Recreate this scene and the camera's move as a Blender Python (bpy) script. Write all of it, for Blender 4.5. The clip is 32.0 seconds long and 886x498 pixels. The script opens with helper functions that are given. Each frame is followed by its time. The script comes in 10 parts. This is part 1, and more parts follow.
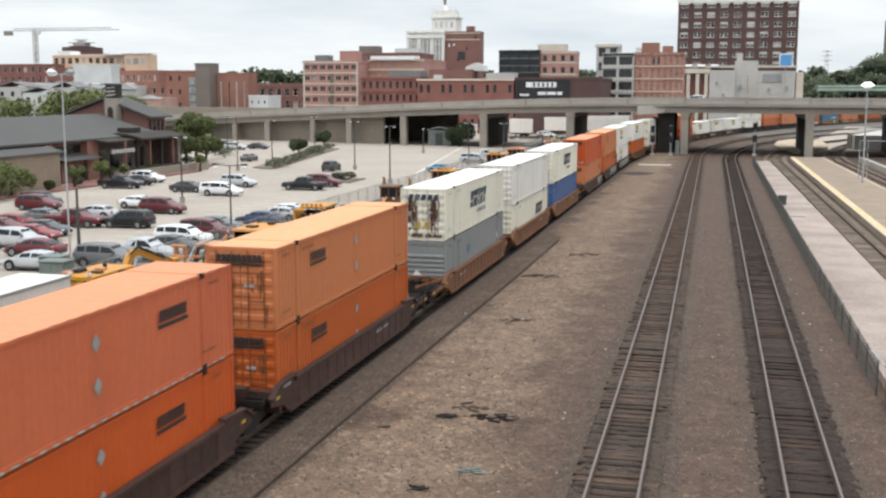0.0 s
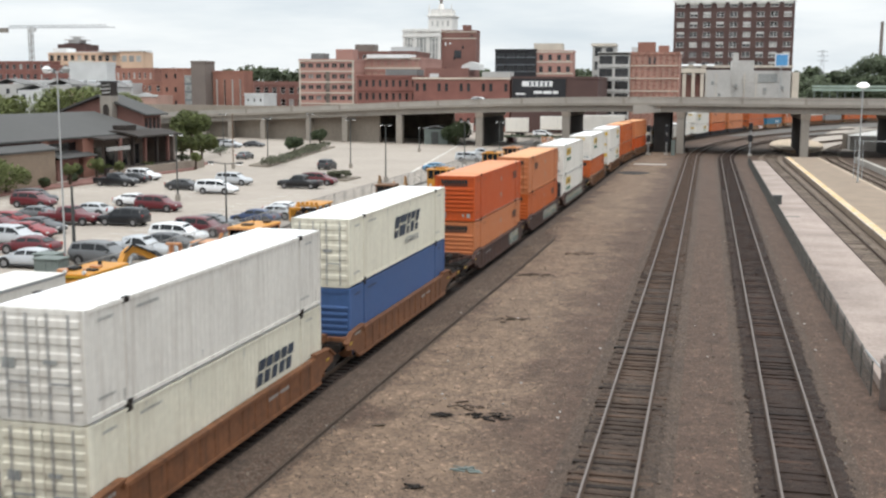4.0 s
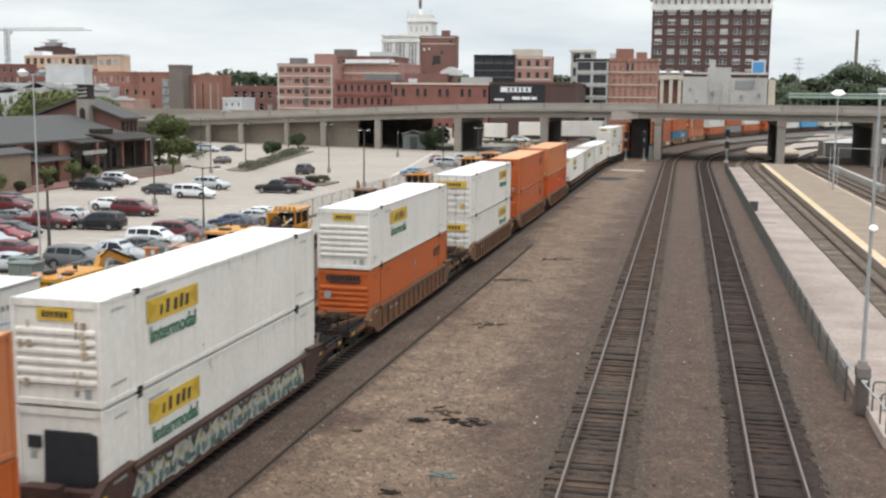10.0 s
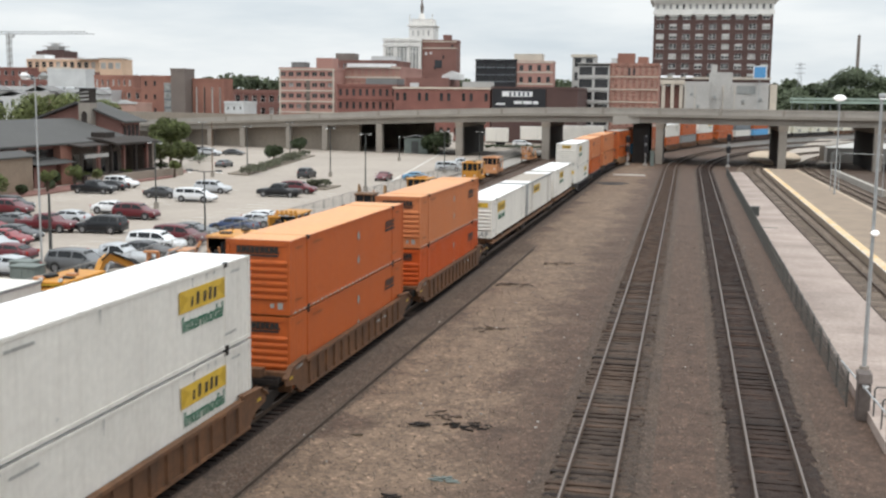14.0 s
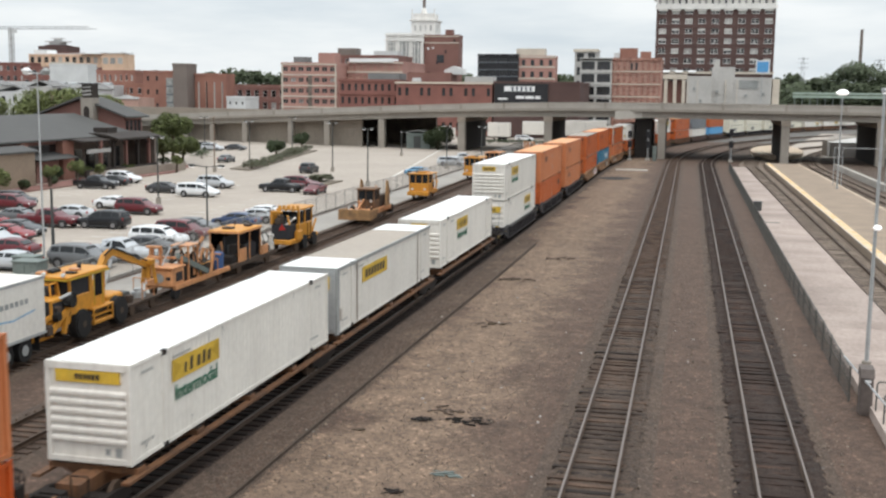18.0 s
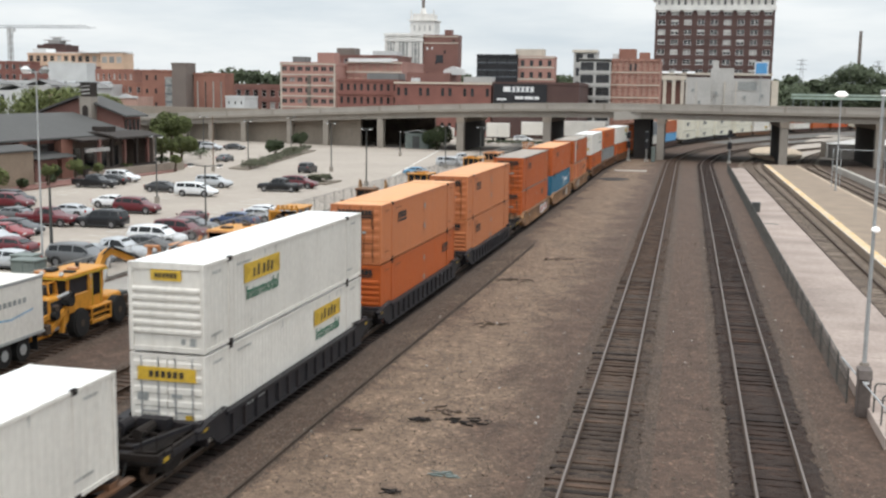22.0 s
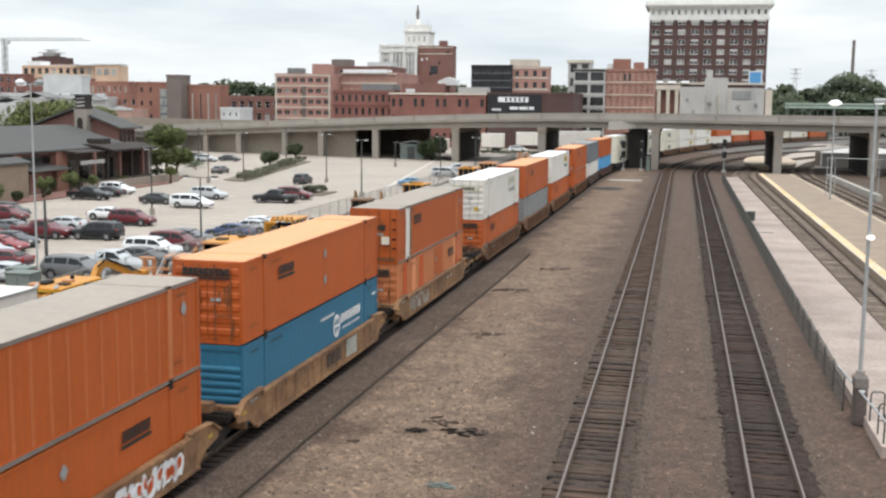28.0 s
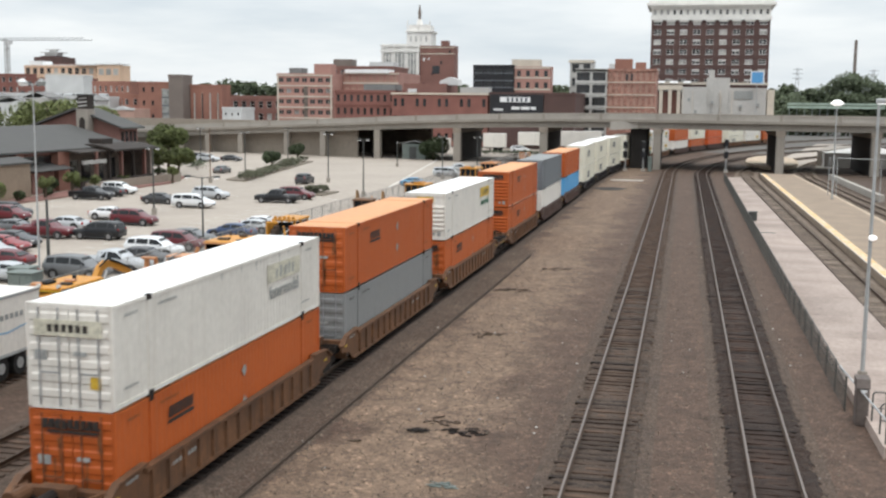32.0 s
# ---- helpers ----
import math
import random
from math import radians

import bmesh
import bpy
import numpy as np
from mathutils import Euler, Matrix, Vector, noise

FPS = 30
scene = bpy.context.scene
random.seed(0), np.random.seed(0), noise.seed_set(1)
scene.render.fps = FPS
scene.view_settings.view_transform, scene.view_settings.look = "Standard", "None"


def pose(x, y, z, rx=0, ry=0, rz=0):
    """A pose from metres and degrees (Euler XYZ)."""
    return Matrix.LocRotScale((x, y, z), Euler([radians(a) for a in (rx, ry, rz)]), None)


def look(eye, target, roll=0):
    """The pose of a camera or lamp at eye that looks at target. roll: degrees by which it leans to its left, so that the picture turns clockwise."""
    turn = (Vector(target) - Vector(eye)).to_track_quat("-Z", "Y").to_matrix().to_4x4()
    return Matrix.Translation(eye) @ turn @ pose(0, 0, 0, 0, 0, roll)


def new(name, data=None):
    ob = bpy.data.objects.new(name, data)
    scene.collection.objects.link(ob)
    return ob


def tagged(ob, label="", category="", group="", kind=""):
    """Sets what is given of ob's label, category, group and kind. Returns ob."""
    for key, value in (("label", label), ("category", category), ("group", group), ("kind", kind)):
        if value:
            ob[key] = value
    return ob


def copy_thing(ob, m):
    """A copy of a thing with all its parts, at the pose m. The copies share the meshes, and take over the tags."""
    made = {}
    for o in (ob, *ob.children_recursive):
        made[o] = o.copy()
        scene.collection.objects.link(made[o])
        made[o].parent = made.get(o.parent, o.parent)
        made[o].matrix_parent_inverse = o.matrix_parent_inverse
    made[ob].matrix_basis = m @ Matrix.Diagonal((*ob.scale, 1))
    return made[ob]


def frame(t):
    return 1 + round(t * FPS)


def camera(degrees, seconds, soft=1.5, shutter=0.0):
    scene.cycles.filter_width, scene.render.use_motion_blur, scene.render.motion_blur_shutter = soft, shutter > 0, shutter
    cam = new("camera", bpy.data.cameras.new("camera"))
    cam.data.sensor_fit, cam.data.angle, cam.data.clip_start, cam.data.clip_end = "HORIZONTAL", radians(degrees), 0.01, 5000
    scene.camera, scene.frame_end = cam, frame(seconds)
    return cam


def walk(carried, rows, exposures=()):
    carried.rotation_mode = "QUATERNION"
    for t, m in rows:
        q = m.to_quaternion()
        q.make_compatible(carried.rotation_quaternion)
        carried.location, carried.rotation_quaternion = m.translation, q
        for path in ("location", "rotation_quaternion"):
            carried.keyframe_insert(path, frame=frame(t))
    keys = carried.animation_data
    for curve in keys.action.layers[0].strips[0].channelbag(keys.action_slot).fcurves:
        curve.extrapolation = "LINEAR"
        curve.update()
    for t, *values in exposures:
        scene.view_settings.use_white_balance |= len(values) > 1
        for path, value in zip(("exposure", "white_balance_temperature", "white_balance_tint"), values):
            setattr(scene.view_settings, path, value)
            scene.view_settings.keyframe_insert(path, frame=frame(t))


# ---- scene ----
cam = camera(44.13, 32.0, soft=2.4, shutter=0.3)


def aim(yaw, pitch, roll, x, y, z):
    """A camera pose: yaw to the left of the tracks, pitch downwards, lean, place."""
    a, b = radians(yaw), radians(pitch)
    return look((x, y, z), (x - math.sin(a) * math.cos(b) * 50, y + math.cos(a) * math.cos(b) * 50, z - math.sin(b) * 50), roll)


walk(cam, [
    (0.0, aim(13.734, 8.252, 0.071, -0.028, -0.016, 11.518)),
    (0.5, aim(13.720, 8.217, 0.048, -0.028, -0.016, 11.518)),
    (1.0, aim(13.677, 8.140, 0.158, -0.028, -0.016, 11.518)),
    (1.5, aim(13.608, 8.173, 0.131, -0.028, -0.016, 11.518)),
    (2.0, aim(13.572, 8.210, 0.138, -0.028, -0.016, 11.518)),
    (2.5, aim(13.566, 8.253, 0.205, -0.028, -0.016, 11.518)),
    (3.0, aim(13.593, 8.336, 0.187, -0.028, -0.016, 11.518)),
    (3.5, aim(13.583, 8.345, 0.202, -0.028, -0.016, 11.518)),
    (5.5, aim(12.779, 8.000, 0.683, -0.014, -0.008, 11.523)),
    (6.0, aim(12.459, 7.898, 0.696, 0.002, -0.002, 11.519)),
    (6.5, aim(12.272, 7.872, 0.650, 0.002, -0.002, 11.519)),
    (7.0, aim(12.246, 7.894, 0.680, 0.002, -0.002, 11.519)),
    (7.5, aim(12.337, 7.957, 0.599, 0.002, -0.002, 11.519)),
    (8.0, aim(12.330, 7.949, 0.597, 0.002, -0.002, 11.519)),
    (8.5, aim(12.313, 7.982, 0.607, 0.002, -0.002, 11.519)),
    (9.0, aim(12.285, 7.958, 0.620, 0.002, -0.002, 11.519)),
    (9.5, aim(12.355, 8.031, 0.614, 0.002, -0.002, 11.519)),
    (10.0, aim(12.356, 8.038, 0.595, 0.002, -0.002, 11.519)),
    (10.5, aim(12.499, 8.083, 0.538, 0.002, -0.002, 11.519)),
    (11.0, aim(12.401, 7.995, 0.700, 0.002, -0.002, 11.519)),
    (11.5, aim(12.409, 8.037, 0.532, 0.002, -0.002, 11.519)),
    (12.0, aim(12.445, 8.006, 0.632, 0.002, -0.002, 11.519)),
    (12.5, aim(12.435, 7.944, 0.570, 0.002, -0.002, 11.519)),
    (13.0, aim(12.513, 7.952, 0.747, 0.002, -0.002, 11.519)),
    (13.5, aim(12.462, 7.810, 0.796, 0.002, -0.002, 11.519)),
    (14.0, aim(12.424, 7.819, 0.715, 0.002, -0.002, 11.519)),
    (14.5, aim(12.510, 7.919, 0.644, 0.002, -0.002, 11.519)),
    (16.5, aim(12.518, 8.037, 0.660, 0.002, -0.002, 11.519)),
    (17.0, aim(12.513, 8.089, 0.707, 0.002, -0.002, 11.519)),
    (17.5, aim(12.514, 8.073, 0.700, 0.002, -0.002, 11.519)),
    (18.0, aim(12.540, 8.084, 0.681, 0.002, -0.002, 11.519)),
    (18.5, aim(12.438, 8.039, 0.784, 0.002, -0.002, 11.519)),
    (19.0, aim(12.466, 8.128, 0.746, 0.002, -0.002, 11.519)),
    (19.5, aim(12.468, 8.162, 0.907, 0.002, -0.002, 11.519)),
    (20.0, aim(12.434, 8.204, 0.831, 0.002, -0.002, 11.519)),
    (20.5, aim(12.544, 8.253, 0.827, 0.002, -0.002, 11.519)),
    (21.0, aim(12.539, 8.219, 0.800, 0.002, -0.002, 11.519)),
    (21.5, aim(12.494, 8.158, 0.894, 0.002, -0.002, 11.519)),
    (22.0, aim(12.457, 8.072, 0.885, 0.002, -0.002, 11.519)),
    (22.5, aim(12.482, 8.098, 0.805, 0.002, -0.002, 11.519)),
    (23.0, aim(12.515, 8.081, 0.794, 0.002, -0.002, 11.519)),
    (23.5, aim(12.448, 8.009, 0.908, 0.002, -0.002, 11.519)),
    (24.0, aim(12.515, 8.068, 0.686, 0.002, -0.002, 11.519)),
    (24.5, aim(12.514, 8.065, 0.705, 0.002, -0.002, 11.519)),
    (25.0, aim(12.409, 8.075, 0.882, 0.002, -0.002, 11.519)),
    (25.5, aim(12.116, 7.817, 0.898, 0.002, -0.002, 11.519)),
    (27.5, aim(12.125, 7.472, 0.709, 0.002, -0.002, 11.519)),
    (28.0, aim(12.230, 7.522, 0.617, 0.002, -0.002, 11.519)),
    (28.5, aim(12.344, 7.478, 0.463, 0.002, -0.002, 11.519)),
    (29.0, aim(12.394, 7.489, 0.437, 0.002, -0.002, 11.519)),
    (29.5, aim(12.393, 7.515, 0.551, 0.002, -0.002, 11.519)),
    (30.0, aim(12.339, 7.431, 0.671, 0.002, -0.002, 11.519)),
    (30.5, aim(12.320, 7.461, 0.598, 0.002, -0.002, 11.519)),
    (31.0, aim(12.362, 7.455, 0.563, 0.002, -0.002, 11.519)),
    (31.5, aim(12.376, 7.489, 0.578, 0.002, -0.002, 11.519)),
    (32.0, aim(12.324, 7.525, 0.634, 0.002, -0.002, 11.519)),
], exposures=[(0, 0.28, 6650, 12), (7, 0.24, 6650, 12), (10, 0.20, 6650, 12), (13, 0.15, 6650, 12), (15, 0.20, 6650, 12), (17, 0.23, 6650, 12), (19, 0.15, 6650, 12), (22, 0.18, 6650, 12), (24, 0.12, 6650, 12), (25, 0.30, 6650, 12), (29, 0.31, 6650, 12), (32, 0.22, 6650, 12)])
# ---------------------------------------------------------------- light
world = bpy.data.worlds.new("overcast")
scene.world = world
world.use_nodes = True
wt = world.node_tree
wt.nodes.clear()
w_out = wt.nodes.new("ShaderNodeOutputWorld")
w_bg = wt.nodes.new("ShaderNodeBackground")
w_sky = wt.nodes.new("ShaderNodeTexSky")
w_sky.sky_type = "NISHITA"
w_sky.sun_disc = False
w_sky.sun_elevation = radians(67)
w_sky.sun_rotation = radians(160)
w_sky.air_density = 1.0
w_sky.dust_density = 3.0
w_gain = wt.nodes.new("ShaderNodeVectorMath")
w_gain.operation = "SCALE"
w_gain.inputs["Scale"].default_value = 0.11
w_co = wt.nodes.new("ShaderNodeTexCoord")
w_map = wt.nodes.new("ShaderNodeMapping")
w_map.inputs["Scale"].default_value = (2.0, 2.0, 11.0)
w_cl = wt.nodes.new("ShaderNodeTexNoise")
w_cl.inputs["Scale"].default_value = 1.6
w_cl.inputs["Detail"].default_value = 7
w_cl.inputs["Roughness"].default_value = 0.55
w_ramp = wt.nodes.new("ShaderNodeValToRGB")
w_ramp.color_ramp.elements[0].position = 0.33
w_ramp.color_ramp.elements[0].color = (0.60, 0.69, 0.75, 1)
w_ramp.color_ramp.elements[1].position = 0.62
w_ramp.color_ramp.elements[1].color = (0.84, 0.90, 0.92, 1)
w_sep = wt.nodes.new("ShaderNodeSeparateXYZ")
w_zen = wt.nodes.new("ShaderNodeMapRange")       # an overcast sky is brighter overhead
w_zen.inputs["From Min"].default_value = 0.10
w_zen.inputs["From Max"].default_value = 0.9
w_zen.inputs["To Min"].default_value = 1.0
w_zen.inputs["To Max"].default_value = 2.1
w_mul = wt.nodes.new("ShaderNodeVectorMath")
w_mul.operation = "SCALE"
w_mix = wt.nodes.new("ShaderNodeMix")
w_mix.data_type = "RGBA"
w_mix.inputs[0].default_value = 0.9
L = wt.links.new
L(w_co.outputs["Generated"], w_map.inputs["Vector"])
L(w_map.outputs["Vector"], w_cl.inputs["Vector"])
L(w_cl.outputs["Fac"], w_ramp.inputs["Fac"])
L(w_co.outputs["Generated"], w_sep.inputs["Vector"])
L(w_sep.outputs["Z"], w_zen.inputs["Value"])
L(w_ramp.outputs["Color"], w_mul.inputs[0])
L(w_zen.outputs["Result"], w_mul.inputs["Scale"])
L(w_sky.outputs["Color"], w_gain.inputs[0])
L(w_gain.outputs["Vector"], w_mix.inputs[6])
L(w_mul.outputs["Vector"], w_mix.inputs[7])
L(w_mix.outputs[2], w_bg.inputs["Color"])
L(w_bg.outputs["Background"], w_out.inputs["Surface"])

sun_data = bpy.data.lights.new("sun", "SUN")
sun_data.energy = 0.95
sun_data.angle = radians(22)
sun_data.color = (1.0, 0.96, 0.90)
sun = new("sun", sun_data)
sun.matrix_world = look((12, -42, 105), (0, 0, 0))

# ---------------------------------------------------------------- materials
def mat(name, col, rough=0.75, metal=0.0, var=0.22, s1=0.8, s2=14.0, bump=0.15, dist=0.01, col2=None, mixpos=0.55, streak=0.0,
        streak_col=(0.05, 0.035, 0.025), rand=0.0, coat=0.0, island=0.0, cells=0.0, spec=0.4, glow=0.0):
    """A surface with large stains, fine grain and relief, at real size. rand varies it from piece to piece."""
    m = bpy.data.materials.new(name)
    m.use_nodes = True
    t = m.node_tree
    t.nodes.clear()
    N, K = t.nodes.new, t.links.new
    out, bs = N("ShaderNodeOutputMaterial"), N("ShaderNodeBsdfPrincipled")
    K(bs.outputs[0], out.inputs[0])
    co = N("ShaderNodeTexCoord")
    n1, n2 = N("ShaderNodeTexNoise"), N("ShaderNodeTexNoise")
    n1.inputs["Scale"].default_value, n1.inputs["Detail"].default_value = s1, 5
    n2.inputs["Scale"].default_value, n2.inputs["Detail"].default_value = s2, 4
    K(co.outputs["Object"], n1.inputs["Vector"])
    K(co.outputs["Object"], n2.inputs["Vector"])
    r1 = N("ShaderNodeValToRGB")
    a, b = r1.color_ramp.elements
    c2 = col2 or tuple(c * (1 - var * 1.3) for c in col)
    a.position, a.color = max(0.0, mixpos - 0.2), (*c2, 1)
    b.position, b.color = min(1.0, mixpos + 0.12), (*col, 1)
    K(n1.outputs["Fac"], r1.inputs["Fac"])
    fine = N("ShaderNodeMapRange")
    fine.inputs["From Min"].default_value, fine.inputs["From Max"].default_value = 0.25, 0.75
    fine.inputs["To Min"].default_value, fine.inputs["To Max"].default_value = 1 - var, 1 + var
    K(n2.outputs["Fac"], fine.inputs["Value"])
    height = n2.outputs["Fac"]
    value = fine.outputs["Result"]
    if cells:
        vo = N("ShaderNodeTexVoronoi")
        vo.inputs["Scale"].default_value = cells
        K(co.outputs["Object"], vo.inputs["Vector"])
        sepc = N("ShaderNodeSeparateColor")
        K(vo.outputs["Color"], sepc.inputs[0])
        cr = N("ShaderNodeMapRange")
        cr.inputs["To Min"].default_value, cr.inputs["To Max"].default_value = 0.6, 1.4
        K(sepc.outputs[0], cr.inputs["Value"])
        mu = N("ShaderNodeMath")
        mu.operation = "MULTIPLY"
        K(value, mu.inputs[0])
        K(cr.outputs["Result"], mu.inputs[1])
        value = mu.outputs[0]
        height = vo.outputs["Distance"]
    if rand:
        oi = N("ShaderNodeObjectInfo")
        rr = N("ShaderNodeMapRange")
        rr.inputs["To Min"].default_value, rr.inputs["To Max"].default_value = 1 - rand, 1 + rand
        K(oi.outputs["Random"], rr.inputs["Value"])
        mu2 = N("ShaderNodeMath")
        mu2.operation = "MULTIPLY"
        K(value, mu2.inputs[0])
        K(rr.outputs["Result"], mu2.inputs[1])
        value = mu2.outputs[0]
    if island:
        gi, gr, g3 = N("ShaderNodeNewGeometry"), N("ShaderNodeMapRange"), N("ShaderNodeMath")
        gr.inputs["To Min"].default_value, gr.inputs["To Max"].default_value = 1 - island, 1 + island
        K(gi.outputs["Random Per Island"], gr.inputs["Value"])
        g3.operation = "MULTIPLY"
        K(value, g3.inputs[0])
        K(gr.outputs["Result"], g3.inputs[1])
        value = g3.outputs[0]
    sc = N("ShaderNodeVectorMath")
    sc.operation = "SCALE"
    K(r1.outputs["Color"], sc.inputs[0])
    K(value, sc.inputs["Scale"])
    colour = sc.outputs["Vector"]
    if streak:
        mp = N("ShaderNodeMapping")
        mp.inputs["Scale"].default_value = (5.0, 5.0, 0.35)
        n3 = N("ShaderNodeTexNoise")
        n3.inputs["Scale"].default_value, n3.inputs["Detail"].default_value = 1.0, 6
        K(co.outputs["Object"], mp.inputs["Vector"])
        K(mp.outputs["Vector"], n3.inputs["Vector"])
        sr = N("ShaderNodeMapRange")
        sr.inputs["From Min"].default_value, sr.inputs["From Max"].default_value = 0.5, 0.8
        sr.inputs["To Min"].default_value, sr.inputs["To Max"].default_value = 0.0, streak
        K(n3.outputs["Fac"], sr.inputs["Value"])
        mx = N("ShaderNodeMix")
        mx.data_type = "RGBA"
        K(sr.outputs["Result"], mx.inputs[0])
        K(colour, mx.inputs[6])
        mx.inputs[7].default_value = (*streak_col, 1)
        colour = mx.outputs[2]
    K(colour, bs.inputs["Base Color"])
    bs.inputs["Metallic"].default_value = metal
    rv = N("ShaderNodeMapRange")
    rv.inputs["To Min"].default_value, rv.inputs["To Max"].default_value = max(0.02, rough - 0.12), min(1, rough + 0.12)
    K(n1.outputs["Fac"], rv.inputs["Value"])
    K(rv.outputs["Result"], bs.inputs["Roughness"])
    bs.inputs["Specular IOR Level"].default_value = spec
    bs.inputs["Coat Weight"].default_value = coat
    if glow:
        bs.inputs["Emission Color"].default_value = (*col, 1)
        bs.inputs["Emission Strength"].default_value = glow
    if bump:
        bp = N("ShaderNodeBump")
        bp.inputs["Strength"].default_value, bp.inputs["Distance"].default_value = bump, dist
        K(height, bp.inputs["Height"])
        K(bp.outputs["Normal"], bs.inputs["Normal"])
    return m


M = {}
# ground
M["dirt"] = mat("dirt", (0.129, 0.105, 0.084), 0.95, var=0.22, s1=0.09, s2=2.2, cells=15, bump=0.6, dist=0.05, col2=(0.090, 0.075, 0.063), mixpos=0.5)
M["ballast"] = mat("ballast", (0.092, 0.063, 0.046), 0.95, var=0.3, s1=0.5, s2=3, cells=17, bump=0.8, dist=0.05, col2=(0.070, 0.048, 0.036), mixpos=0.5)
M["ballast_mid"] = mat("ballast_mid", (0.070, 0.0475, 0.034), 0.95, var=0.2, s1=0.3, s2=3, cells=17, bump=0.8, dist=0.05, col2=(0.050, 0.034, 0.025), mixpos=0.5)
M["ballast_dark"] = mat("ballast_dark", (0.034, 0.0195, 0.0135), 0.95, var=0.2, s1=0.3, s2=3, cells=17, bump=0.8, dist=0.05, col2=(0.026, 0.0155, 0.011), mixpos=0.5)
M["tan"] = mat("tan", (0.209, 0.167, 0.128), 0.95, var=0.2, s1=0.13, s2=2.5, cells=17, bump=0.6, dist=0.05, col2=(0.112, 0.091, 0.075), mixpos=0.5)
def yard(name, a, b, lo, hi):
    """Two kinds of gravel that run into one another across the yard, between two lines along the tracks."""
    m = bpy.data.materials.new(name)
    m.use_nodes = True
    t = m.node_tree
    t.nodes.clear()
    N, K = t.nodes.new, t.links.new
    out, bs = N("ShaderNodeOutputMaterial"), N("ShaderNodeBsdfPrincipled")
    K(bs.outputs[0], out.inputs[0])
    co, sx = N("ShaderNodeTexCoord"), N("ShaderNodeSeparateXYZ")
    K(co.outputs["Object"], sx.inputs[0])
    nz, big, vo = N("ShaderNodeTexNoise"), N("ShaderNodeTexNoise"), N("ShaderNodeTexVoronoi")
    nz.inputs["Scale"].default_value, nz.inputs["Detail"].default_value, nz.inputs["Roughness"].default_value = 0.22, 8, 0.62
    big.inputs["Scale"].default_value, big.inputs["Detail"].default_value, big.inputs["Roughness"].default_value = 1.1, 9, 0.68
    vo.inputs["Scale"].default_value = 16
    for n in (nz, big, vo):
        K(co.outputs["Object"], n.inputs["Vector"])
    sh = N("ShaderNodeMath")
    sh.operation = "MULTIPLY_ADD"
    K(nz.outputs["Fac"], sh.inputs[0])
    sh.inputs[1].default_value = 9.0
    K(sx.outputs["X"], sh.inputs[2])
    up, dn, mm = N("ShaderNodeMapRange"), N("ShaderNodeMapRange"), N("ShaderNodeMath")
    for q, (p0, p1) in ((up, lo), (dn, hi)):
        q.interpolation_type = "SMOOTHSTEP"
        q.inputs["From Min"].default_value, q.inputs["From Max"].default_value = p0 + 4.5, p1 + 4.5
        K(sh.outputs[0], q.inputs["Value"])
    mm.operation = "MULTIPLY"
    K(up.outputs["Result"], mm.inputs[0])
    K(dn.outputs["Result"], mm.inputs[1])
    mx = N("ShaderNodeMix")
    mx.data_type = "RGBA"
    mx.inputs[6].default_value, mx.inputs[7].default_value = (*a, 1), (*b, 1)
    K(mm.outputs[0], mx.inputs[0])
    sc, cr, br, mu = N("ShaderNodeSeparateColor"), N("ShaderNodeMapRange"), N("ShaderNodeMapRange"), N("ShaderNodeMath")
    K(vo.outputs["Color"], sc.inputs[0])
    K(sc.outputs[0], cr.inputs["Value"])
    cr.inputs["To Min"].default_value, cr.inputs["To Max"].default_value = 0.75, 1.25
    K(big.outputs["Fac"], br.inputs["Value"])
    br.inputs["From Min"].default_value, br.inputs["From Max"].default_value = 0.3, 0.7
    br.inputs["To Min"].default_value, br.inputs["To Max"].default_value = 0.62, 1.30
    mu.operation = "MULTIPLY"
    K(cr.outputs["Result"], mu.inputs[0])
    K(br.outputs["Result"], mu.inputs[1])
    # clods and pale stones of hand size
    v2, s2, c2, mu2 = N("ShaderNodeTexVoronoi"), N("ShaderNodeSeparateColor"), N("ShaderNodeMapRange"), N("ShaderNodeMath")
    v2.inputs["Scale"].default_value = 5.0
    v2.inputs["Randomness"].default_value = 1.0
    K(co.outputs["Object"], v2.inputs["Vector"])
    K(v2.outputs["Color"], s2.inputs[0])
    K(s2.outputs[1], c2.inputs["Value"])
    c2.inputs["To Min"].default_value, c2.inputs["To Max"].default_value = 0.80, 1.20
    mu2.operation = "MULTIPLY"
    K(mu.outputs[0], mu2.inputs[0])
    K(c2.outputs["Result"], mu2.inputs[1])
    mu = mu2
    # scattered paler chips
    v3, s3, c3, mu3 = N("ShaderNodeTexVoronoi"), N("ShaderNodeSeparateColor"), N("ShaderNodeMapRange"), N("ShaderNodeMath")
    v3.inputs["Scale"].default_value = 8.5
    K(co.outputs["Object"], v3.inputs["Vector"])
    K(v3.outputs["Color"], s3.inputs[0])
    K(s3.outputs[2], c3.inputs["Value"])
    c3.inputs["From Min"].default_value, c3.inputs["From Max"].default_value = 0.86, 1.0
    c3.inputs["To Min"].default_value, c3.inputs["To Max"].default_value = 0.96, 1.75
    mu3.operation = "MULTIPLY"
    K(mu.outputs[0], mu3.inputs[0])
    K(c3.outputs["Result"], mu3.inputs[1])
    mu = mu3
    vs = N("ShaderNodeVectorMath")
    vs.operation = "SCALE"
    K(mx.outputs[2], vs.inputs[0])
    K(mu.outputs[0], vs.inputs["Scale"])
    K(vs.outputs["Vector"], bs.inputs["Base Color"])
    bs.inputs["Roughness"].default_value = 0.95
    bp = N("ShaderNodeBump")
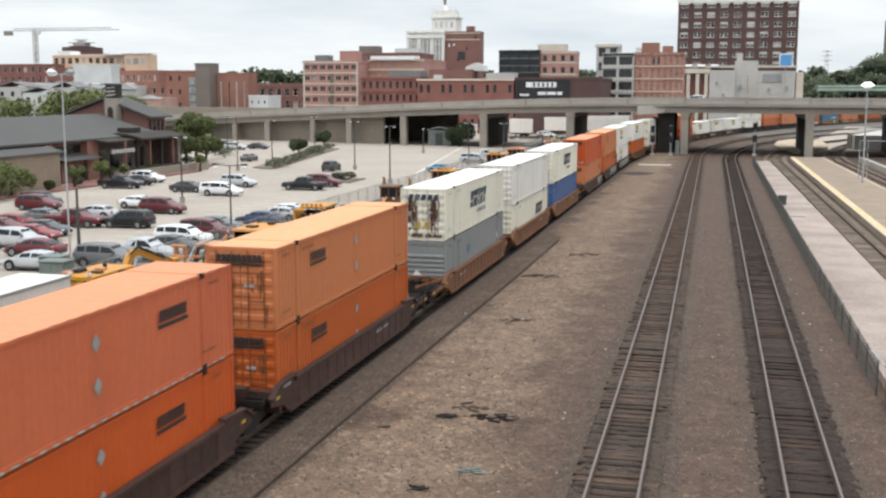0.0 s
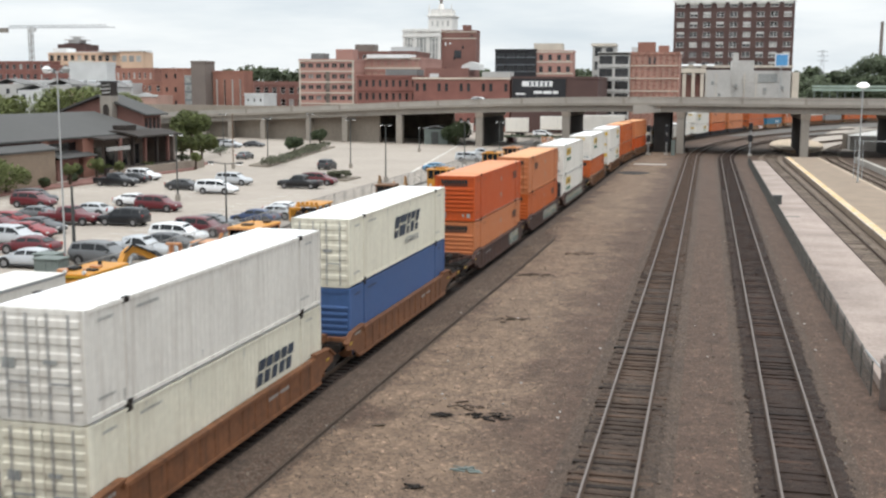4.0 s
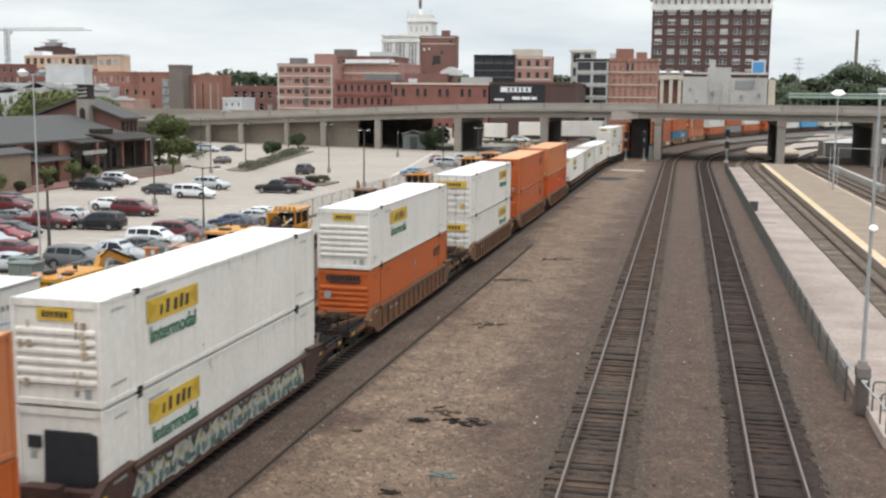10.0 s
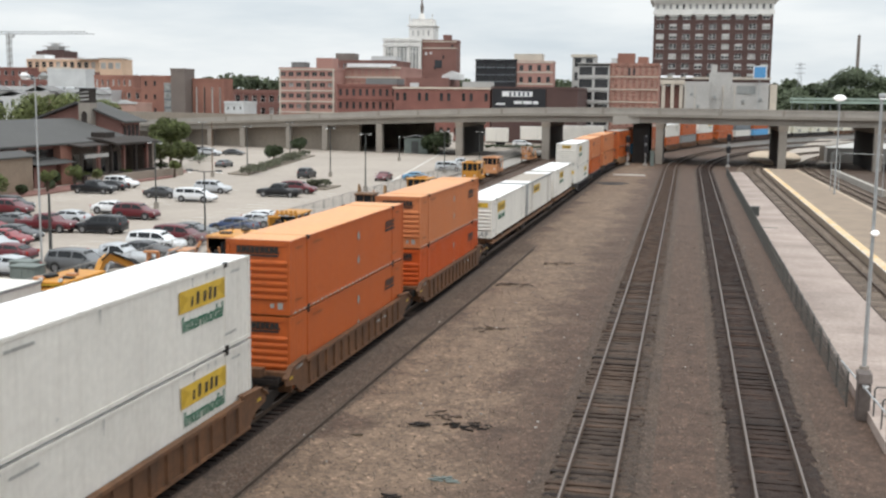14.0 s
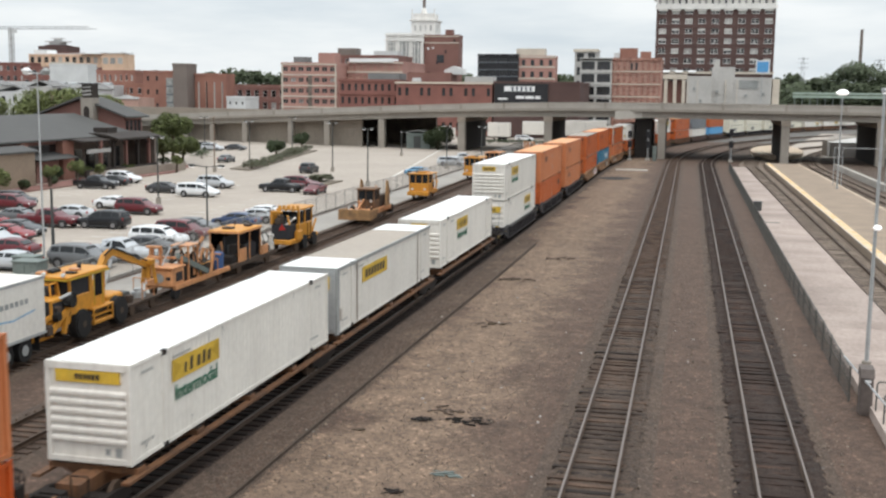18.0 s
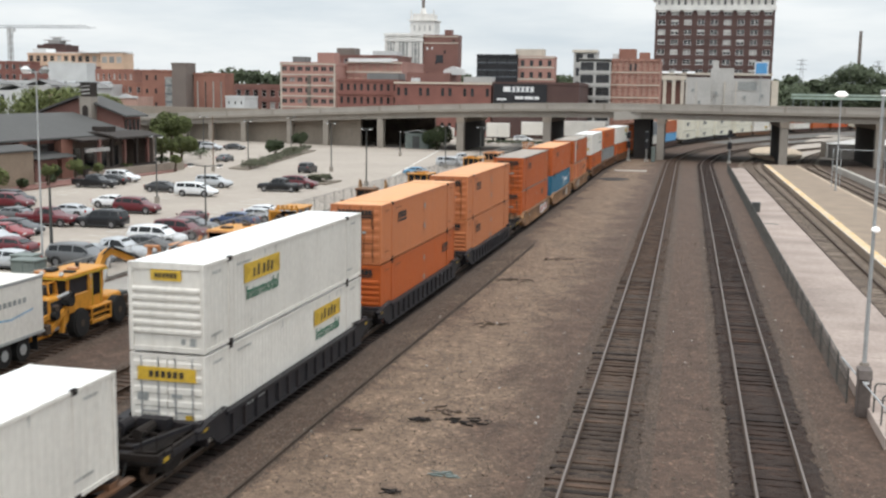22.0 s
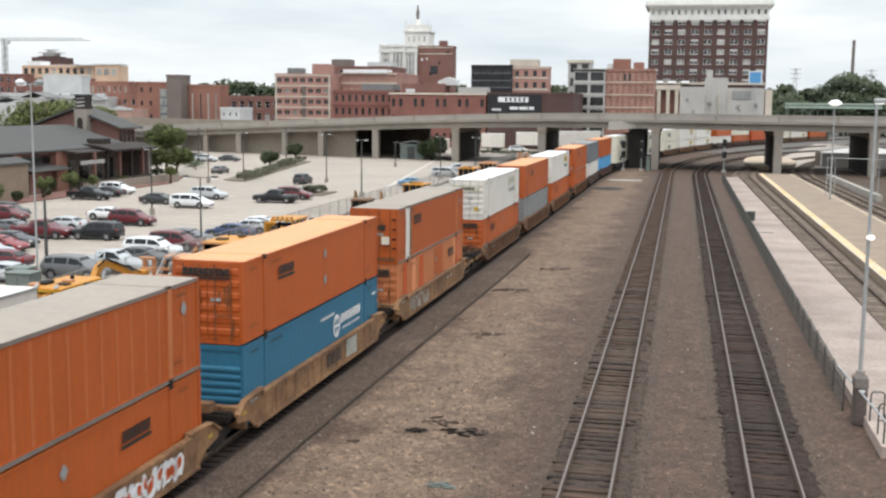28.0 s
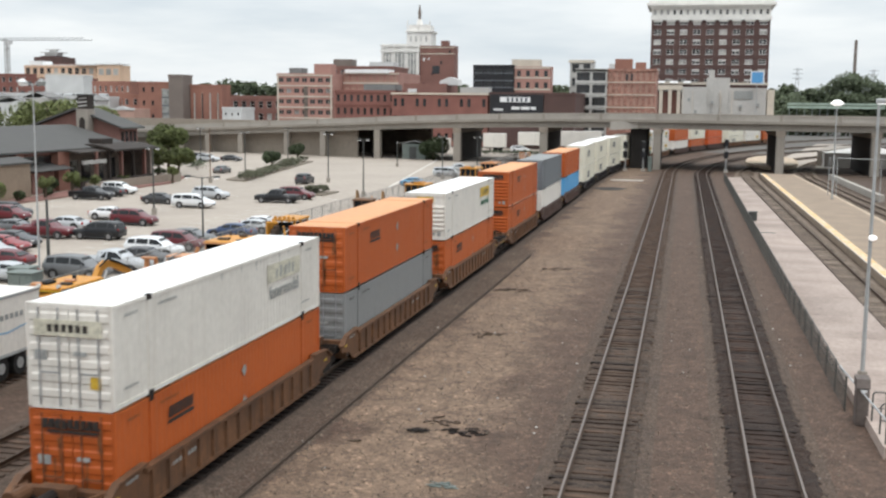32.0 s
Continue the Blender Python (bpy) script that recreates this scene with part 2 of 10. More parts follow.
    bp.inputs["Strength"].default_value, bp.inputs["Distance"].default_value = 0.6, 0.05
    K(vo.outputs["Distance"], bp.inputs["Height"])
    K(bp.outputs["Normal"], bs.inputs["Normal"])
    return m


M["yard"] = yard("yard", (0.086, 0.0525, 0.0365), (0.174, 0.117, 0.080), (-13.2, -11.2), (-4.6, -8.6))
M["stone_grey"] = mat("stone_grey", (0.150, 0.112, 0.088), 0.95, var=0.2, s1=3, s2=20, island=0.3)
M["stone"] = mat("stone", (0.185, 0.142, 0.11), 0.9, var=0.2, s1=3, s2=20, island=0.45)
M["stone_pale"] = mat("stone_pale", (0.42, 0.40, 0.37), 0.9, var=0.2, s1=3, s2=20, island=0.4)
M["tie"] = mat("tie", (0.068, 0.041, 0.027), 0.9, var=0.35, s1=1.2, s2=16, bump=0.5, rand=0.75, col2=(0.030, 0.0175, 0.0115))
M["tie_dark"] = mat("tie_dark", (0.043, 0.0215, 0.0130), 0.9, var=0.35, s1=1.2, s2=16, bump=0.5, rand=0.7, col2=(0.017, 0.0098, 0.0072))
M["tie_old"] = mat("tie_old", (0.105, 0.074, 0.055), 0.9, var=0.3, s1=1.2, s2=16, bump=0.5, rand=0.3)
M["rail_side"] = mat("rail_side", (0.10, 0.065, 0.045), 0.75, 0.3, s1=2, s2=20)
M["rail_top"] = mat("rail_top", (0.20, 0.164, 0.145), 0.5, 0.45, var=0.08, s1=1, s2=9, bump=0.05)
M["rust"] = mat("rust", (0.085, 0.06, 0.045), 0.9, 0.1, s1=2, s2=20)
M["lot"] = mat("lot", (0.366, 0.318, 0.272), 0.9, var=0.09, s1=0.07, s2=1.5, bump=0.15, col2=(0.308, 0.268, 0.228), mixpos=0.45)
M["road"] = mat("road", (0.314, 0.294, 0.266), 0.9, var=0.12, s1=0.12, s2=3, bump=0.15, col2=(0.228, 0.209, 0.190), mixpos=0.45)
M["platform"] = mat("platform", (0.375, 0.305, 0.266), 0.9, var=0.22, s1=0.22, s2=5, bump=0.25, col2=(0.25, 0.195, 0.168), mixpos=0.5, rand=0.12)
M["brickpave"] = mat("brickpave", (0.29, 0.222, 0.165), 0.9, var=0.15, s1=0.4, s2=9, bump=0.2)
M["grass"] = mat("grass", (0.085, 0.10, 0.05), 0.95, var=0.4, s1=0.05, s2=2, bump=0.5, dist=0.1)
M["city"] = mat("city", (0.14, 0.13, 0.12), 0.95, var=0.25, s1=0.02, s2=0.3, bump=0.2, col2=(0.10, 0.095, 0.085))
M["paint_yellow"] = mat("paint_yellow", (0.62, 0.41, 0.19), 0.8, var=0.3, s1=0.9, s2=8, col2=(0.60, 0.50, 0.39), mixpos=0.5)
M["edge_sand"] = mat("edge_sand", (0.52, 0.41, 0.30), 0.9, var=0.25, s1=0.8, s2=6)
M["paint_white"] = mat("paint_white", (0.70, 0.68, 0.64), 0.8, var=0.15, s1=2, s2=8)
# concrete and building
M["concrete"] = mat("concrete", (0.30, 0.268, 0.232), 0.9, var=0.14, s1=0.2, s2=5, bump=0.15, streak=0.35, streak_col=(0.16, 0.14, 0.12))
M["concrete_pale"] = mat("concrete_pale", (0.385, 0.355, 0.315), 0.9, var=0.12, s1=0.3, s2=5, bump=0.15, streak=0.25, streak_col=(0.22, 0.20, 0.18))
M["concrete_grey"] = mat("concrete_grey", (0.50, 0.485, 0.46), 0.9, var=0.10, s1=0.12, s2=2, streak=0.25, streak_col=(0.28, 0.26, 0.24))
# near-black: shade under the viaduct is in this colour; the wet patch shares it
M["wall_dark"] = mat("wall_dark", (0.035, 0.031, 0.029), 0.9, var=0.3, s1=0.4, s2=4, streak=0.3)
M["abutment"] = mat("abutment", (0.31, 0.262, 0.215), 0.9, var=0.15, s1=0.15, s2=3, streak=0.45, streak_col=(0.16, 0.13, 0.11))
M["brick_red"] = mat("brick_red", (0.245, 0.108, 0.088), 0.9, var=0.2, s1=0.3, s2=5, bump=0.2, col2=(0.195, 0.085, 0.070))
M["brick_pink"] = mat("brick_pink", (0.44, 0.245, 0.205), 0.9, var=0.13, s1=0.15, s2=5, bump=0.15, col2=(0.38, 0.205, 0.17))
M["brick_brown"] = mat("brick_brown", (0.105, 0.062, 0.055), 0.9, var=0.18, s1=0.15, s2=4, bump=0.15, col2=(0.085, 0.05, 0.045))
M["brick_orange"] = mat("brick_orange", (0.345, 0.168, 0.125), 0.9, var=0.15, s1=0.15, s2=5, bump=0.15, col2=(0.25, 0.116, 0.087))
M["brick_salmon"] = mat("brick_salmon", (0.37, 0.195, 0.15), 0.9, var=0.15, s1=0.2, s2=5, cells=3.2)
M["strip_glass"] = mat("strip_glass", (0.24, 0.25, 0.24), 0.35, var=0.35, s1=0.6, s2=1.5, bump=0.03, col2=(0.40, 0.40, 0.38), mixpos=0.5)
M["brick_infill"] = mat("brick_infill", (0.46, 0.29, 0.235), 0.9, var=0.15, s1=0.2, s2=5)
M["trestle"] = mat("trestle", (0.36, 0.45, 0.38), 0.7, var=0.15, s1=0.5, s2=5)
M["brick_tower"] = mat("brick_tower", (0.235, 0.118, 0.098), 0.9, var=0.14, s1=0.15, s2=4, bump=0.15)
M["peach"] = mat("peach", (0.70, 0.49, 0.35), 0.9, var=0.1, s1=0.15, s2=3)
M["cream"] = mat("cream", (0.62, 0.55, 0.46), 0.85, var=0.1, s1=0.3, s2=4, streak=0.2, streak_col=(0.3, 0.26, 0.22))
M["terracotta"] = mat("terracotta", (0.80, 0.78, 0.74), 0.8, var=0.1, s1=0.3, s2=3, streak=0.2, streak_col=(0.42, 0.40, 0.38))
M["white_wall"] = mat("white_wall", (0.62, 0.62, 0.61), 0.85, var=0.1, s1=0.2, s2=3, streak=0.2, streak_col=(0.35, 0.34, 0.33))
M["taupe"] = mat("taupe", (0.20, 0.165, 0.145), 0.9, var=0.12, s1=0.2, s2=3)
M["black_wall"] = mat("black_wall", (0.022, 0.022, 0.026), 0.6, var=0.3, s1=0.3, s2=3)
M["sign_white"] = mat("sign_white", (0.78, 0.78, 0.78), 0.6, var=0.1, s1=1, s2=5)
M["sign_blue"] = mat("sign_blue", (0.10, 0.33, 0.62), 0.5, var=0.1, s1=1, s2=5)
M["roof_grey"] = mat("roof_grey", (0.082, 0.080, 0.077), 0.8, var=0.15, s1=0.4, s2=4, bump=0.2, streak=0.2, streak_col=(0.12, 0.12, 0.12))
M["roof_tar"] = mat("roof_tar", (0.22, 0.215, 0.21), 0.9, var=0.2, s1=0.2, s2=3)
M["timber_dark"] = mat("timber_dark", (0.04, 0.03, 0.025), 0.8, var=0.3, s1=1, s2=9)
M["pane"] = mat("pane", (0.028, 0.030, 0.034), 0.15, var=0.3, s1=0.3, s2=1, bump=0.03, rand=0.6, spec=0.6)
M["blind"] = mat("blind", (0.42, 0.41, 0.39), 0.7, var=0.15, s1=0.5, s2=4, rand=0.35)
M["frame_white"] = mat("frame_white", (0.66, 0.65, 0.62), 0.7, var=0.1, s1=1, s2=6)
# steel and train
def paint(name, col, **k):
    a = dict(rough=0.5, var=0.07, s1=0.35, s2=4, bump=0.06, streak=0.28, streak_col=tuple(c * 0.45 + 0.02 for c in col), coat=0.05, rand=0.06)
    a.update(k)
    return mat(name, col, **a)
# orange side paints are toned down for the shade on the sides
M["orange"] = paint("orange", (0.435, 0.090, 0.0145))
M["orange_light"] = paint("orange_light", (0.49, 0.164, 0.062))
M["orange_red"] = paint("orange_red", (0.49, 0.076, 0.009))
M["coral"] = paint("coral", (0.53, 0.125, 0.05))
# orange, coral and white roofs repeat the side hues paler, as lit from above
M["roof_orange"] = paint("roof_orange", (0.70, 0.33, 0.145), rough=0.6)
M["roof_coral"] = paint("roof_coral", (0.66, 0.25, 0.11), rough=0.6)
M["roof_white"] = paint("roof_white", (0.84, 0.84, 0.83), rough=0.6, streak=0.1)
M["roof_pale"] = paint("roof_pale", (0.33, 0.285, 0.24), rough=0.75)
M["roof_tan"] = paint("roof_tan", (0.36, 0.31, 0.26), rough=0.7)
M["white"] = paint("white", (0.70, 0.668, 0.612), streak=0.22, streak_col=(0.34, 0.29, 0.235))
M["ivory"] = paint("ivory", (0.70, 0.665, 0.55), streak=0.35, streak_col=(0.30, 0.22, 0.15))
M["old_white"] = paint("old_white", (0.70, 0.67, 0.62), streak=0.45, streak_col=(0.28, 0.23, 0.19))
M["grey"] = paint("grey", (0.215, 0.222, 0.222))
M["slate"] = paint("slate", (0.15, 0.165, 0.18))
M["blue"] = paint("blue", (0.045, 0.10, 0.24))
M["teal"] = paint("teal", (0.020, 0.135, 0.225))
M["sky_blue"] = paint("sky_blue", (0.09, 0.34, 0.62))
M["door_rust"] = paint("door_rust", (0.46, 0.38, 0.28), streak=0.85, streak_col=(0.18, 0.075, 0.03))
M["logo_black"] = mat("logo_black", (0.03, 0.025, 0.022), 0.6, var=0.2, s1=2, s2=10)
M["logo_navy"] = mat("logo_navy", (0.035, 0.05, 0.075), 0.6, var=0.2, s1=2, s2=10)
M["logo_yellow"] = mat("logo_yellow", (0.64, 0.41, 0.045), 0.5, var=0.12, s1=2, s2=10, streak=0.25, streak_col=(0.35, 0.28, 0.12))
M["logo_green"] = mat("logo_green", (0.03, 0.15, 0.09), 0.6, var=0.15, s1=2, s2=10)
M["logo_faded"] = mat("logo_faded", (0.60, 0.57, 0.46), 0.6, var=0.25, s1=2, s2=10)
M["rod_rust"] = mat("rod_rust", (0.21, 0.080, 0.035), 0.7, 0.1, var=0.35, s1=2, s2=14)
M["rust_brown"] = mat("rust_brown", (0.115, 0.052, 0.026), 0.85, var=0.3, s1=4, s2=20)
M["grime_tan"] = mat("grime_tan", (0.36, 0.20, 0.085), 0.85, var=0.25, s1=1.5, s2=10, col2=(0.17, 0.10, 0.055))
M["spray_blue"] = mat("spray_blue", (0.28, 0.46, 0.62), 0.6, var=0.15, s1=2, s2=9)
M["stencil_brown"] = mat("stencil_brown", (0.21, 0.075, 0.025), 0.6, var=0.2, s1=2, s2=10)
M["shade_yellow"] = mat("shade_yellow", (0.50, 0.32, 0.03), 0.55, var=0.12, s1=2, s2=10)
M["spray_pale"] = mat("spray_pale", (0.40, 0.39, 0.34), 0.7, var=0.25, s1=3, s2=14)
M["spray_teal"] = mat("spray_teal", (0.085, 0.15, 0.14), 0.7, var=0.25, s1=3, s2=14)
M["spray_gold"] = mat("spray_gold", (0.48, 0.40, 0.10), 0.7, var=0.25, s1=3, s2=14)
M["decal_grey"] = mat("decal_grey", (0.32, 0.33, 0.32), 0.6, var=0.15, s1=2, s2=10)
M["well_ochre"] = paint("well_ochre", (0.150, 0.068, 0.030), rough=0.75, var=0.2, s1=0.8, streak=0.8, streak_col=(0.035, 0.020, 0.013), rand=0.12, col2=(0.085, 0.042, 0.022), mixpos=0.5)
M["well_tan"] = paint("well_tan", (0.27, 0.145, 0.070), rough=0.8, var=0.3, s1=0.9, streak=0.75, streak_col=(0.075, 0.036, 0.018), col2=(0.13, 0.066, 0.034), mixpos=0.5)
M["well_orange"] = paint("well_orange", (0.205, 0.082, 0.034), rough=0.75, var=0.25, s1=0.8, streak=0.75, streak_col=(0.045, 0.022, 0.014), rand=0.12)
M["well_brown"] = paint("well_brown", (0.066, 0.029, 0.020), rough=0.75, var=0.3, s1=0.8, streak=0.7, streak_col=(0.022, 0.012, 0.010), rand=0.12)
M["well_black"] = paint("well_black", (0.0155, 0.0135, 0.0165), rough=0.7, var=0.2, s1=0.8, streak=0.5, streak_col=(0.04, 0.026, 0.020), rand=0.12)
M["understeel"] = mat("understeel", (0.017, 0.0115, 0.0088), 0.85, 0.1, var=0.3, s1=1.5, s2=10)
M["wire_dark"] = mat("wire_dark", (0.085, 0.085, 0.078), 0.6, 0.3, var=0.15, s1=1, s2=9)
M["wire"] = mat("wire", (0.30, 0.29, 0.275), 0.6, 0.3, var=0.12, s1=1, s2=9)
M["steel"] = mat("steel", (0.36, 0.37, 0.38), 0.5, 0.6, var=0.12, s1=1, s2=9)
M["galv"] = mat("galv", (0.42, 0.43, 0.43), 0.55, 0.35, var=0.12, s1=1, s2=9)
M["pole_dark"] = mat("pole_dark", (0.075, 0.078, 0.075), 0.6, 0.2, var=0.15, s1=1, s2=9)
M["lamp_glass"] = mat("lamp_glass", (0.95, 0.95, 0.95), 0.25, var=0.03, s1=1, s2=9, glow=0.6)
M["mow_yellow"] = paint("mow_yellow", (0.60, 0.262, 0.030), var=0.15, streak=0.35, streak_col=(0.13, 0.08, 0.03))
M["mow_orange"] = paint("mow_orange", (0.58, 0.27, 0.12), var=0.15, streak=0.45, streak_col=(0.14, 0.07, 0.03))
M["rust_cab"] = paint("rust_cab", (0.17, 0.085, 0.04), rough=0.8, var=0.3, s1=1.5, streak=0.6, streak_col=(0.05, 0.03, 0.02))
M["tyre"] = mat("tyre", (0.015, 0.0145, 0.014), 0.85, var=0.2, s1=3, s2=20)
M["rim"] = mat("rim", (0.34, 0.34, 0.35), 0.35, 0.8, var=0.1, s1=3, s2=20)
M["glass"] = mat("glass", (0.012, 0.014, 0.016), 0.22, var=0.15, s1=1, s2=5, bump=0, spec=0.3)
M["head"] = mat("head", (0.62, 0.62, 0.60), 0.15, var=0.05, s1=4, s2=9, bump=0)
M["tail"] = mat("tail", (0.35, 0.02, 0.015), 0.25, var=0.05, s1=4, s2=9, bump=0)
M["plastic"] = mat("plastic", (0.05, 0.05, 0.052), 0.6, var=0.15, s1=2, s2=9)
M["cabinet_brown"] = mat("cabinet_brown", (0.13, 0.105, 0.094), 0.7, var=0.2, s1=1, s2=6, streak=0.3)
M["cabinet"] = mat("cabinet", (0.16, 0.19, 0.175), 0.6, var=0.12, s1=1, s2=6, streak=0.25)
CARPAINT = {}
for cname, cc in (("black", (0.012, 0.013, 0.016)), ("maroon", (0.12, 0.012, 0.018)), ("red", (0.24, 0.02, 0.025)), ("white", (0.74, 0.75, 0.76)),
                  ("silver", (0.48, 0.50, 0.52)), ("grey", (0.13, 0.135, 0.14)), ("blue", (0.03, 0.055, 0.13)), ("sky", (0.13, 0.30, 0.46)),
                  ("charcoal", (0.045, 0.046, 0.05)), ("green", (0.30, 0.35, 0.32))):
    CARPAINT[cname] = mat("carpaint_" + cname, cc, 0.36, 0.1, var=0.06, s1=1, s2=8, bump=0, coat=0.35, spec=0.35)
M["ballast_tan"] = mat("ballast_tan", (0.195, 0.150, 0.116), 0.95, var=0.25, s1=0.3, s2=3, cells=17, bump=0.8, dist=0.05, col2=(0.14, 0.105, 0.080), mixpos=0.5)
M["under_wall"] = mat("under_wall", (0.20, 0.165, 0.14), 0.9, var=0.3, s1=0.4, s2=4, streak=0.3)
M["mulch"] = mat("mulch", (0.20, 0.165, 0.125), 0.95, var=0.25, s1=0.4, s2=4, bump=0.4)
M["bark"] = mat("bark", (0.09, 0.065, 0.045), 0.95, var=0.3, s1=3, s2=20, bump=0.5)


def leafmat(name, col):
    m = mat(name, col, 0.75, var=0.3, s1=0.7, s2=5, bump=0, rand=0.0)
    t = m.node_tree
    bs = next(n for n in t.nodes if n.type == "BSDF_PRINCIPLED")
    sc = next(n for n in t.nodes if n.type == "VECT_MATH")
    ge = t.nodes.new("ShaderNodeNewGeometry")
    mr = t.nodes.new("ShaderNodeMapRange")
    mr.inputs["To Min"].default_value, mr.inputs["To Max"].default_value = 0.65, 1.35
    mu = t.nodes.new("ShaderNodeMath")
    mu.operation = "MULTIPLY"
    old = sc.inputs["Scale"].links[0].from_socket
    t.links.new(ge.outputs["Random Per Island"], mr.inputs["Value"])
    t.links.new(mr.outputs["Result"], mu.inputs[0])
    t.links.new(old, mu.inputs[1])
    t.links.new(mu.outputs[0], sc.inputs["Scale"])
    return m


M["leaf"] = leafmat("leaf", (0.105, 0.125, 0.040))
M["leaf_dark"] = leafmat("leaf_dark", (0.052, 0.072, 0.030))
M["leaf_pale"] = leafmat("leaf_pale", (0.155, 0.18, 0.062))
M["leaf_grey"] = leafmat("leaf_grey", (0.115, 0.118, 0.072))
M["leaf_far"] = leafmat("leaf_far", (0.085, 0.108, 0.058))


# ---------------------------------------------------------------- mesh helpers
class Mesh:
    """Vertices and faces of one part."""

    def __init__(self):
        self.v, self.f = [], []

    def add(self, v, f):
        n = len(self.v)
        self.v += [tuple(map(float, a)) for a in v]
        self.f += [tuple(i + n for i in a) for a in f]
        return self

    def box(self, x0, y0, z0, x1, y1, z1):
        return self.add([(x0, y0, z0), (x1, y0, z0), (x1, y1, z0), (x0, y1, z0), (x0, y0, z1), (x1, y0, z1), (x1, y1, z1), (x0, y1, z1)],
                        [(0, 3, 2, 1), (4, 5, 6, 7), (0, 1, 5, 4), (1, 2, 6, 5), (2, 3, 7, 6), (3, 0, 4, 7)])

    def rbox(self, x0, y0, z0, x1, y1, z1, r=0.03):
        """A box with its edges taken off."""
        a = [(x0, y0, z0 + r), (x1, y0, z0 + r), (x1, y1, z0 + r), (x0, y1, z0 + r)]
        def ring(z, i):
            return [(x0 + i + r, y0 + i, z), (x1 - i - r, y0 + i, z), (x1 - i, y0 + i + r, z), (x1 - i, y1 - i - r, z),
                    (x1 - i - r, y1 - i, z), (x0 + i + r, y1 - i, z), (x0 + i, y1 - i - r, z), (x0 + i, y0 + i + r, z)]
        v = ring(z0, r) + ring(z0 + r, 0) + ring(z1 - r, 0) + ring(z1, r)
        f = [tuple(range(7, -1, -1)), tuple(range(24, 32))]
        for k in range(3):
            for i in range(8):
                j = (i + 1) % 8
                f.append((k * 8 + i, k * 8 + j, k * 8 + 8 + j, k * 8 + 8 + i))
        return self.add(v, f)

    def prism(self, pts, axis, a, b):
        """A polygon drawn in the plane across axis ('x': (y, z), 'y': (x, z), 'z': (x, y)), drawn out from a to b."""
        def at(p, d):
            return {"x": (d, p[0], p[1]), "y": (p[0], d, p[1]), "z": (p[0], p[1], d)}[axis]
        n = len(pts)
        f = [(i, (i + 1) % n, n + (i + 1) % n, n + i) for i in range(n)]
        return self.add([at(p, a) for p in pts] + [at(p, b) for p in pts], f + [tuple(range(n - 1, -1, -1)), tuple(range(n, 2 * n))])

    def rod(self, p, q, r, n=6, r2=None):
        p, q = Vector(p), Vector(q)
        d = (q - p).normalized()
        u = d.orthogonal().normalized()
        w = d.cross(u)
        r2 = r if r2 is None else r2
        v = []
        for c, rr in ((p, r), (q, r2)):
            for i in range(n):
                a = 2 * math.pi * i / n
                v.append(c + (u * math.cos(a) + w * math.sin(a)) * rr)
        f = [(i, (i + 1) % n, n + (i + 1) % n, n + i) for i in range(n)]
        return self.add(v, f + [tuple(range(n - 1, -1, -1)), tuple(range(n, 2 * n))])

    def beam(self, p, q, w, h):
        """A square bar from p to q."""
        p, q = Vector(p), Vector(q)
        d = (q - p).normalized()
        u = d.cross(Vector((0, 0, 1)))
        u = (u if u.length > 1e-3 else Vector((1, 0, 0))).normalized() * w / 2
        k = u.cross(d).normalized() * h / 2
        v = [c + s * u + t * k for c in (p, q) for s, t in ((-1, -1), (1, -1), (1, 1), (-1, 1))]
        return self.add(v, [(0, 3, 2, 1), (4, 5, 6, 7), (0, 1, 5, 4), (1, 2, 6, 5), (2, 3, 7, 6), (3, 0, 4, 7)])

    def sweep(self, pts, w0, z0, w1, z1):
        """A band along plan points (x, y, heading): from offset w0 to w1 across, z0 to z1."""
        v = []
        for x, y, hd in pts:
            nx, ny = math.cos(hd), -math.sin(hd)
            v += [(x + nx * w0, y + ny * w0, z0), (x + nx * w1, y + ny * w1, z0), (x + nx * w1, y + ny * w1, z1), (x + nx * w0, y + ny * w0, z1)]
        f = []
        for i in range(len(pts) - 1):
            a, b = i * 4, i * 4 + 4
            f += [(a + k, a + (k + 1) % 4, b + (k + 1) % 4, b + k) for k in range(4)]
        e = len(v) - 4
        return self.add(v, f + [(3, 2, 1, 0), (e, e + 1, e + 2, e + 3)])

    def data(self, name, m, smooth=False):
        d = bpy.data.meshes.new(name)
        d.from_pydata(self.v, [], self.f)
        d.materials.append(m)
        if smooth:
            d.polygons.foreach_set("use_smooth", [True] * len(d.polygons))
        d.update()
        return d


def flip(d):
    """Faces turned outwards."""
    bm = bmesh.new()
    bm.from_mesh(d)
    bmesh.ops.recalc_face_normals(bm, faces=bm.faces)
    bm.to_mesh(d)
    bm.free()
    return d


# parts made of many bits too small to pick apart
MANY = {"reflective_tape", "rust_run", "rust_stain", "drip_stain", "stencil", "rust_seam", "graffiti", "stake_panel"}


def part(name, ms, m, parent=None, label="", m4=None, smooth=False):
    """Links a mesh as ONE object, under a thing or a part where one is given."""
    d = ms if isinstance(ms, bpy.types.Mesh) else flip(ms.data(name, m, smooth))
    ob = new(name, d)
    if parent is not None:
        ob.parent = parent
    if m4 is not None:
        ob.matrix_basis = m4
    if label:
        ob["label"] = label
    if name in MANY:
        ob["kind"] = "stuff"
    return ob


def thing(name, label, category, group="", kind="", m4=None):
    ob = new(name)
    ob.empty_display_size = 0.3
    if m4 is not None:
        ob.matrix_basis = m4
    return tagged(ob, label, category, group, kind)


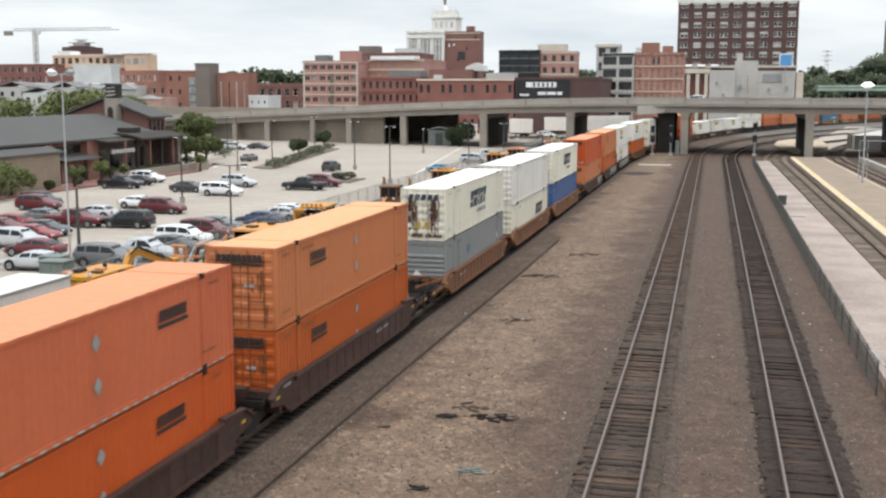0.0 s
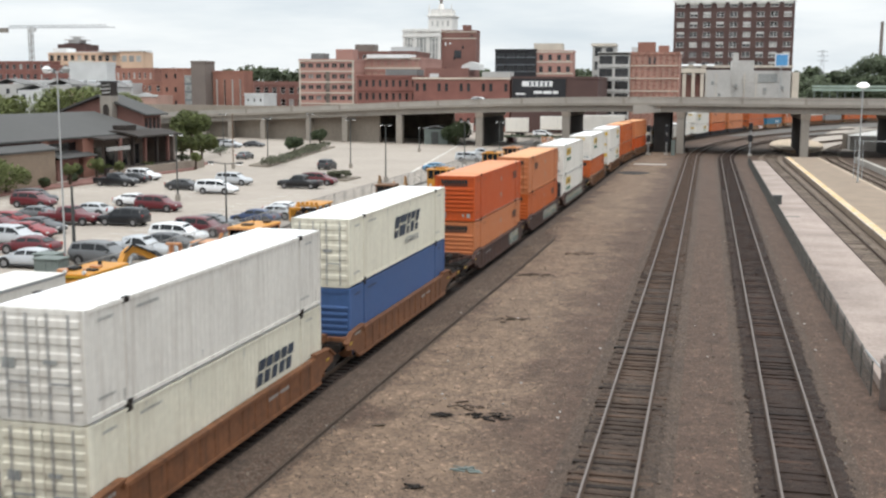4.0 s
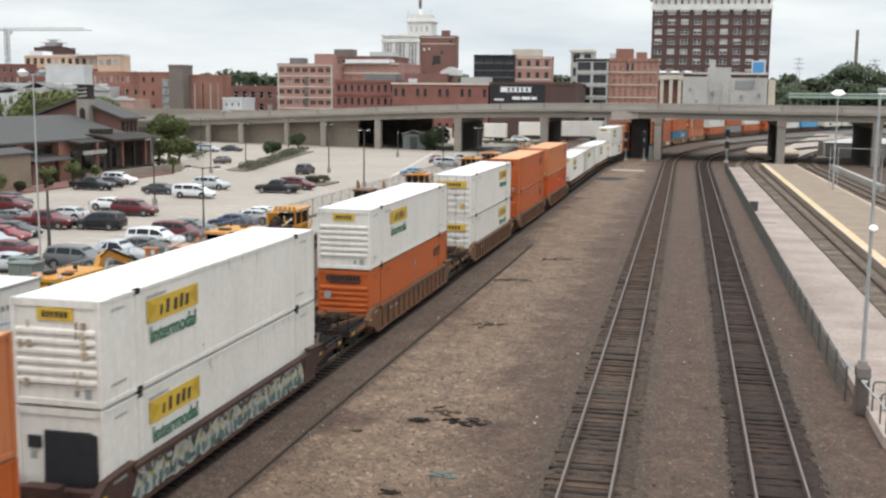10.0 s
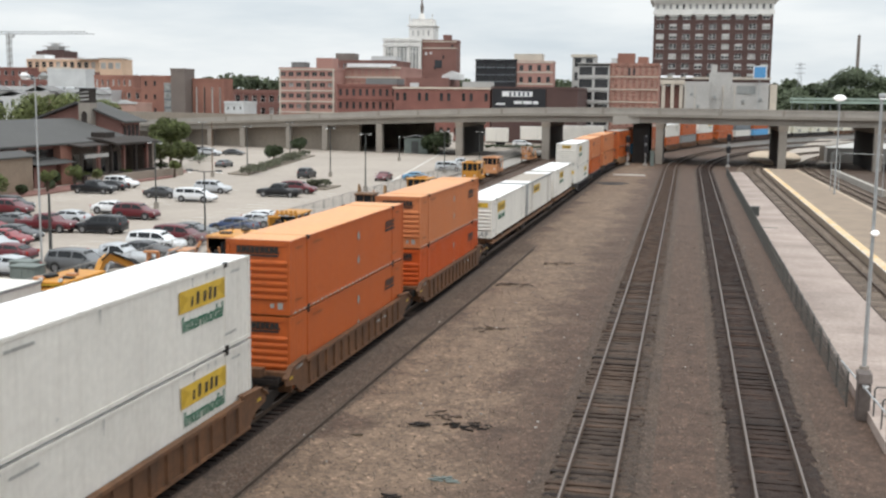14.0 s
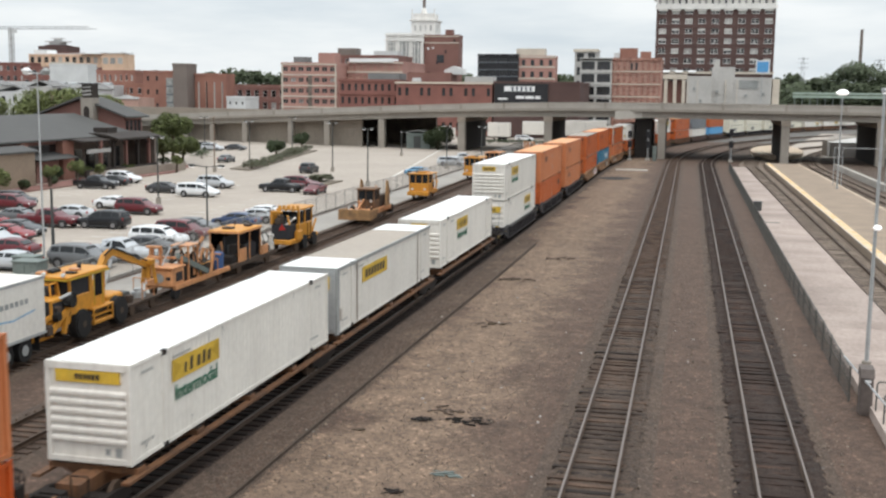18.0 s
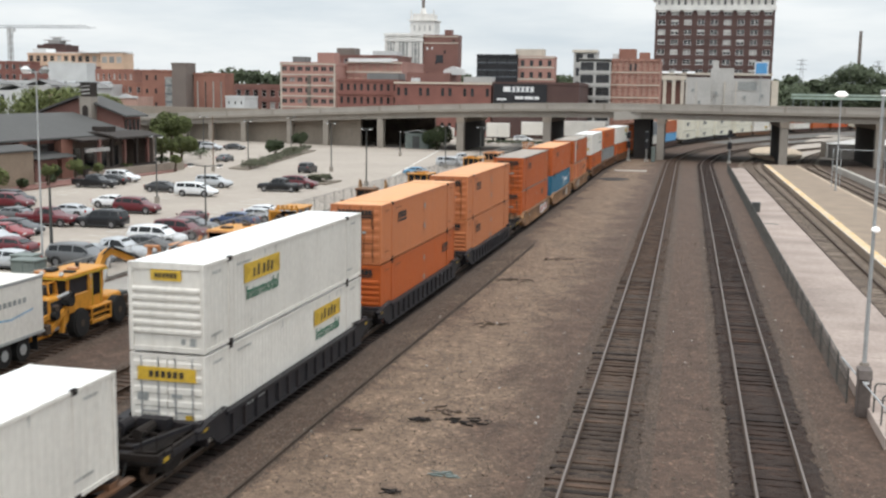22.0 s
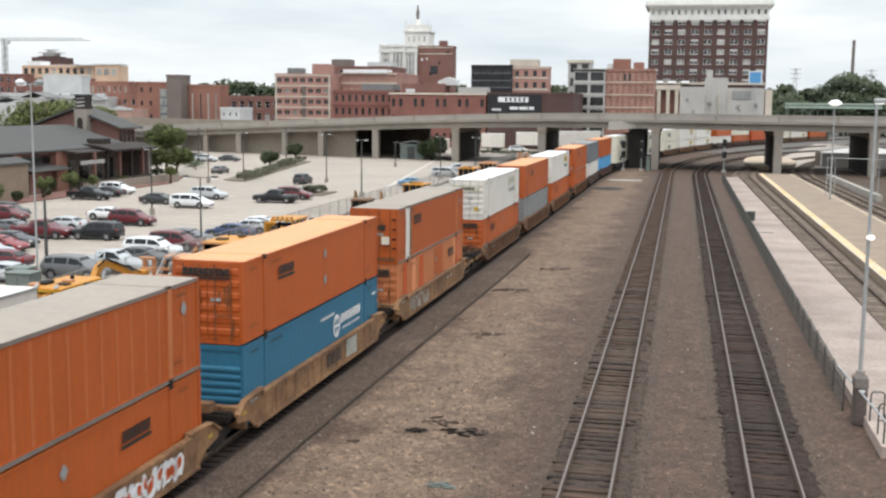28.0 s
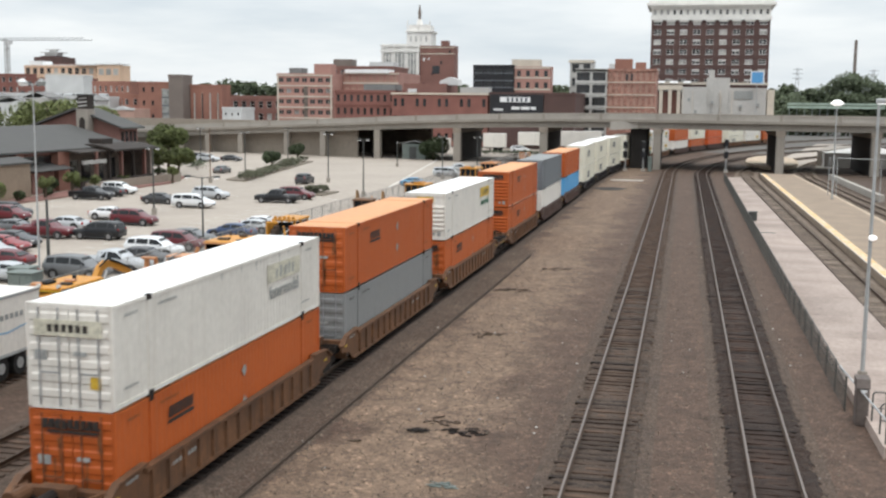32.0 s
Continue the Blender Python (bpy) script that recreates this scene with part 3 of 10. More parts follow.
def solid(name, ms, m, label, category="", group="", kind="structure", m4=None, smooth=False):
    return tagged(part(name, ms, m, None, "", m4, smooth), label, category, group, kind)


def words(text, size, m, name, parent, m4, label=""):
    """Lettering as a mesh."""
    c = bpy.data.curves.new(name, "FONT")
    c.offset = size * 0.018
    c.body, c.size, c.extrude, c.align_x, c.align_y = text, size, 0.004, "CENTER", "CENTER"
    tmp = bpy.data.objects.new(name + "_curve", c)
    d = bpy.data.meshes.new_from_object(tmp)
    bpy.data.objects.remove(tmp)
    d.materials.clear()
    d.materials.append(m)
    return part(name, d, m, parent, label, m4)
# ---------------------------------------------------------------- tracks and ground
def train_path(s):
    """Plan of the train's track: nearly straight, then a wide bend to the right. Gives x, y, heading."""
    y0, r = 165.0, 600.0
    b, a = min(s, y0), max(s - y0, 0.0) / r
    x0 = -16.15 + 0.0129 * b - 3.1e-5 * max(b - 60.0, 0.0) ** 2
    hd = 0.0129 - 6.2e-5 * min(max(b - 60.0, 0.0), 105.0)
    return x0 + r * (math.cos(hd) - math.cos(hd + a)), b + r * (math.sin(hd + a) - math.sin(hd)), hd + a


def bend(x0, slope, y0, r):
    def f(s):
        b, a = min(s, y0), max(s - y0, 0.0) / r
        return x0 + slope * b + r * (1 - math.cos(a)), b + r * math.sin(a), math.atan(slope) + a
    return f


TRACKS = {
    "main_a": (bend(-2.47, 0.0, 196, 330), 12, 420),
    "main_b": (bend(3.23, 0.0, 190, 280), 12, 420),
    "train": (train_path, -60, 700),
    "side": (bend(-21.9, 0.004, 400, 900), 8, 235),
    "machine": (bend(-28.2, -0.004, 400, 900), 15, 235),
    "platform_c": (bend(12.15, -0.0085, 188, 210), 25, 330),
    "platform_d": (bend(25.75, -0.025, 190, 260), 60, 330),
}
# one sheet of ground out to the horizon
solid("ground", Mesh().add([(-3500, -800, -0.42), (3500, -800, -0.42), (3500, 4200, -0.42), (-3500, 4200, -0.42)], [(0, 1, 2, 3)]), M["city"],
      "grey city ground reaching to the horizon", "ground")
solid("yard_ground", Mesh().box(-37.5, -90, -0.60, 9, 300, -0.345), M["yard"], "brown gravel and dirt of the rail yard", "ground")
tie_mesh, tie_mesh_dark = [], []
for la, lb, w_, sk in ((1.27, 1.24, 0.115, 0.0), (1.30, 1.20, 0.105, 0.012), (1.22, 1.26, 0.122, -0.015), (1.32, 1.24, 0.11, 0.008), (1.18, 1.22, 0.10, -0.006), (1.27, 1.30, 0.12, 0.0)):
    for store, mm_ in ((tie_mesh, "tie"), (tie_mesh_dark, "tie_dark")):
        tq = [(-la, -w_ - sk), (lb, -w_ + sk), (lb + 0.01, w_ + sk * 1.6), (-la + 0.015, w_ - sk)]
        store.append(flip(Mesh().prism(tq, "z", -0.36, -0.175).data("tie", M[mm_])))
TIES = []          # (track, name, from, to): filled in at the end of the file
for tname, (fn, a, b) in TRACKS.items():
    n = int((b - a) / 4)
    pts = [fn(a + (b - a) * i / n) for i in range(n + 1)]
    tr = thing("railway_track", {"main_a": "railway track with worn steel rails on brown timber ties", "main_b": "railway track on dark oil-stained timber ties",
                                 "train": "railway track under the passing freight train"}.get(tname, "railway track with rusty rails in gravel"), "track", "tracks of the rail yard", "structure")
    bed = Mesh()
    v = []
    for x, y, hd in pts:
        for w, z in ((-2.1, -0.38), (-1.45, -0.29 if tname.startswith("main") else -0.235), (1.45, -0.29 if tname.startswith("main") else -0.235), (2.1, -0.38)):
            v.append((x + math.cos(hd) * w, y - math.sin(hd) * w, z))
    bed.add(v, [(i * 4 + k, i * 4 + k + 1, i * 4 + 5 + k, i * 4 + 4 + k) for i in range(n) for k in range(3)])
    part("ballast_bed", bed, M["ballast_tan" if tname.startswith("platform") else "ballast"], tr)
    core = Mesh()
    if tname in ("main_a", "main_b"):
        # stones heaped unevenly between the ties
        cell, half, ny = 0.15, 11, 800
        base = -0.240 if tname == "main_a" else -0.232
        v, f, keep = [], [], []
        for i in range(ny):
            x, y, hd = fn(14 + i * cell)
            for k in range(-half, half + 1):
                u = k * cell
                n1, n2 = noise.noise((u * 2.2, y * 2.2, 3.0 + a)), noise.noise((u * 7, y * 7, 9.0))
                # stones lie up against the outer ends of the ties and hide most of them
                heap = ((0.045 if tname == "main_b" else 0.040) if u > 0 or tname == "main_b" else 0.018) * (1.0 + 1.2 * n1) if abs(u) > 0.84 else 0.012 + 0.02 * noise.noise((0.3, y * 0.35, 5.0 + a))
                v.append((x + u, y, base + heap + 0.045 * n1 + 0.02 * n2 - 0.45 * max(0.0, abs(u) - 1.2)))
                keep.append(abs(u) < 1.50 + 0.13 * n2 + 0.07 * n1)
        w_ = 2 * half + 1
        for i in range(ny - 1):
            for k in range(2 * half):
                q = i * w_ + k
                if keep[q] and keep[q + 1]:
                    f.append((q, q + 1, q + w_ + 1, q + w_))
        core.add(v, f)
        pts = [fn(14 + ny * cell - 0.3 + (b - 14 - ny * cell) * i / n) for i in range(n + 1)]
    rr_ = random.Random(len(tname))
    v = []
    for x, y, hd in pts:
        for w in (-1.36 - rr_.uniform(0, 0.12), 1.36 + rr_.uniform(0, 0.12)):
            v.append((x + math.cos(hd) * w, y - math.sin(hd) * w, -0.229 if not tname.startswith("platform") else -0.188))
    core.add(v, [(i * 2, i * 2 + 1, i * 2 + 3, i * 2 + 2) for i in range(n)])
    # the train's track takes the darkest ballast, with the cars' shade in its colour
    part("stained_ballast", core, M["ballast_dark" if tname in ("main_b", "train") else "ballast_tan" if tname.startswith("platform") else "ballast_mid"], tr)
    for sgn in (-1, 1):
        c = 0.7525 * sgn
        pts = [fn(a + (b - a) * i / n) for i in range(n + 1)]
        rail = part("rail", Mesh().sweep(pts, c - 0.012, -0.15, c + 0.012, -0.035).sweep(pts, c - 0.07, -0.175, c + 0.07, -0.155), M["rail_side"], tr)
        part("rail_head", Mesh().sweep(pts, c - 0.036, -0.035, c + 0.036, 0.0), M["rail_top"] if tname in ("main_a", "main_b", "train") else M["rust"], rail,
             "worn bright steel running surface" if tname in ("main_a", "main_b", "train") else "")
    TIES.append((tr, tname, fn, a, b))
# an old rusty rail lying along the edge of the ballast
pts = [(-13.2 + 0.019 * y + 0.05 * math.sin(y * 0.11), y, 0.019) for y in range(14, 88, 4)]
solid("old_rail", Mesh().sweep(pts, -0.035, -0.24, 0.035, -0.20).sweep(pts, -0.07, -0.345, 0.07, -0.325).sweep(pts, -0.01, -0.325, 0.01, -0.24), M["rust"],
      "old rusty rail lying in the gravel", "rail", kind="structure")

# ---------------------------------------------------------------- parking lot and service road
solid("parking_lot", Mesh().box(-118, -40, -0.55, -35.3, 300, -0.30), M["lot"], "pale sun-bleached parking lot paving", "parking lot")
solid("service_road", Mesh().box(-34.6, -40, -0.5, -30.6, 262, -0.31), M["road"], "grey service road along the fence", "road")
kerb = Mesh().box(-35.3, -40, -0.45, -35.1, 235, -0.16)
solid("kerb", kerb, M["concrete_pale"], "pale concrete kerb edging the parking lot", "kerb")
paint_lines = Mesh()
for row_x in (-44.5, -57.5, -70.0):
    for k in range(24):
        y = 66 + k * 2.75
        if y < 185:
            paint_lines.box(row_x - 2.6, y - 0.05, -0.31, row_x + 2.6, y + 0.05, -0.296)
paint_lines.beam((-40.9, 150, -0.297), (-52, 232, -0.297), 0.25, 0.004)
solid("parking_lines", paint_lines, M["paint_white"], "faded white parking bay lines", "line", kind="structure")

# ---------------------------------------------------------------- platforms beside the tracks
def slab(name, xa, xb, y0, y1, za, zb, m, label, joint=6.0):
    """A long slab whose edges lean with the tracks: xa, xb are (x at y0, x at y1). Cast in bays with open joints."""
    th = thing(name, label, "platform", "", "structure")
    n = max(1, int((y1 - y0) / joint))
    for i in range(n):
        fa, fb = i / n, (i + 1) / n
        ya, yb = y0 + (y1 - y0) * fa + 0.012, y0 + (y1 - y0) * fb - 0.012
        def X(t, f):
            return t[0] + (t[1] - t[0]) * f
        pts = [(X(xa, fa), ya), (X(xb, fa), ya), (X(xb, fb), yb), (X(xa, fb), yb)]
        part("concrete_bay", Mesh().prism(pts, "z", za, zb), m, th)
    return th


slab("platform_1", (7.08, 7.35), (10.97, 9.45), 38.6, 188, -0.5, 0.06, M["platform"], "pale concrete platform bays beside the fence")
slab("platform_2", (13.95, 13.5), (20.6, 18.2), 70, 196, -0.5, 0.34, M["brickpave"], "tan paved station platform between two tracks", 8)
edge = Mesh()
edge.prism([(13.5, 70), (13.95, 70), (13.5, 196), (13.05, 196)], "z", -0.3, 0.335)
solid("platform_edge", edge, M["brickpave"], "tan concrete edge of the platform", "platform edge")
solid("warning_strip", Mesh().prism([(13.58, 70), (14.25, 70), (13.8, 196), (13.13, 196)], "z", 0.338, 0.352), M["paint_yellow"], "worn yellow warning strip along the platform", "platform edge")
solid("edge_line", Mesh().prism([(13.5, 70), (13.56, 70), (13.11, 196), (13.05, 196)], "z", 0.337, 0.348), M["paint_white"], "pale worn line along the platform edge", "platform edge")
edge2 = Mesh().prism([(20.6, 70), (21.05, 70), (18.6, 196), (18.2, 196)], "z", -0.3, 0.345)
solid("platform_edge", edge2, M["edge_sand"], "pale yellowish far edge of the platform", "platform edge")
rounded = [(18.6 + 5.4 * math.cos(a) + 1.5 * math.sin(a), 246 + 26 * math.sin(a)) for a in [i * math.pi / 12 for i in range(24)]]
solid("platform_3", Mesh().prism(rounded, "z", -0.5, 0.3), M["edge_sand"], "pale rounded end of a concrete platform", "platform")
solid("far_road", Mesh().prism([(20.5, 231), (29.0, 231), (60, 390), (44, 390), (23.5, 276)], "z", -0.5, -0.28), M["lot"], "pale concrete road beyond the viaduct", "road")
solid("right_ground", Mesh().box(9, 20, -0.6, 70, 300, -0.36), M["ballast"], "grey gravel beside the platforms", "ground")
# ---------------------------------------------------------------- road viaduct
def deck_z(x):
    """Top of the parapet along the viaduct: level over the tracks, sinking to the west."""
    if x > -5:
        return 10.17 - 0.001 * (x + 5)
    d = -5 - x
    return 10.17 - 0.00040 * d * d if d < 60 else 8.73 - 0.048 * (d - 60)


def deck_y(x):
    return 211.0 - 0.30 * x if x < 10 else 208.0 - 0.12 * (x - 10)


xs = [140 - i * 4 for i in range(72)]
viaduct = thing("viaduct", "long pale concrete road viaduct on wall piers", "viaduct", "", "structure")


def along(name, off0, off1, dz0, dz1, m, label=""):
    """A band along the viaduct between two offsets across it and two depths below the parapet's top."""
    v, f = [], []
    for x in xs:
        y, z = deck_y(x), deck_z(x)
        v += [(x, y + off0, z + dz0), (x, y + off1, z + dz0), (x, y + off1, z + dz1), (x, y + off0, z + dz1)]
    for i in range(len(xs) - 1):
        a, b = i * 4, i * 4 + 4
        f += [(a + k, a + (k + 1) % 4, b + (k + 1) % 4, b + k) for k in range(4)]
    e = len(v) - 4
    f += [(3, 2, 1, 0), (e, e + 1, e + 2, e + 3)]
    return part(name, Mesh().add(v, f), m, viaduct, label)


along("parapet", 0.0, 0.35, -1.05, 0.0, M["concrete_pale"])
along("parapet_cap", -0.08, 0.43, -0.16, 0.03, M["concrete_pale"])
along("deck_slab", -0.35, 28.3, -1.55, -1.05, M["concrete"])
along("edge_girder", 0.35, 1.0, -2.75, -1.55, M["concrete"])
along("edge_girder", 26.5, 27.2, -2.75, -1.55, M["concrete"])
for g in (5.0, 10.0, 15.0, 20.5):
    along("girder", g, g + 0.6, -2.6, -1.55, M["concrete"])
along("parapet", 27.6, 27.95, -1.05, 0.0, M["concrete"])
for px, wide in ((17.1, 1.45), (-5.0, 1.4), (-27.6, 1.6), (-46.5, 1.5), (-65.5, 1.4), (-79.4, 1.3), (-89.1, 1.3), (-102.0, 1.3), (-111.5, 1.3), (-119.5, 1.2), (33.2, 1.5)):
    y, z = deck_y(px), deck_z(px) - 2.75
    pier = part("pier", Mesh().rbox(px - wide / 2, y + 0.3, -0.6, px + wide / 2, y + 2.0, z, 0.08), M["concrete"], viaduct)
    if px > -60:
        # the wall's colour carries the shade under the deck
        part("pier_wall", Mesh().box(px - wide / 2 + 0.25, y + 2.0, -0.6, px + wide / 2 - 0.25, y + 26.5, z - 0.6), M["wall_dark"], pier, "pier wall coloured dark for the shade under the deck")
    if px > -60:
        part("pier_cap", Mesh().prism([(px - wide / 2 - 0.15, z), (px + wide / 2 + 0.15, z), (px + wide / 2 + 0.05, z - 1.0), (px - wide / 2 - 0.05, z - 1.0)], "y", y + 0.15, y + 27), M["abutment"], pier)
# joints of the parapet and drains
for x in (60, 38, 27, 17, 6, -5.1, -16, -27.6, -37, -46.5, -56, -65.5, -80.5, -93.5, -106.5):
    y, z = deck_y(x), deck_z(x)
    part("parapet_post", Mesh().box(x - 0.22, y - 0.1, z - 1.5, x + 0.22, y - 0.004, z + 0.06), M["concrete"], viaduct)
# earth-retaining wall behind the western piers
rw = Mesh()
for xa, xb in ((-71.3, -148.0),):
    ya, yb = deck_y(xa) + 3.4, deck_y(xb) + 3.4
    rw.prism([(xa, ya), (xb, yb), (xb, yb + 1), (xa, ya + 1)], "z", -0.6, 7.4)
solid("retaining_wall", rw, M["abutment"], "weathered brown concrete retaining wall under the viaduct", "wall")
# added wall that stands for the darkness under the deck
solid("storage_wall", Mesh().prism([(-80.0, 261), (-58.5, 254), (-58.5, 255), (-80.0, 262)], "z", -0.5, 6.6), M["under_wall"], "added brown wall filling the dark space under the viaduct", "wall")
# bent of a second bridge beside the train's track, coloured dark for the deck's shade, with its pale cap beam
bent = thing("bridge_bent", "dark bridge pier with a pale concrete cap beam", "bridge pier", "", "structure")
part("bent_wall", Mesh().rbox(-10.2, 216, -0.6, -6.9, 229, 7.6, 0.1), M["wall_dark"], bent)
part("cap_beam", Mesh().prism([(-14.0, 7.0), (-4.2, 7.7), (-4.2, 9.2), (-14.0, 8.6)], "y", 214.0, 215.8), M["concrete_pale"], bent)


# ---------------------------------------------------------------- buildings
def facade(parent, p, u, width, z0, z1, cols, rows, wmat, ww=0.55, wh=0.55, depth=0.25, panes=None, seed=1, blinds=0.2, sill=None, thick=0.5, pair=False, skip=(), join=False, fill=None, shade=0.0):
    """A wall with real window openings, from p along the unit plan direction u, its outside to the right of u. Windows are parts;
    on far facades they are joined (join). fill: what closes the openings; shade: share of windows with a blind half drawn."""
    r = random.Random(seed)
    n = Vector((u[1], -u[0], 0))
    U = Vector((u[0], u[1], 0))
    P = Vector((p[0], p[1], 0))
    cw, rh = width / cols, (z1 - z0) / rows
    ms = Mesh()
    def quad(a0, a1, b0, b1, d0=0.0):
        ms.add([P + U * a0 - n * d0 + Vector((0, 0, b0)), P + U * a1 - n * d0 + Vector((0, 0, b0)), P + U * a1 - n * d0 + Vector((0, 0, b1)), P + U * a0 - n * d0 + Vector((0, 0, b1))], [(0, 1, 2, 3)])
    wpx, wpz = cw * ww, rh * wh
    wdat = {}
    for i in range(cols):
        for j in range(rows):
            a0, a1 = i * cw, (i + 1) * cw
            b0, b1 = z0 + j * rh, z0 + (j + 1) * rh
            if (i, j) in skip:
                quad(a0, a1, b0, b1)
                continue
            c0, c1 = a0 + (cw - wpx) / 2, a1 - (cw - wpx) / 2
            e0 = b0 + (rh - wpz) * 0.55
            e1 = e0 + wpz
            quad(a0, c0, b0, b1); quad(c1, a1, b0, b1); quad(c0, c1, b0, e0); quad(c0, c1, e1, b1)
            A = [(c0, e0), (c1, e0), (c1, e1), (c0, e1)]
            o = [P + U * s + Vector((0, 0, z)) for s, z in A]
            k = [q - n * depth for q in o]
            ms.add(o + k, [(0, 1, 5, 4), (1, 2, 6, 5), (2, 3, 7, 6), (3, 0, 4, 7)])
    wd = ms.data("wall", wmat)
    wb_ = bmesh.new()
    wb_.from_mesh(wd)
    bmesh.ops.remove_doubles(wb_, verts=wb_.verts, dist=0.001)
    wb_.to_mesh(wd)
    wb_.free()
    wall = part("wall", wd, wmat, parent)
    # window: pane with a frame, shared by the whole facade
    rot = Matrix.Rotation(math.atan2(u[1], u[0]), 4, "Z")
    fr = Mesh()
    hw, hh, t = wpx / 2, wpz / 2, min(0.09, wpx * 0.1)
    rv = [(sx_ * (hw - i_), yy_, sz_ * (hh - i_)) for yy_ in (-0.05, 0.05) for i_ in (0.0, t) for sx_, sz_ in ((-1, -1), (1, -1), (1, 1), (-1, 1))]
    rf_ = []
    for q in range(4):
        q1 = (q + 1) % 4
        rf_ += [(q, q1, 4 + q1, 4 + q), (8 + q1, 8 + q, 12 + q, 12 + q1), (q1, q, 8 + q, 8 + q1), (4 + q, 4 + q1, 12 + q1, 12 + q)]
    fr.add(rv, rf_)
    fr.box(-hw + t, -0.04, -t / 2, hw - t, 0.04, t / 2)
    if pair:
        fr.box(-t, -0.055, -hh + t, t, 0.055, hh - t)
    fmesh = flip(fr.data("window_frame", panes or M["frame_white"]))
    plain_v, plain_f = list(fr.v), list(fr.f)
    fr.box(-hw + t, 0.0, hh * 0.25, hw - t, 0.04, hh - t)
    fmesh_shade = flip(fr.data("window_frame", panes or M["frame_white"]))
    gl = flip(Mesh().box(-hw, 0.05, -hh, hw, 0.09, hh).data("pane", fill or M["pane"]))
    bl = flip(Mesh().box(-hw, 0.05, -hh, hw, 0.09, hh).data("pane", M["blind"]))
    sl = flip(Mesh().box(-hw - 0.1, -depth - 0.08, -hh - 0.14, hw + 0.1, 0.0, -hh).data("window_sill", sill)) if sill else None
    all_frames, all_panes, all_blinds, all_sills = Mesh(), Mesh(), Mesh(), Mesh()
    def put(ms_, v_, f_, m4):
        ms_.add([m4 @ Vector(q) for q in v_], f_)
    for i in range(cols):
        for j in range(rows):
            if (i, j) in skip:
                continue
            c = P + U * ((i + 0.5) * cw) + Vector((0, 0, z0 + j * rh + (rh - wpz) * 0.55 + wpz / 2)) - n * (depth - 0.06)
            m4 = Matrix.Translation(c) @ rot
            half, blind = r.random() < shade, r.random() < blinds
            if join:
                put(all_frames, *((fr.v, fr.f) if half else (plain_v, plain_f)), m4)
                pq = Mesh().box(-hw, 0.05, -hh, hw, 0.09, hh)
                put(all_blinds if blind else all_panes, pq.v, pq.f, m4)
                if sill:
                    pq = Mesh().box(-hw - 0.1, -depth - 0.08, -hh - 0.14, hw + 0.1, 0.0, -hh)
                    put(all_sills, pq.v, pq.f, m4)
                continue
            # thing > wall > window holds the frame; its pane hangs at the same depth of the tree
            part("window", fmesh_shade if half else fmesh, None, wall, "", m4)
            part("pane", bl if blind else gl, None, wall, "", m4)
            if sl:
                part("window_sill", sl, None, wall, "", m4)
    for nm, ms_, mm_ in (("glazing_frame", all_frames, panes or M["frame_white"]), ("glazing", all_panes, fill or M["pane"]), ("blind", all_blinds, M["blind"]), ("stone_sill", all_sills, sill)):
        if ms_.v:
            part(nm, ms_, mm_, wall)["kind"] = "stuff"
    return wall


def block(name, label, x0, x1, y, depth, z1, wmat, cols, rows, side=(), z0=0.0, roof=None, category="building", parapet=0.5, side_cols=0, side_mat=None, west_cols=0, **k):
    """A building on a rectangle: windowed front to the south and, where seen, east and west sides; roof and parapet of their own."""
    depth = min(depth, 7) if x0 < -140 else depth
    k.setdefault("join", y >= 345 and name != "hotel")
    th = thing(name, label, category, "city buildings", "", Matrix.Translation((0, 0, 0)))
    facade(th, (x0, y), (1, 0), x1 - x0, z0, z1, cols, rows, wmat, **k)
    sm = side_mat or wmat
    ks = {a: b for a, b in k.items() if a != "skip"}
    if side_cols:
        facade(th, (x1, y), (0, 1), depth, z0, z1, side_cols, rows, sm, **ks)
    else:
        part("side_wall", Mesh().add([(x1, y, z0), (x1, y + depth, z0), (x1, y + depth, z1), (x1, y, z1)], [(0, 1, 2, 3)]), sm, th)
    part("side_wall", Mesh().add([(x0, y + depth, z0), (x0, y, z0), (x0, y, z1), (x0, y + depth, z1)], [(0, 1, 2, 3)]), sm, th)
    part("rear_wall", Mesh().add([(x1, y + depth, z0), (x0, y + depth, z0), (x0, y + depth, z1), (x1, y + depth, z1)], [(0, 1, 2, 3)]), sm, th)
    part("roof", Mesh().box(x0 + 0.3, y + 0.3, z1 - 0.4, x1 - 0.3, y + depth - 0.3, z1 - 0.15), roof or M["roof_tar"], th)
    pp = Mesh()
    for a in ((x0 - 0.1, y - 0.12, x1 + 0.1, y + 0.3), (x0 - 0.1, y + depth - 0.3, x1 + 0.1, y + depth + 0.1), (x0 - 0.12, y + 0.3, x0 + 0.3, y + depth - 0.3), (x1 - 0.3, y + 0.3, x1 + 0.12, y + depth - 0.3)):
        pp.box(a[0], a[1], z1 - 0.25, a[2], a[3], z1 + parapet)
    part("parapet", pp, wmat, th)
    if z0 > 0.2:
        part("base", Mesh().box(x0 + 0.2, y + 0.2, -0.42, x1 - 0.2, y + depth - 0.2, z0), wmat, th)
    return th


def bands(th, x0, x1, y, zs, m, h=0.5, proud=0.15, name="band"):
    for z in zs:
        part(name, Mesh().box(x0 - proud, y - proud, z - h / 2, x1 + proud, y + 0.1, z + h / 2), m, th)


def pilasters(th, xs_, y, z0, z1, m, w=0.7, proud=0.2):
    for x in xs_:
        part("pilaster", Mesh().box(x - w / 2, y - proud, z0, x + w / 2, y + 0.1, z1), m, th)


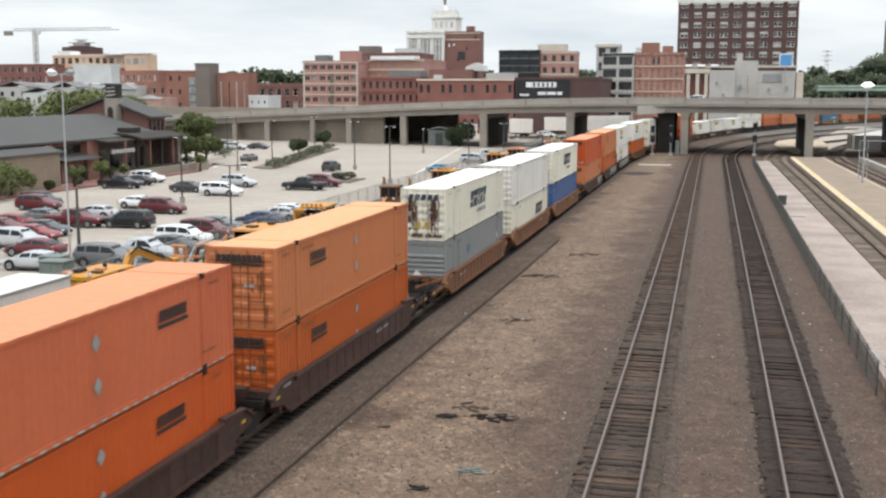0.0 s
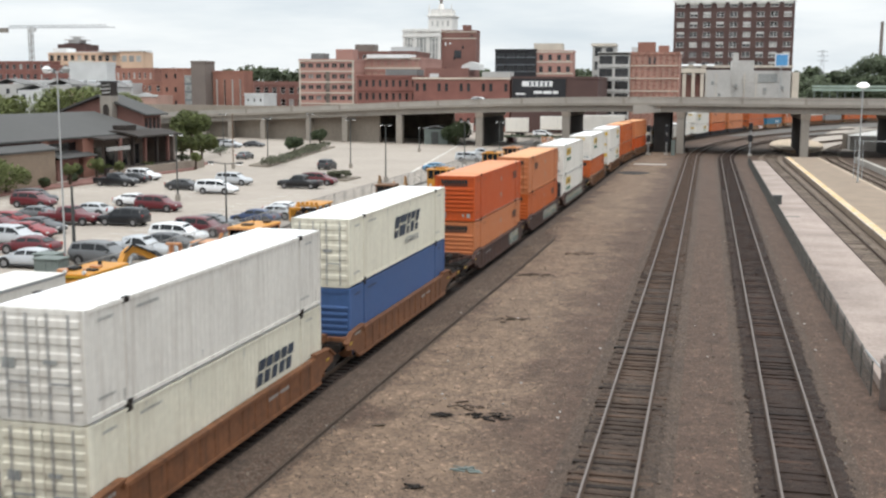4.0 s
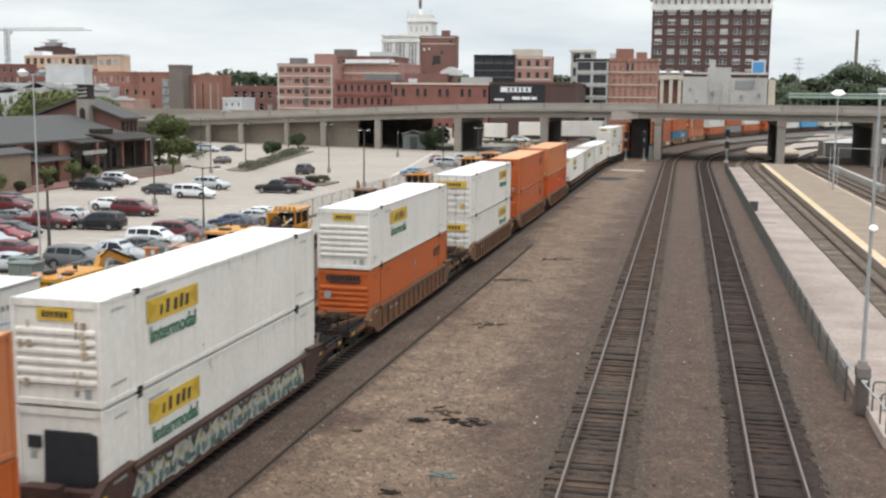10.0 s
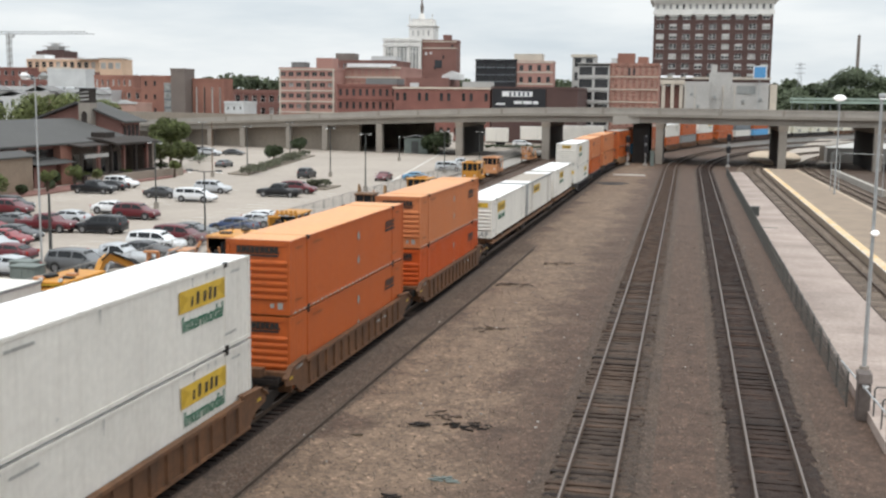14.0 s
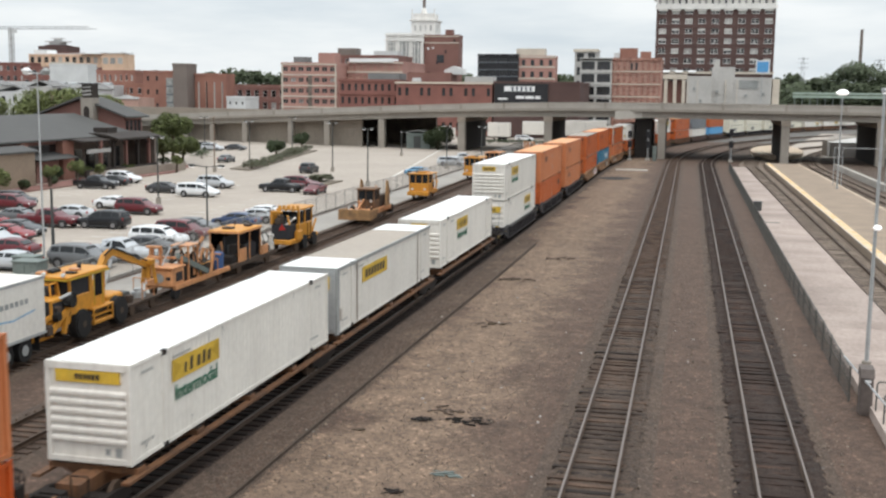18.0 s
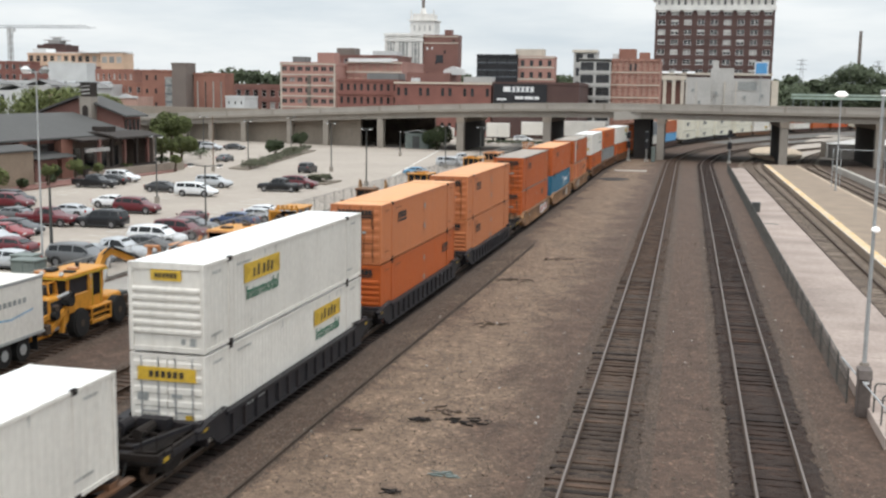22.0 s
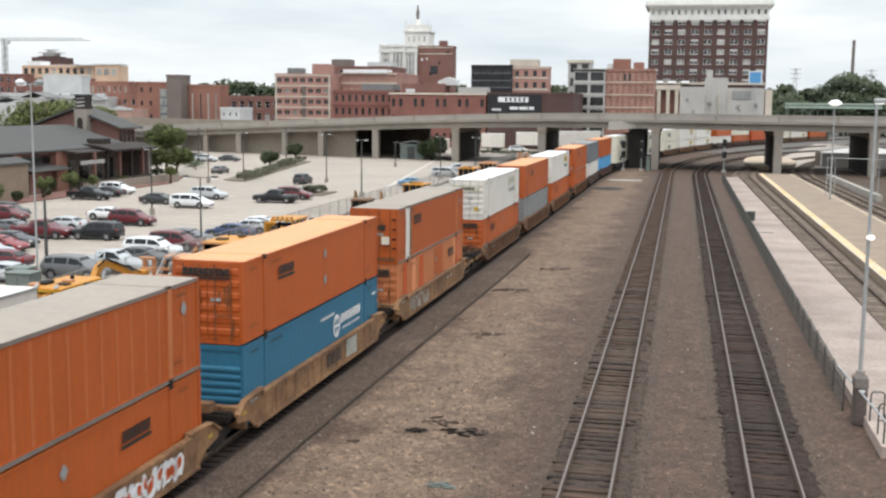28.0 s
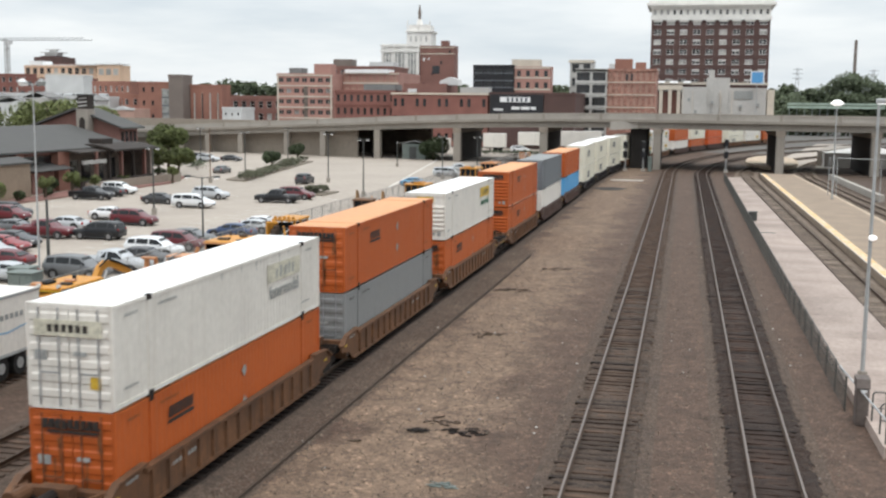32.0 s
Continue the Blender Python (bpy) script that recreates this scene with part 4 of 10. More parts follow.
# concrete-framed pink brick warehouse
th = block("warehouse", "pink brick warehouse with pale concrete floor bands", -128.3, -109.8, 335, 30, 20.4, M["brick_pink"], 7, 6, side_cols=0, side_mat=M["brick_pink"], ww=0.66, wh=0.40, panes=M["taupe"], blinds=0.1, seed=2, pair=True)
bands(th, -128.3, -109.8, 335, [20.3, 17.0, 13.6, 10.2, 6.8, 3.4], M["cream"], 0.42)
pilasters(th, [-128.0, -110.1], 335, 0, 20.2, M["cream"], 0.5, 0.2)
# a flat dark strip gives the look of a shaded recess
part("recess", Mesh().box(-119.3, 334.9, 2.0, -117.9, 335.1, 16.8), M["under_wall"], th, "dark upright strip painted as a shaded recess between bays")
pilasters(th, [-125.6, -123.0, -120.3, -115.2, -112.6], 335, 0, 20.2, M["brick_pink"], 0.45, 0.12)
part("penthouse", Mesh().box(-116.5, 337, 20.3, -111.0, 343, 24.0), M["brick_pink"], th)
part("rooftop_cabin", Mesh().box(-126, 340, 20.3, -121.5, 345, 22.8), M["roof_tar"], th)
th = block("warehouse", "long pink brick warehouse wing with pale bands", -109.6, -91.0, 346, 30, 21.2, M["brick_pink"], 8, 6, ww=0.7, wh=0.66, panes=M["brick_pink"], blinds=0.0, seed=3, fill=M["brick_infill"])
bands(th, -109.6, -91.0, 346, [21.2, 18.2, 15.0], M["cream"], 0.45)
part("white_roof", Mesh().box(-108.8, 345.2, 21.4, -94.0, 352, 22.6), M["roof_white"], th, "bright white roof")
th = block("rooftop_block", "brown brick building with white rooftop parts", -130, -103, 384, 22, 24.5, M["brick_tower"], 8, 6, seed=4)
part("rooftop_cabin", Mesh().box(-126, 386, 24.4, -119, 392, 27.5), M["taupe"], th)
part("rooftop_cabin", Mesh().box(-113, 388, 24.4, -104, 396, 26.6), M["white_wall"], th)
# low red brick buildings beside the viaduct
th = block("brick_building", "low dark red brick building with tall windows", -99.1, -81.2, 305, 30, 14.9, M["brick_red"], 9, 4, ww=0.42, wh=0.52, panes=M["timber_dark"], blinds=0.05, seed=5)
bands(th, -99.1, -81.2, 305, [14.9, 11.2], M["brick_red"], 0.35, 0.2)
part("rooftop_shed", Mesh().box(-92, 310, 14.8, -82.5, 318, 17.2), M["roof_tar"], th)
th = block("brick_building", "low red brick building with a pale cornice", -80.8, -53.4, 300, 30, 14.3, M["brick_red"], 13, 3, ww=0.44, wh=0.46, panes=M["timber_dark"], blinds=0.05, seed=6, skip=[(2, 2), (5, 2), (8, 2), (11, 2)])
bands(th, -80.8, -53.4, 300, [14.5], M["cream"], 0.5, 0.25)
part("rooftop_shed", Mesh().box(-78.5, 304, 14.2, -66, 316, 17.4), M["brick_tower"], th)
part("rooftop_unit", Mesh().box(-77, 303.5, 14.2, -74.5, 306, 15.9), M["white_wall"], th)
part("skylight", Mesh().prism([(-68.5, 17.0), (-63.0, 17.0), (-63.2, 18.6), (-65.7, 19.3), (-68.2, 18.2)], "y", 306, 312), M["white_wall"], th)
part("rooftop_unit", Mesh().box(-62, 304, 14.2, -54, 310, 16.4), M["concrete_grey"], th)
# dark billboard wall and brown building
th = block("brick_building", "brown brick building behind a black billboard", -52.9, -29.2, 300, 28, 14.6, M["brick_brown"], 6, 2, ww=0.35, wh=0.3, seed=7, blinds=0.0, skip=[(i, j) for i in range(6) for j in range(2)])
bb = thing("billboard", "black billboard with white bars of lettering on a brick building", "billboard")
part("board", Mesh().box(-52.6, 299.55, 9.2, -37.9, 299.99, 14.5), M["black_wall"], bb)
part("sign_panel", Mesh().box(-49.9, 299.47, 12.4, -41.5, 299.55, 13.8), M["sign_white"], bb)
sp = Mesh()
for i, w in enumerate((0.9, 0.8, 0.9, 0.8, 0.9)):
    x = -47.9 + i * 1.25
    sp.box(x, 299.42, 12.6, x + w * 0.62, 299.47, 13.6)
part("logo_shape", sp, M["logo_navy"], bb)
sp = Mesh()
for xa, xb in ((-46.6, -44.3), (-44.0, -41.6), (-41.3, -39.9), (-51.6, -49.0)):
    sp.box(xa, 299.5, 10.4 if xa > -48 else 10.1, xb, 299.55, 11.2 if xa > -48 else 10.6)
part("lettering_bar", sp, M["sign_white"], bb)
# black-fronted block with pink side
th = block("office_block", "black-fronted block with a pink brick side", -74.8, -60.1, 390, 2, 25.3, M["black_wall"], 4, 6, ww=0.8, wh=0.55, panes=M["black_wall"], blinds=0.0, seed=8)
bands(th, -74.8, -60.1, 390, [22.9, 20.3, 17.9, 15.4], M["slate"], 0.3, 0.1)
th = block("office_block", "pink brick block with pale bands and square windows", -60.0, -47.2, 391, 8, 24.8, M["brick_pink"], 4, 6, ww=0.42, wh=0.5, panes=M["timber_dark"], blinds=0.1, seed=9, sill=M["cream"])
bands(th, -60.0, -47.2, 391, [24.8, 21.3, 17.2], M["cream"], 0.5)
part("rooftop_unit", Mesh().box(-61.2, 392, 24.6, -51.0, 397, 27.8), M["cream"], th)
# concrete-framed block beside the hotel
th = block("framed_block", "concrete-framed loft building with wide dark windows", -32.3, -23.0, 330, 26, 22.1, M["concrete_grey"], 2, 6, ww=0.84, wh=0.66, panes=M["timber_dark"], blinds=0.0, seed=10, pair=True)
bands(th, -32.3, -23.0, 330, [22.1, 18.5, 14.9, 11.2], M["concrete_grey"], 0.5, 0.12)
for xm in (-30.0, -25.4):
    part("mullion", Mesh().box(xm - 0.95, 329.95, 4, xm - 0.85, 330.1, 21.4).box(xm + 0.85, 329.95, 4, xm + 0.95, 330.1, 21.4), M["timber_dark"], th)
th = block("framed_block", "narrow pale tower with a flat cornice", -34.8, -28.0, 338, 10, 25.0, M["concrete_grey"], 2, 6, ww=0.6, wh=0.6, panes=M["timber_dark"], blinds=0.2, seed=36)
bands(th, -34.8, -28.0, 338, [25.0], M["cream"], 0.7, 0.5)
th = block("brick_block", "salmon brick loft building with floor bands", -22.9, -8.8, 332, 26, 22.2, M["brick_salmon"], 8, 6, ww=0.5, wh=0.66, panes=M["brick_pink"], blinds=0.0, seed=11, fill=M["brick_infill"], join=True)
bands(th, -22.9, -8.8, 332, [22.2, 18.7, 15.0, 11.3, 7.6], M["cream"], 0.32, 0.1)
part("window", Mesh().box(-17.6, 331.9, 19.2, -17.0, 332.1, 21.2).box(-16.2, 331.9, 19.2, -15.6, 332.1, 21.2), M["pane"], th, "two dark narrow windows")
part("penthouse", Mesh().box(-21.0, 334, 22.1, -16.0, 340, 25.6), M["brick_orange"], th)
part("penthouse", Mesh().box(-15.0, 334, 22.1, -12.0, 340, 24.6), M["brick_orange"], th)
part("penthouse", Mesh().box(-22.8, 334, 22.1, -21.1, 340, 24.2), M["white_wall"], th, "white rooftop shed")
# white terracotta tower
th = block("tower_building", "white terracotta tower with a brick flank", -122.8, -107.2, 440, 24, 35.4, M["terracotta"], 3, 1, seed=12, skip=[(0, 0), (1, 0), (2, 0)])
for xm, wd in ((-120.3, 1.3), (-115.1, 1.8), (-109.9, 1.5)):
    part("glazed_strip", Mesh().box(xm - wd, 439.7, 4, xm + wd, 440.05, 32.3), M["strip_glass"], th, "tall grey glazed strip")
    for q in (-0.5, 0.5):
        part("mullion", Mesh().box(xm + q * wd - 0.16, 439.5, 4, xm + q * wd + 0.16, 439.75, 32.3), M["terracotta"], th)
    for zz in range(6, 32, 4):
        part("spandrel", Mesh().box(xm - wd, 439.6, zz, xm + wd, 439.75, zz + 0.9), M["blind"], th)
pilasters(th, [-122.5, -117.7, -112.4, -107.5], 440, 0, 35.4, M["terracotta"], 0.9, 0.4)
bands(th, -122.8, -107.2, 440, [35.2, 33.0], M["terracotta"], 0.8, 0.5)
th2 = block("tower_building", "tall brown brick flank of a tower building", -107.0, -92.6, 441, 8, 34.8, M["brick_tower"], 4, 8, ww=0.22, wh=0.3, panes=M["timber_dark"], blinds=0.0, seed=13, skip=[(i, j) for i in range(4) for j in range(8) if (i * 3 + j * 5) % 4])
bands(th2, -107.0, -92.6, 441, [34.6, 32.0], M["cream"], 0.4, 0.15)
part("vent_window", Mesh().box(-101.6, 440.9, 24.0, -98.6, 441.0, 27.2), M["pane"], th2, "square dark vent")
part("wall_patch", Mesh().box(-105.6, 440.9, 29.2, -104.9, 441.0, 30.4).box(-103.6, 440.9, 29.6, -102.9, 441.0, 30.4), M["sign_white"], th2)
part("stair_head", Mesh().box(-98.5, 442.5, 34.7, -95.5, 446, 37.4), M["brick_tower"], th2)
up = part("upper_tower", Mesh().box(-113.8, 446, 33.8, -103.6, 456, 41.5).box(-113.0, 446.6, 41.5, -104.4, 455, 44.2), M["terracotta"], th)
for x in (-113.5, -109.0, -104.0):
    part("pinnacle", Mesh().rod((x, 446.2, 41.5), (x, 446.2, 46.0), 0.5, 6, 0.15), M["terracotta"], up)
part("cornice", Mesh().box(-114.4, 445.5, 41.1, -103.0, 456.5, 41.7), M["terracotta"], up)
for i in range(4):
    part("slot_window", Mesh().box(-112.4 + i * 2.2, 445.9, 37.2, -111.7 + i * 2.2, 445.99, 39.4), M["blind"], up)
part("pedestal", Mesh().rod((-109.3, 450, 44.2), (-109.3, 450, 46.6), 1.5, 8, 0.9), M["terracotta"], up)
solid("statue", Mesh().rod((-109.3, 450, 46.6), (-109.3, 450, 49.4), 0.55, 8, 0.75).rod((-109.3, 450, 49.4), (-109.3, 450, 51.4), 0.72, 8, 0.3).rod((-109.3, 450, 51.4), (-109.3, 450, 52.3), 0.34, 8, 0.26), M["taupe"],
      "dark weathered statue on the tower top", "statue", kind="")
# hotel
th = block("hotel", "dark brown brick hotel with a white crown storey", -13.5, 29.0, 420, 26, 44.4, M["brick_brown"], 9, 12, ww=0.56, wh=0.52, panes=M["frame_white"], blinds=0.16, seed=14, pair=True, sill=M["frame_white"], z0=1.2, shade=0.35)
facade(th, (-13.5, 419.6), (1, 0), 42.5, 44.4, 47.9, 18, 1, M["terracotta"], ww=0.40, wh=0.52, blinds=0.45, seed=15, join=True)
part("crown_back", Mesh().box(-13.4, 420.2, 44.4, 29.0, 445.9, 48.0), M["terracotta"], th)
bands(th, -13.5, 29.0, 419.6, [44.0], M["terracotta"], 1.3, 0.4)
for i in range(9):
    xm = -13.5 + (i + 0.5) * 42.5 / 9
    part("window_arch", Mesh().prism([(xm - 1.7, 42.7), (xm + 1.7, 42.7), (xm + 1.7, 43.2), (xm + 1.0, 43.6), (xm - 1.0, 43.6), (xm - 1.7, 43.2)], "y", 419.55, 420.1), M["terracotta"], th)
part("cornice", Mesh().box(-14.3, 418.8, 47.9, 29.8, 446.5, 48.5).box(-15.2, 417.9, 48.5, 30.7, 447.4, 49.5).box(-14.6, 418.5, 49.5, 30.1, 446.8, 50.3), M["terracotta"], th)
for i in range(30):
    part("dentil", Mesh().box(-13.6 + i * 1.43, 418.7, 47.45, -13.0 + i * 1.43, 419.5, 47.9), M["terracotta"], th)
bands(th, -13.5, 29.0, 420, [20.3], M["cream"], 0.8, 0.3)
for x in (-9.2, -4.5, 0.2):
    part("awning", Mesh().prism([(419.9, 21.2), (418.9, 20.4), (419.9, 20.4)], "x", x - 1.4, x + 1.4), M["sign_white"], th)
# plain grey building and pillared building before the hotel
def far_box(x0, y0, z0, x1, y1, z1):
    """A box laid out 305 m away and set back to its true distance, seen at the same size."""
    k, e = 1.29, 11.53
    return Mesh().box(x0 * k, 393 + (y0 - 305) * k, e + (z0 - e) * k if z0 > 0 else -0.42, x1 * k, 393 + (y1 - 305) * k, e + (z1 - e) * k)


gb = thing("plain_building", "plain grey rendered building with stepped roofline", "building", "city buildings")
part("wing", far_box(-1.1, 305, -0.42, 5.5, 318, 17.0), M["concrete_grey"], gb)
part("main_block", far_box(5.5, 306, -0.42, 11.4, 318, 19.5), M["concrete_grey"], gb)
part("wing", far_box(11.4, 305.5, -0.42, 20.9, 318, 16.8), M["concrete_grey"], gb)
part("roof_stub", far_box(5.9, 308, 19.4, 7.4, 310, 21.6), M["concrete_grey"], gb)
part("dark_opening", far_box(12.6, 305.3, 13.8, 17.4, 305.49, 16.0), M["decal_grey"], gb)
for x, z in ((0.5, 13.2), (2.3, 10.0), (6.6, 12.5), (14.0, 11.5), (18.5, 12.0)):
    part("vent", far_box(x, 304.8, z, x + 0.7, 305.6 if x < 5.5 or x > 11.4 else 306.1, z + 0.8), M["decal_grey"], gb)
for x, w in ((-0.9, 0.15), (1.7, 0.12), (9.0, 0.15), (12.0, 0.14)):
    part("downpipe", far_box(x, 304.86 if x < 5.5 else 305.3, -0.42, x + w, 306.0, 16), M["cream"], gb)
cb = thing("pillared_building", "cream low building with tall pillars", "building", "city buildings")
part("body", far_box(-8.9, 306, -0.42, -1.2, 318, 15.6), M["brick_tower"], cb)
for x in (-8.6, -6.6, -4.2, -1.9):
    part("pillar", far_box(x - 0.45, 304.8, -0.42, x + 0.45, 305.9, 16.2), M["cream"], cb)
part("lintel", far_box(-9.2, 304.6, 16.2, -1.0, 318, 17.4), M["cream"], cb)
cb2 = thing("pillared_building", "cream narrow building with pillars", "building", "city buildings")
part("body", far_box(21.2, 306, -0.42, 23.0, 318, 16.4), M["cream"], cb2)
bs_ = thing("rooftop_sign", "blue and white sign board on a post", "sign")
part("post", far_box(18.1, 303.1, -0.42, 18.3, 303.3, 18.2), M["galv"], bs_)
part("board", far_box(16.8, 303.0, 18.1, 19.7, 303.4, 20.9), M["sign_blue"], bs_)
part("board_trim", far_box(16.5, 303.1, 17.8, 20.0, 303.5, 21.2), M["sign_white"], bs_)

# western skyline
def plain(name, label, x0, x1, y, d, z1, wm, cols, rows, **k):
    return block(name, label, x0, x1, y, d, z1, wm, cols, rows, **k)


plain("brick_building", "orange-red brick building with a glazed strip", -174.0, -161.4, 330, 20, 17.4, M["brick_orange"], 4, 4, ww=0.26, wh=0.36, seed=20, panes=M["timber_dark"], skip=[(2, j) for j in range(4)] + [(3, j) for j in range(4)])
st_ = thing("glazed_stair", "pale glazed stair strip on a brick wall", "window", "city buildings")
part("glazing", Mesh().box(-165.9, 329.75, 5.0, -163.3, 329.95, 15.6), M["strip_glass"], st_)
for zz in (7.4, 10.0, 12.6):
    part("spandrel", Mesh().box(-165.9, 329.65, zz, -163.3, 329.78, zz + 0.5), M["slate"], st_)
ah = thing("arched_hall", "low pale hall with an arched white parapet", "building", "city buildings")
part("wall", Mesh().box(-167.6, 300, -0.42, -160.0, 310, 9.3), M["brick_infill"], ah)
part("parapet", Mesh().box(-167.8, 299.7, 8.9, -159.8, 300.3, 9.5), M["white_wall"], ah)
part("arched_parapet", Mesh().prism([(-166.2, 9.4), (-161.4, 9.4), (-162.2, 9.75), (-163.0, 10.0), (-163.8, 10.1), (-164.6, 10.0), (-165.4, 9.75)], "y", 299.7, 300.3), M["white_wall"], ah)
th = plain("stair_tower", "grey-brown windowless tower of a brick building", -161.1, -156.2, 325, 12, 19.6, M["taupe"], 1, 1, seed=21, skip=[(0, 0)])
plain("brick_building", "red brick building with pale vertical window strips", -156.0, -145.2, 330, 20, 16.6, M["brick_orange"], 4, 1, ww=0.22, wh=0.7, seed=22, panes=M["cream"], blinds=0.6)
plain("brick_building", "brown-red brick building with small windows", -208.1, -193.2, 360, 20, 18.0, M["brick_orange"], 7, 4, ww=0.35, wh=0.45, seed=23, sill=M["cream"])
plain("brick_building", "low brick building with dark windows", -192.0, -176.0, 352, 20, 13.4, M["brick_orange"], 5, 3, ww=0.4, wh=0.45, seed=24)
th = plain("apartment_block", "peach rendered apartment block with flat roof", -326.4, -271.9, 500, 30, 28.4, M["peach"], 14, 6, ww=0.6, wh=0.62, seed=25, panes=M["peach"])
part("projecting_bay", Mesh().box(-284.5, 497, 0, -272.0, 499.9, 29.2), M["peach"], th)
for q in range(3):
    part("bay_window", Mesh().box(-283.4 + q * 3.9, 496.9, 24.2, -280.8 + q * 3.9, 497.02, 27.2), M["blind"], th)
part("roof_slab", Mesh().box(-297, 498, 28.9, -284, 506, 29.5).box(-285, 496.5, 29.2, -271.5, 506, 29.8), M["roof_white"], th, "bright white flat roof")
part("roof_box", Mesh().box(-314, 498.5, 21.0, -301, 499.8, 25.0), M["cream"], th, "pale yellow wall panel")
part("penthouse", Mesh().box(-325.5, 503, 28.2, -318, 512, 31.2).box(-318, 503, 28.2, -302, 512, 29.3), M["roof_white"], th, "white rooftop rooms")
th = plain("domed_building", "brick building with a tiered rooftop lantern", -336, -309, 520, 24, 30.0, M["brick_tower"], 7, 6, seed=26)
part("lantern", Mesh().box(-335.6, 523, 30, -319.2, 536, 34.0).box(-332, 523.5, 34, -323, 535, 34.6), M["brick_brown"], th)
part("lantern_tier", Mesh().box(-331.0, 526, 34.4, -324.2, 532, 36.4), M["white_wall"], th, "white glazed lantern")
part("lantern_roof", Mesh().box(-333, 525, 36.2, -322, 533, 36.7).box(-330.6, 526.5, 37.8, -324.6, 531.5, 38.3).box(-329.6, 528, 36.7, -325.6, 530, 37.8), M["white_wall"], th)
plain("brick_building", "low brick building with a row of windows", -350, -305.0, 470, 20, 23.4, M["brick_red"], 12, 5, ww=0.45, wh=0.5, seed=27)
plain("white_building", "white painted block without any windows", -252.0, -235.0, 400, 20, 21.2, M["white_wall"], 3, 2, seed=28, skip=[(i, j) for i in range(3) for j in range(2)])
th = plain("flat_building", "long low pale flat-roofed building", -264, -220.0, 380, 30, 13.8, M["white_wall"], 10, 3, ww=0.3, wh=0.3, seed=29, skip=[(i, 2) for i in range(10)], roof=M["roof_white"])
th = plain("white_building", "low white building with rooftop ducts", -219.5, -196.0, 350, 20, 12.6, M["white_wall"], 6, 3, seed=30, roof=M["roof_white"], skip=[(i, j) for i in range(6) for j in (0, 2)])
for i in range(5):
    part("duct", Mesh().rod((-218 + i * 4.4, 351, 13.2), (-214.6 + i * 4.4, 351, 13.2), 0.9, 10), M["galv"], th)
plain("brick_building", "distant low brick building", -184.6, -160.9, 420, 20, 13.8, M["brick_tower"], 7, 4, seed=31)
plain("white_building", "small white shop building with a mural", -131.9, -126.0, 300, 10, 9.6, M["white_wall"], 3, 3, seed=32, ww=0.3, wh=0.3)
plain("brick_building", "long low brick building far behind the lot", -160, -131, 372, 16, 12.9, M["brick_tower"], 9, 3, seed=33)
plain("brick_building", "brick building with white trims far behind", -284, -250, 430, 20, 20.5, M["brick_red"], 9, 5, seed=34)
for x0, x1, yy, zt, wm, lb in ((-236.0, -222.5, 342, 10.6, "white_wall", "low white shed with a grey pitched roof"), (-221.0, -212.0, 338, 12.4, "concrete_grey", "grey rendered workshop with a pitched roof"),
                               (-210.5, -203.0, 334, 10.2, "brick_infill", "small tan brick workshop with a pitched roof"), (-201.5, -193.5, 336, 11.6, "white_wall", "pale workshop with a pitched roof"), (-252.0, -239.0, 350, 12.6, "concrete_grey", "grey warehouse with a pitched roof")):
    sd = thing("workshop", lb, "building", "city buildings")
    part("wall", Mesh().box(x0, yy, -0.42, x1, yy + 9, zt), M[wm], sd)
    xm = (x0 + x1) / 2
    part("roof", Mesh().prism([(x0 - 0.4, zt - 0.1), (xm, zt + 1.7), (x1 + 0.4, zt - 0.1), (x1 + 0.4, zt + 0.15), (xm, zt + 1.95), (x0 - 0.4, zt + 0.15)], "y", yy - 0.4, yy + 9.4), M["roof_tar"], sd)
    for q in range(3):
        xw = x0 + (x1 - x0) * (q + 0.5) / 3
        part("window", Mesh().box(xw - 0.7, yy - 0.05, zt - 3.4, xw + 0.7, yy + 0.02, zt - 1.6), M["pane"], sd)
    part("roof_vent", Mesh().rod((xm + 1.5, yy + 3, zt + 0.8), (xm + 1.5, yy + 3, zt + 2.4), 0.4, 8), M["galv"], sd)
# tower crane
cr = thing("tower_crane", "orange and white tower crane over the skyline", "crane")
tw = Mesh()
for dx, dy in ((-1, -1), (1, -1), (1, 1), (-1, 1)):
    tw.beam((-403 + dx, 600 + dy, -0.42), (-403 + dx, 600 + dy, 48), 0.35, 0.35)
for i in range(12):
    z = i * 4.0
    tw.beam((-404, 599, z), (-402, 599, z + 4), 0.22, 0.22).beam((-402, 599, z), (-402, 601, z + 4), 0.22, 0.22)
part("mast", tw, M["blind"], cr)
jb = Mesh().beam((-424, 600, 47.2), (-346, 600, 47.2), 0.5, 0.4).beam((-418, 600, 48.6), (-352, 600, 48.6), 0.3, 0.3)
for i in range(17):
    jb.beam((-418 + i * 4, 600, 47.2), (-416 + i * 4, 600, 48.6), 0.2, 0.2).beam((-416 + i * 4, 600, 48.6), (-414 + i * 4, 600, 47.2), 0.2, 0.2)
part("jib", jb, M["steel"], cr)
part("counterweight", Mesh().box(-424, 598.8, 44.6, -419, 601.2, 47.2), M["concrete"], cr)
part("cab", Mesh().rbox(-402, 598.6, 45.0, -399.5, 601, 47.0, 0.2), M["white_wall"], cr)
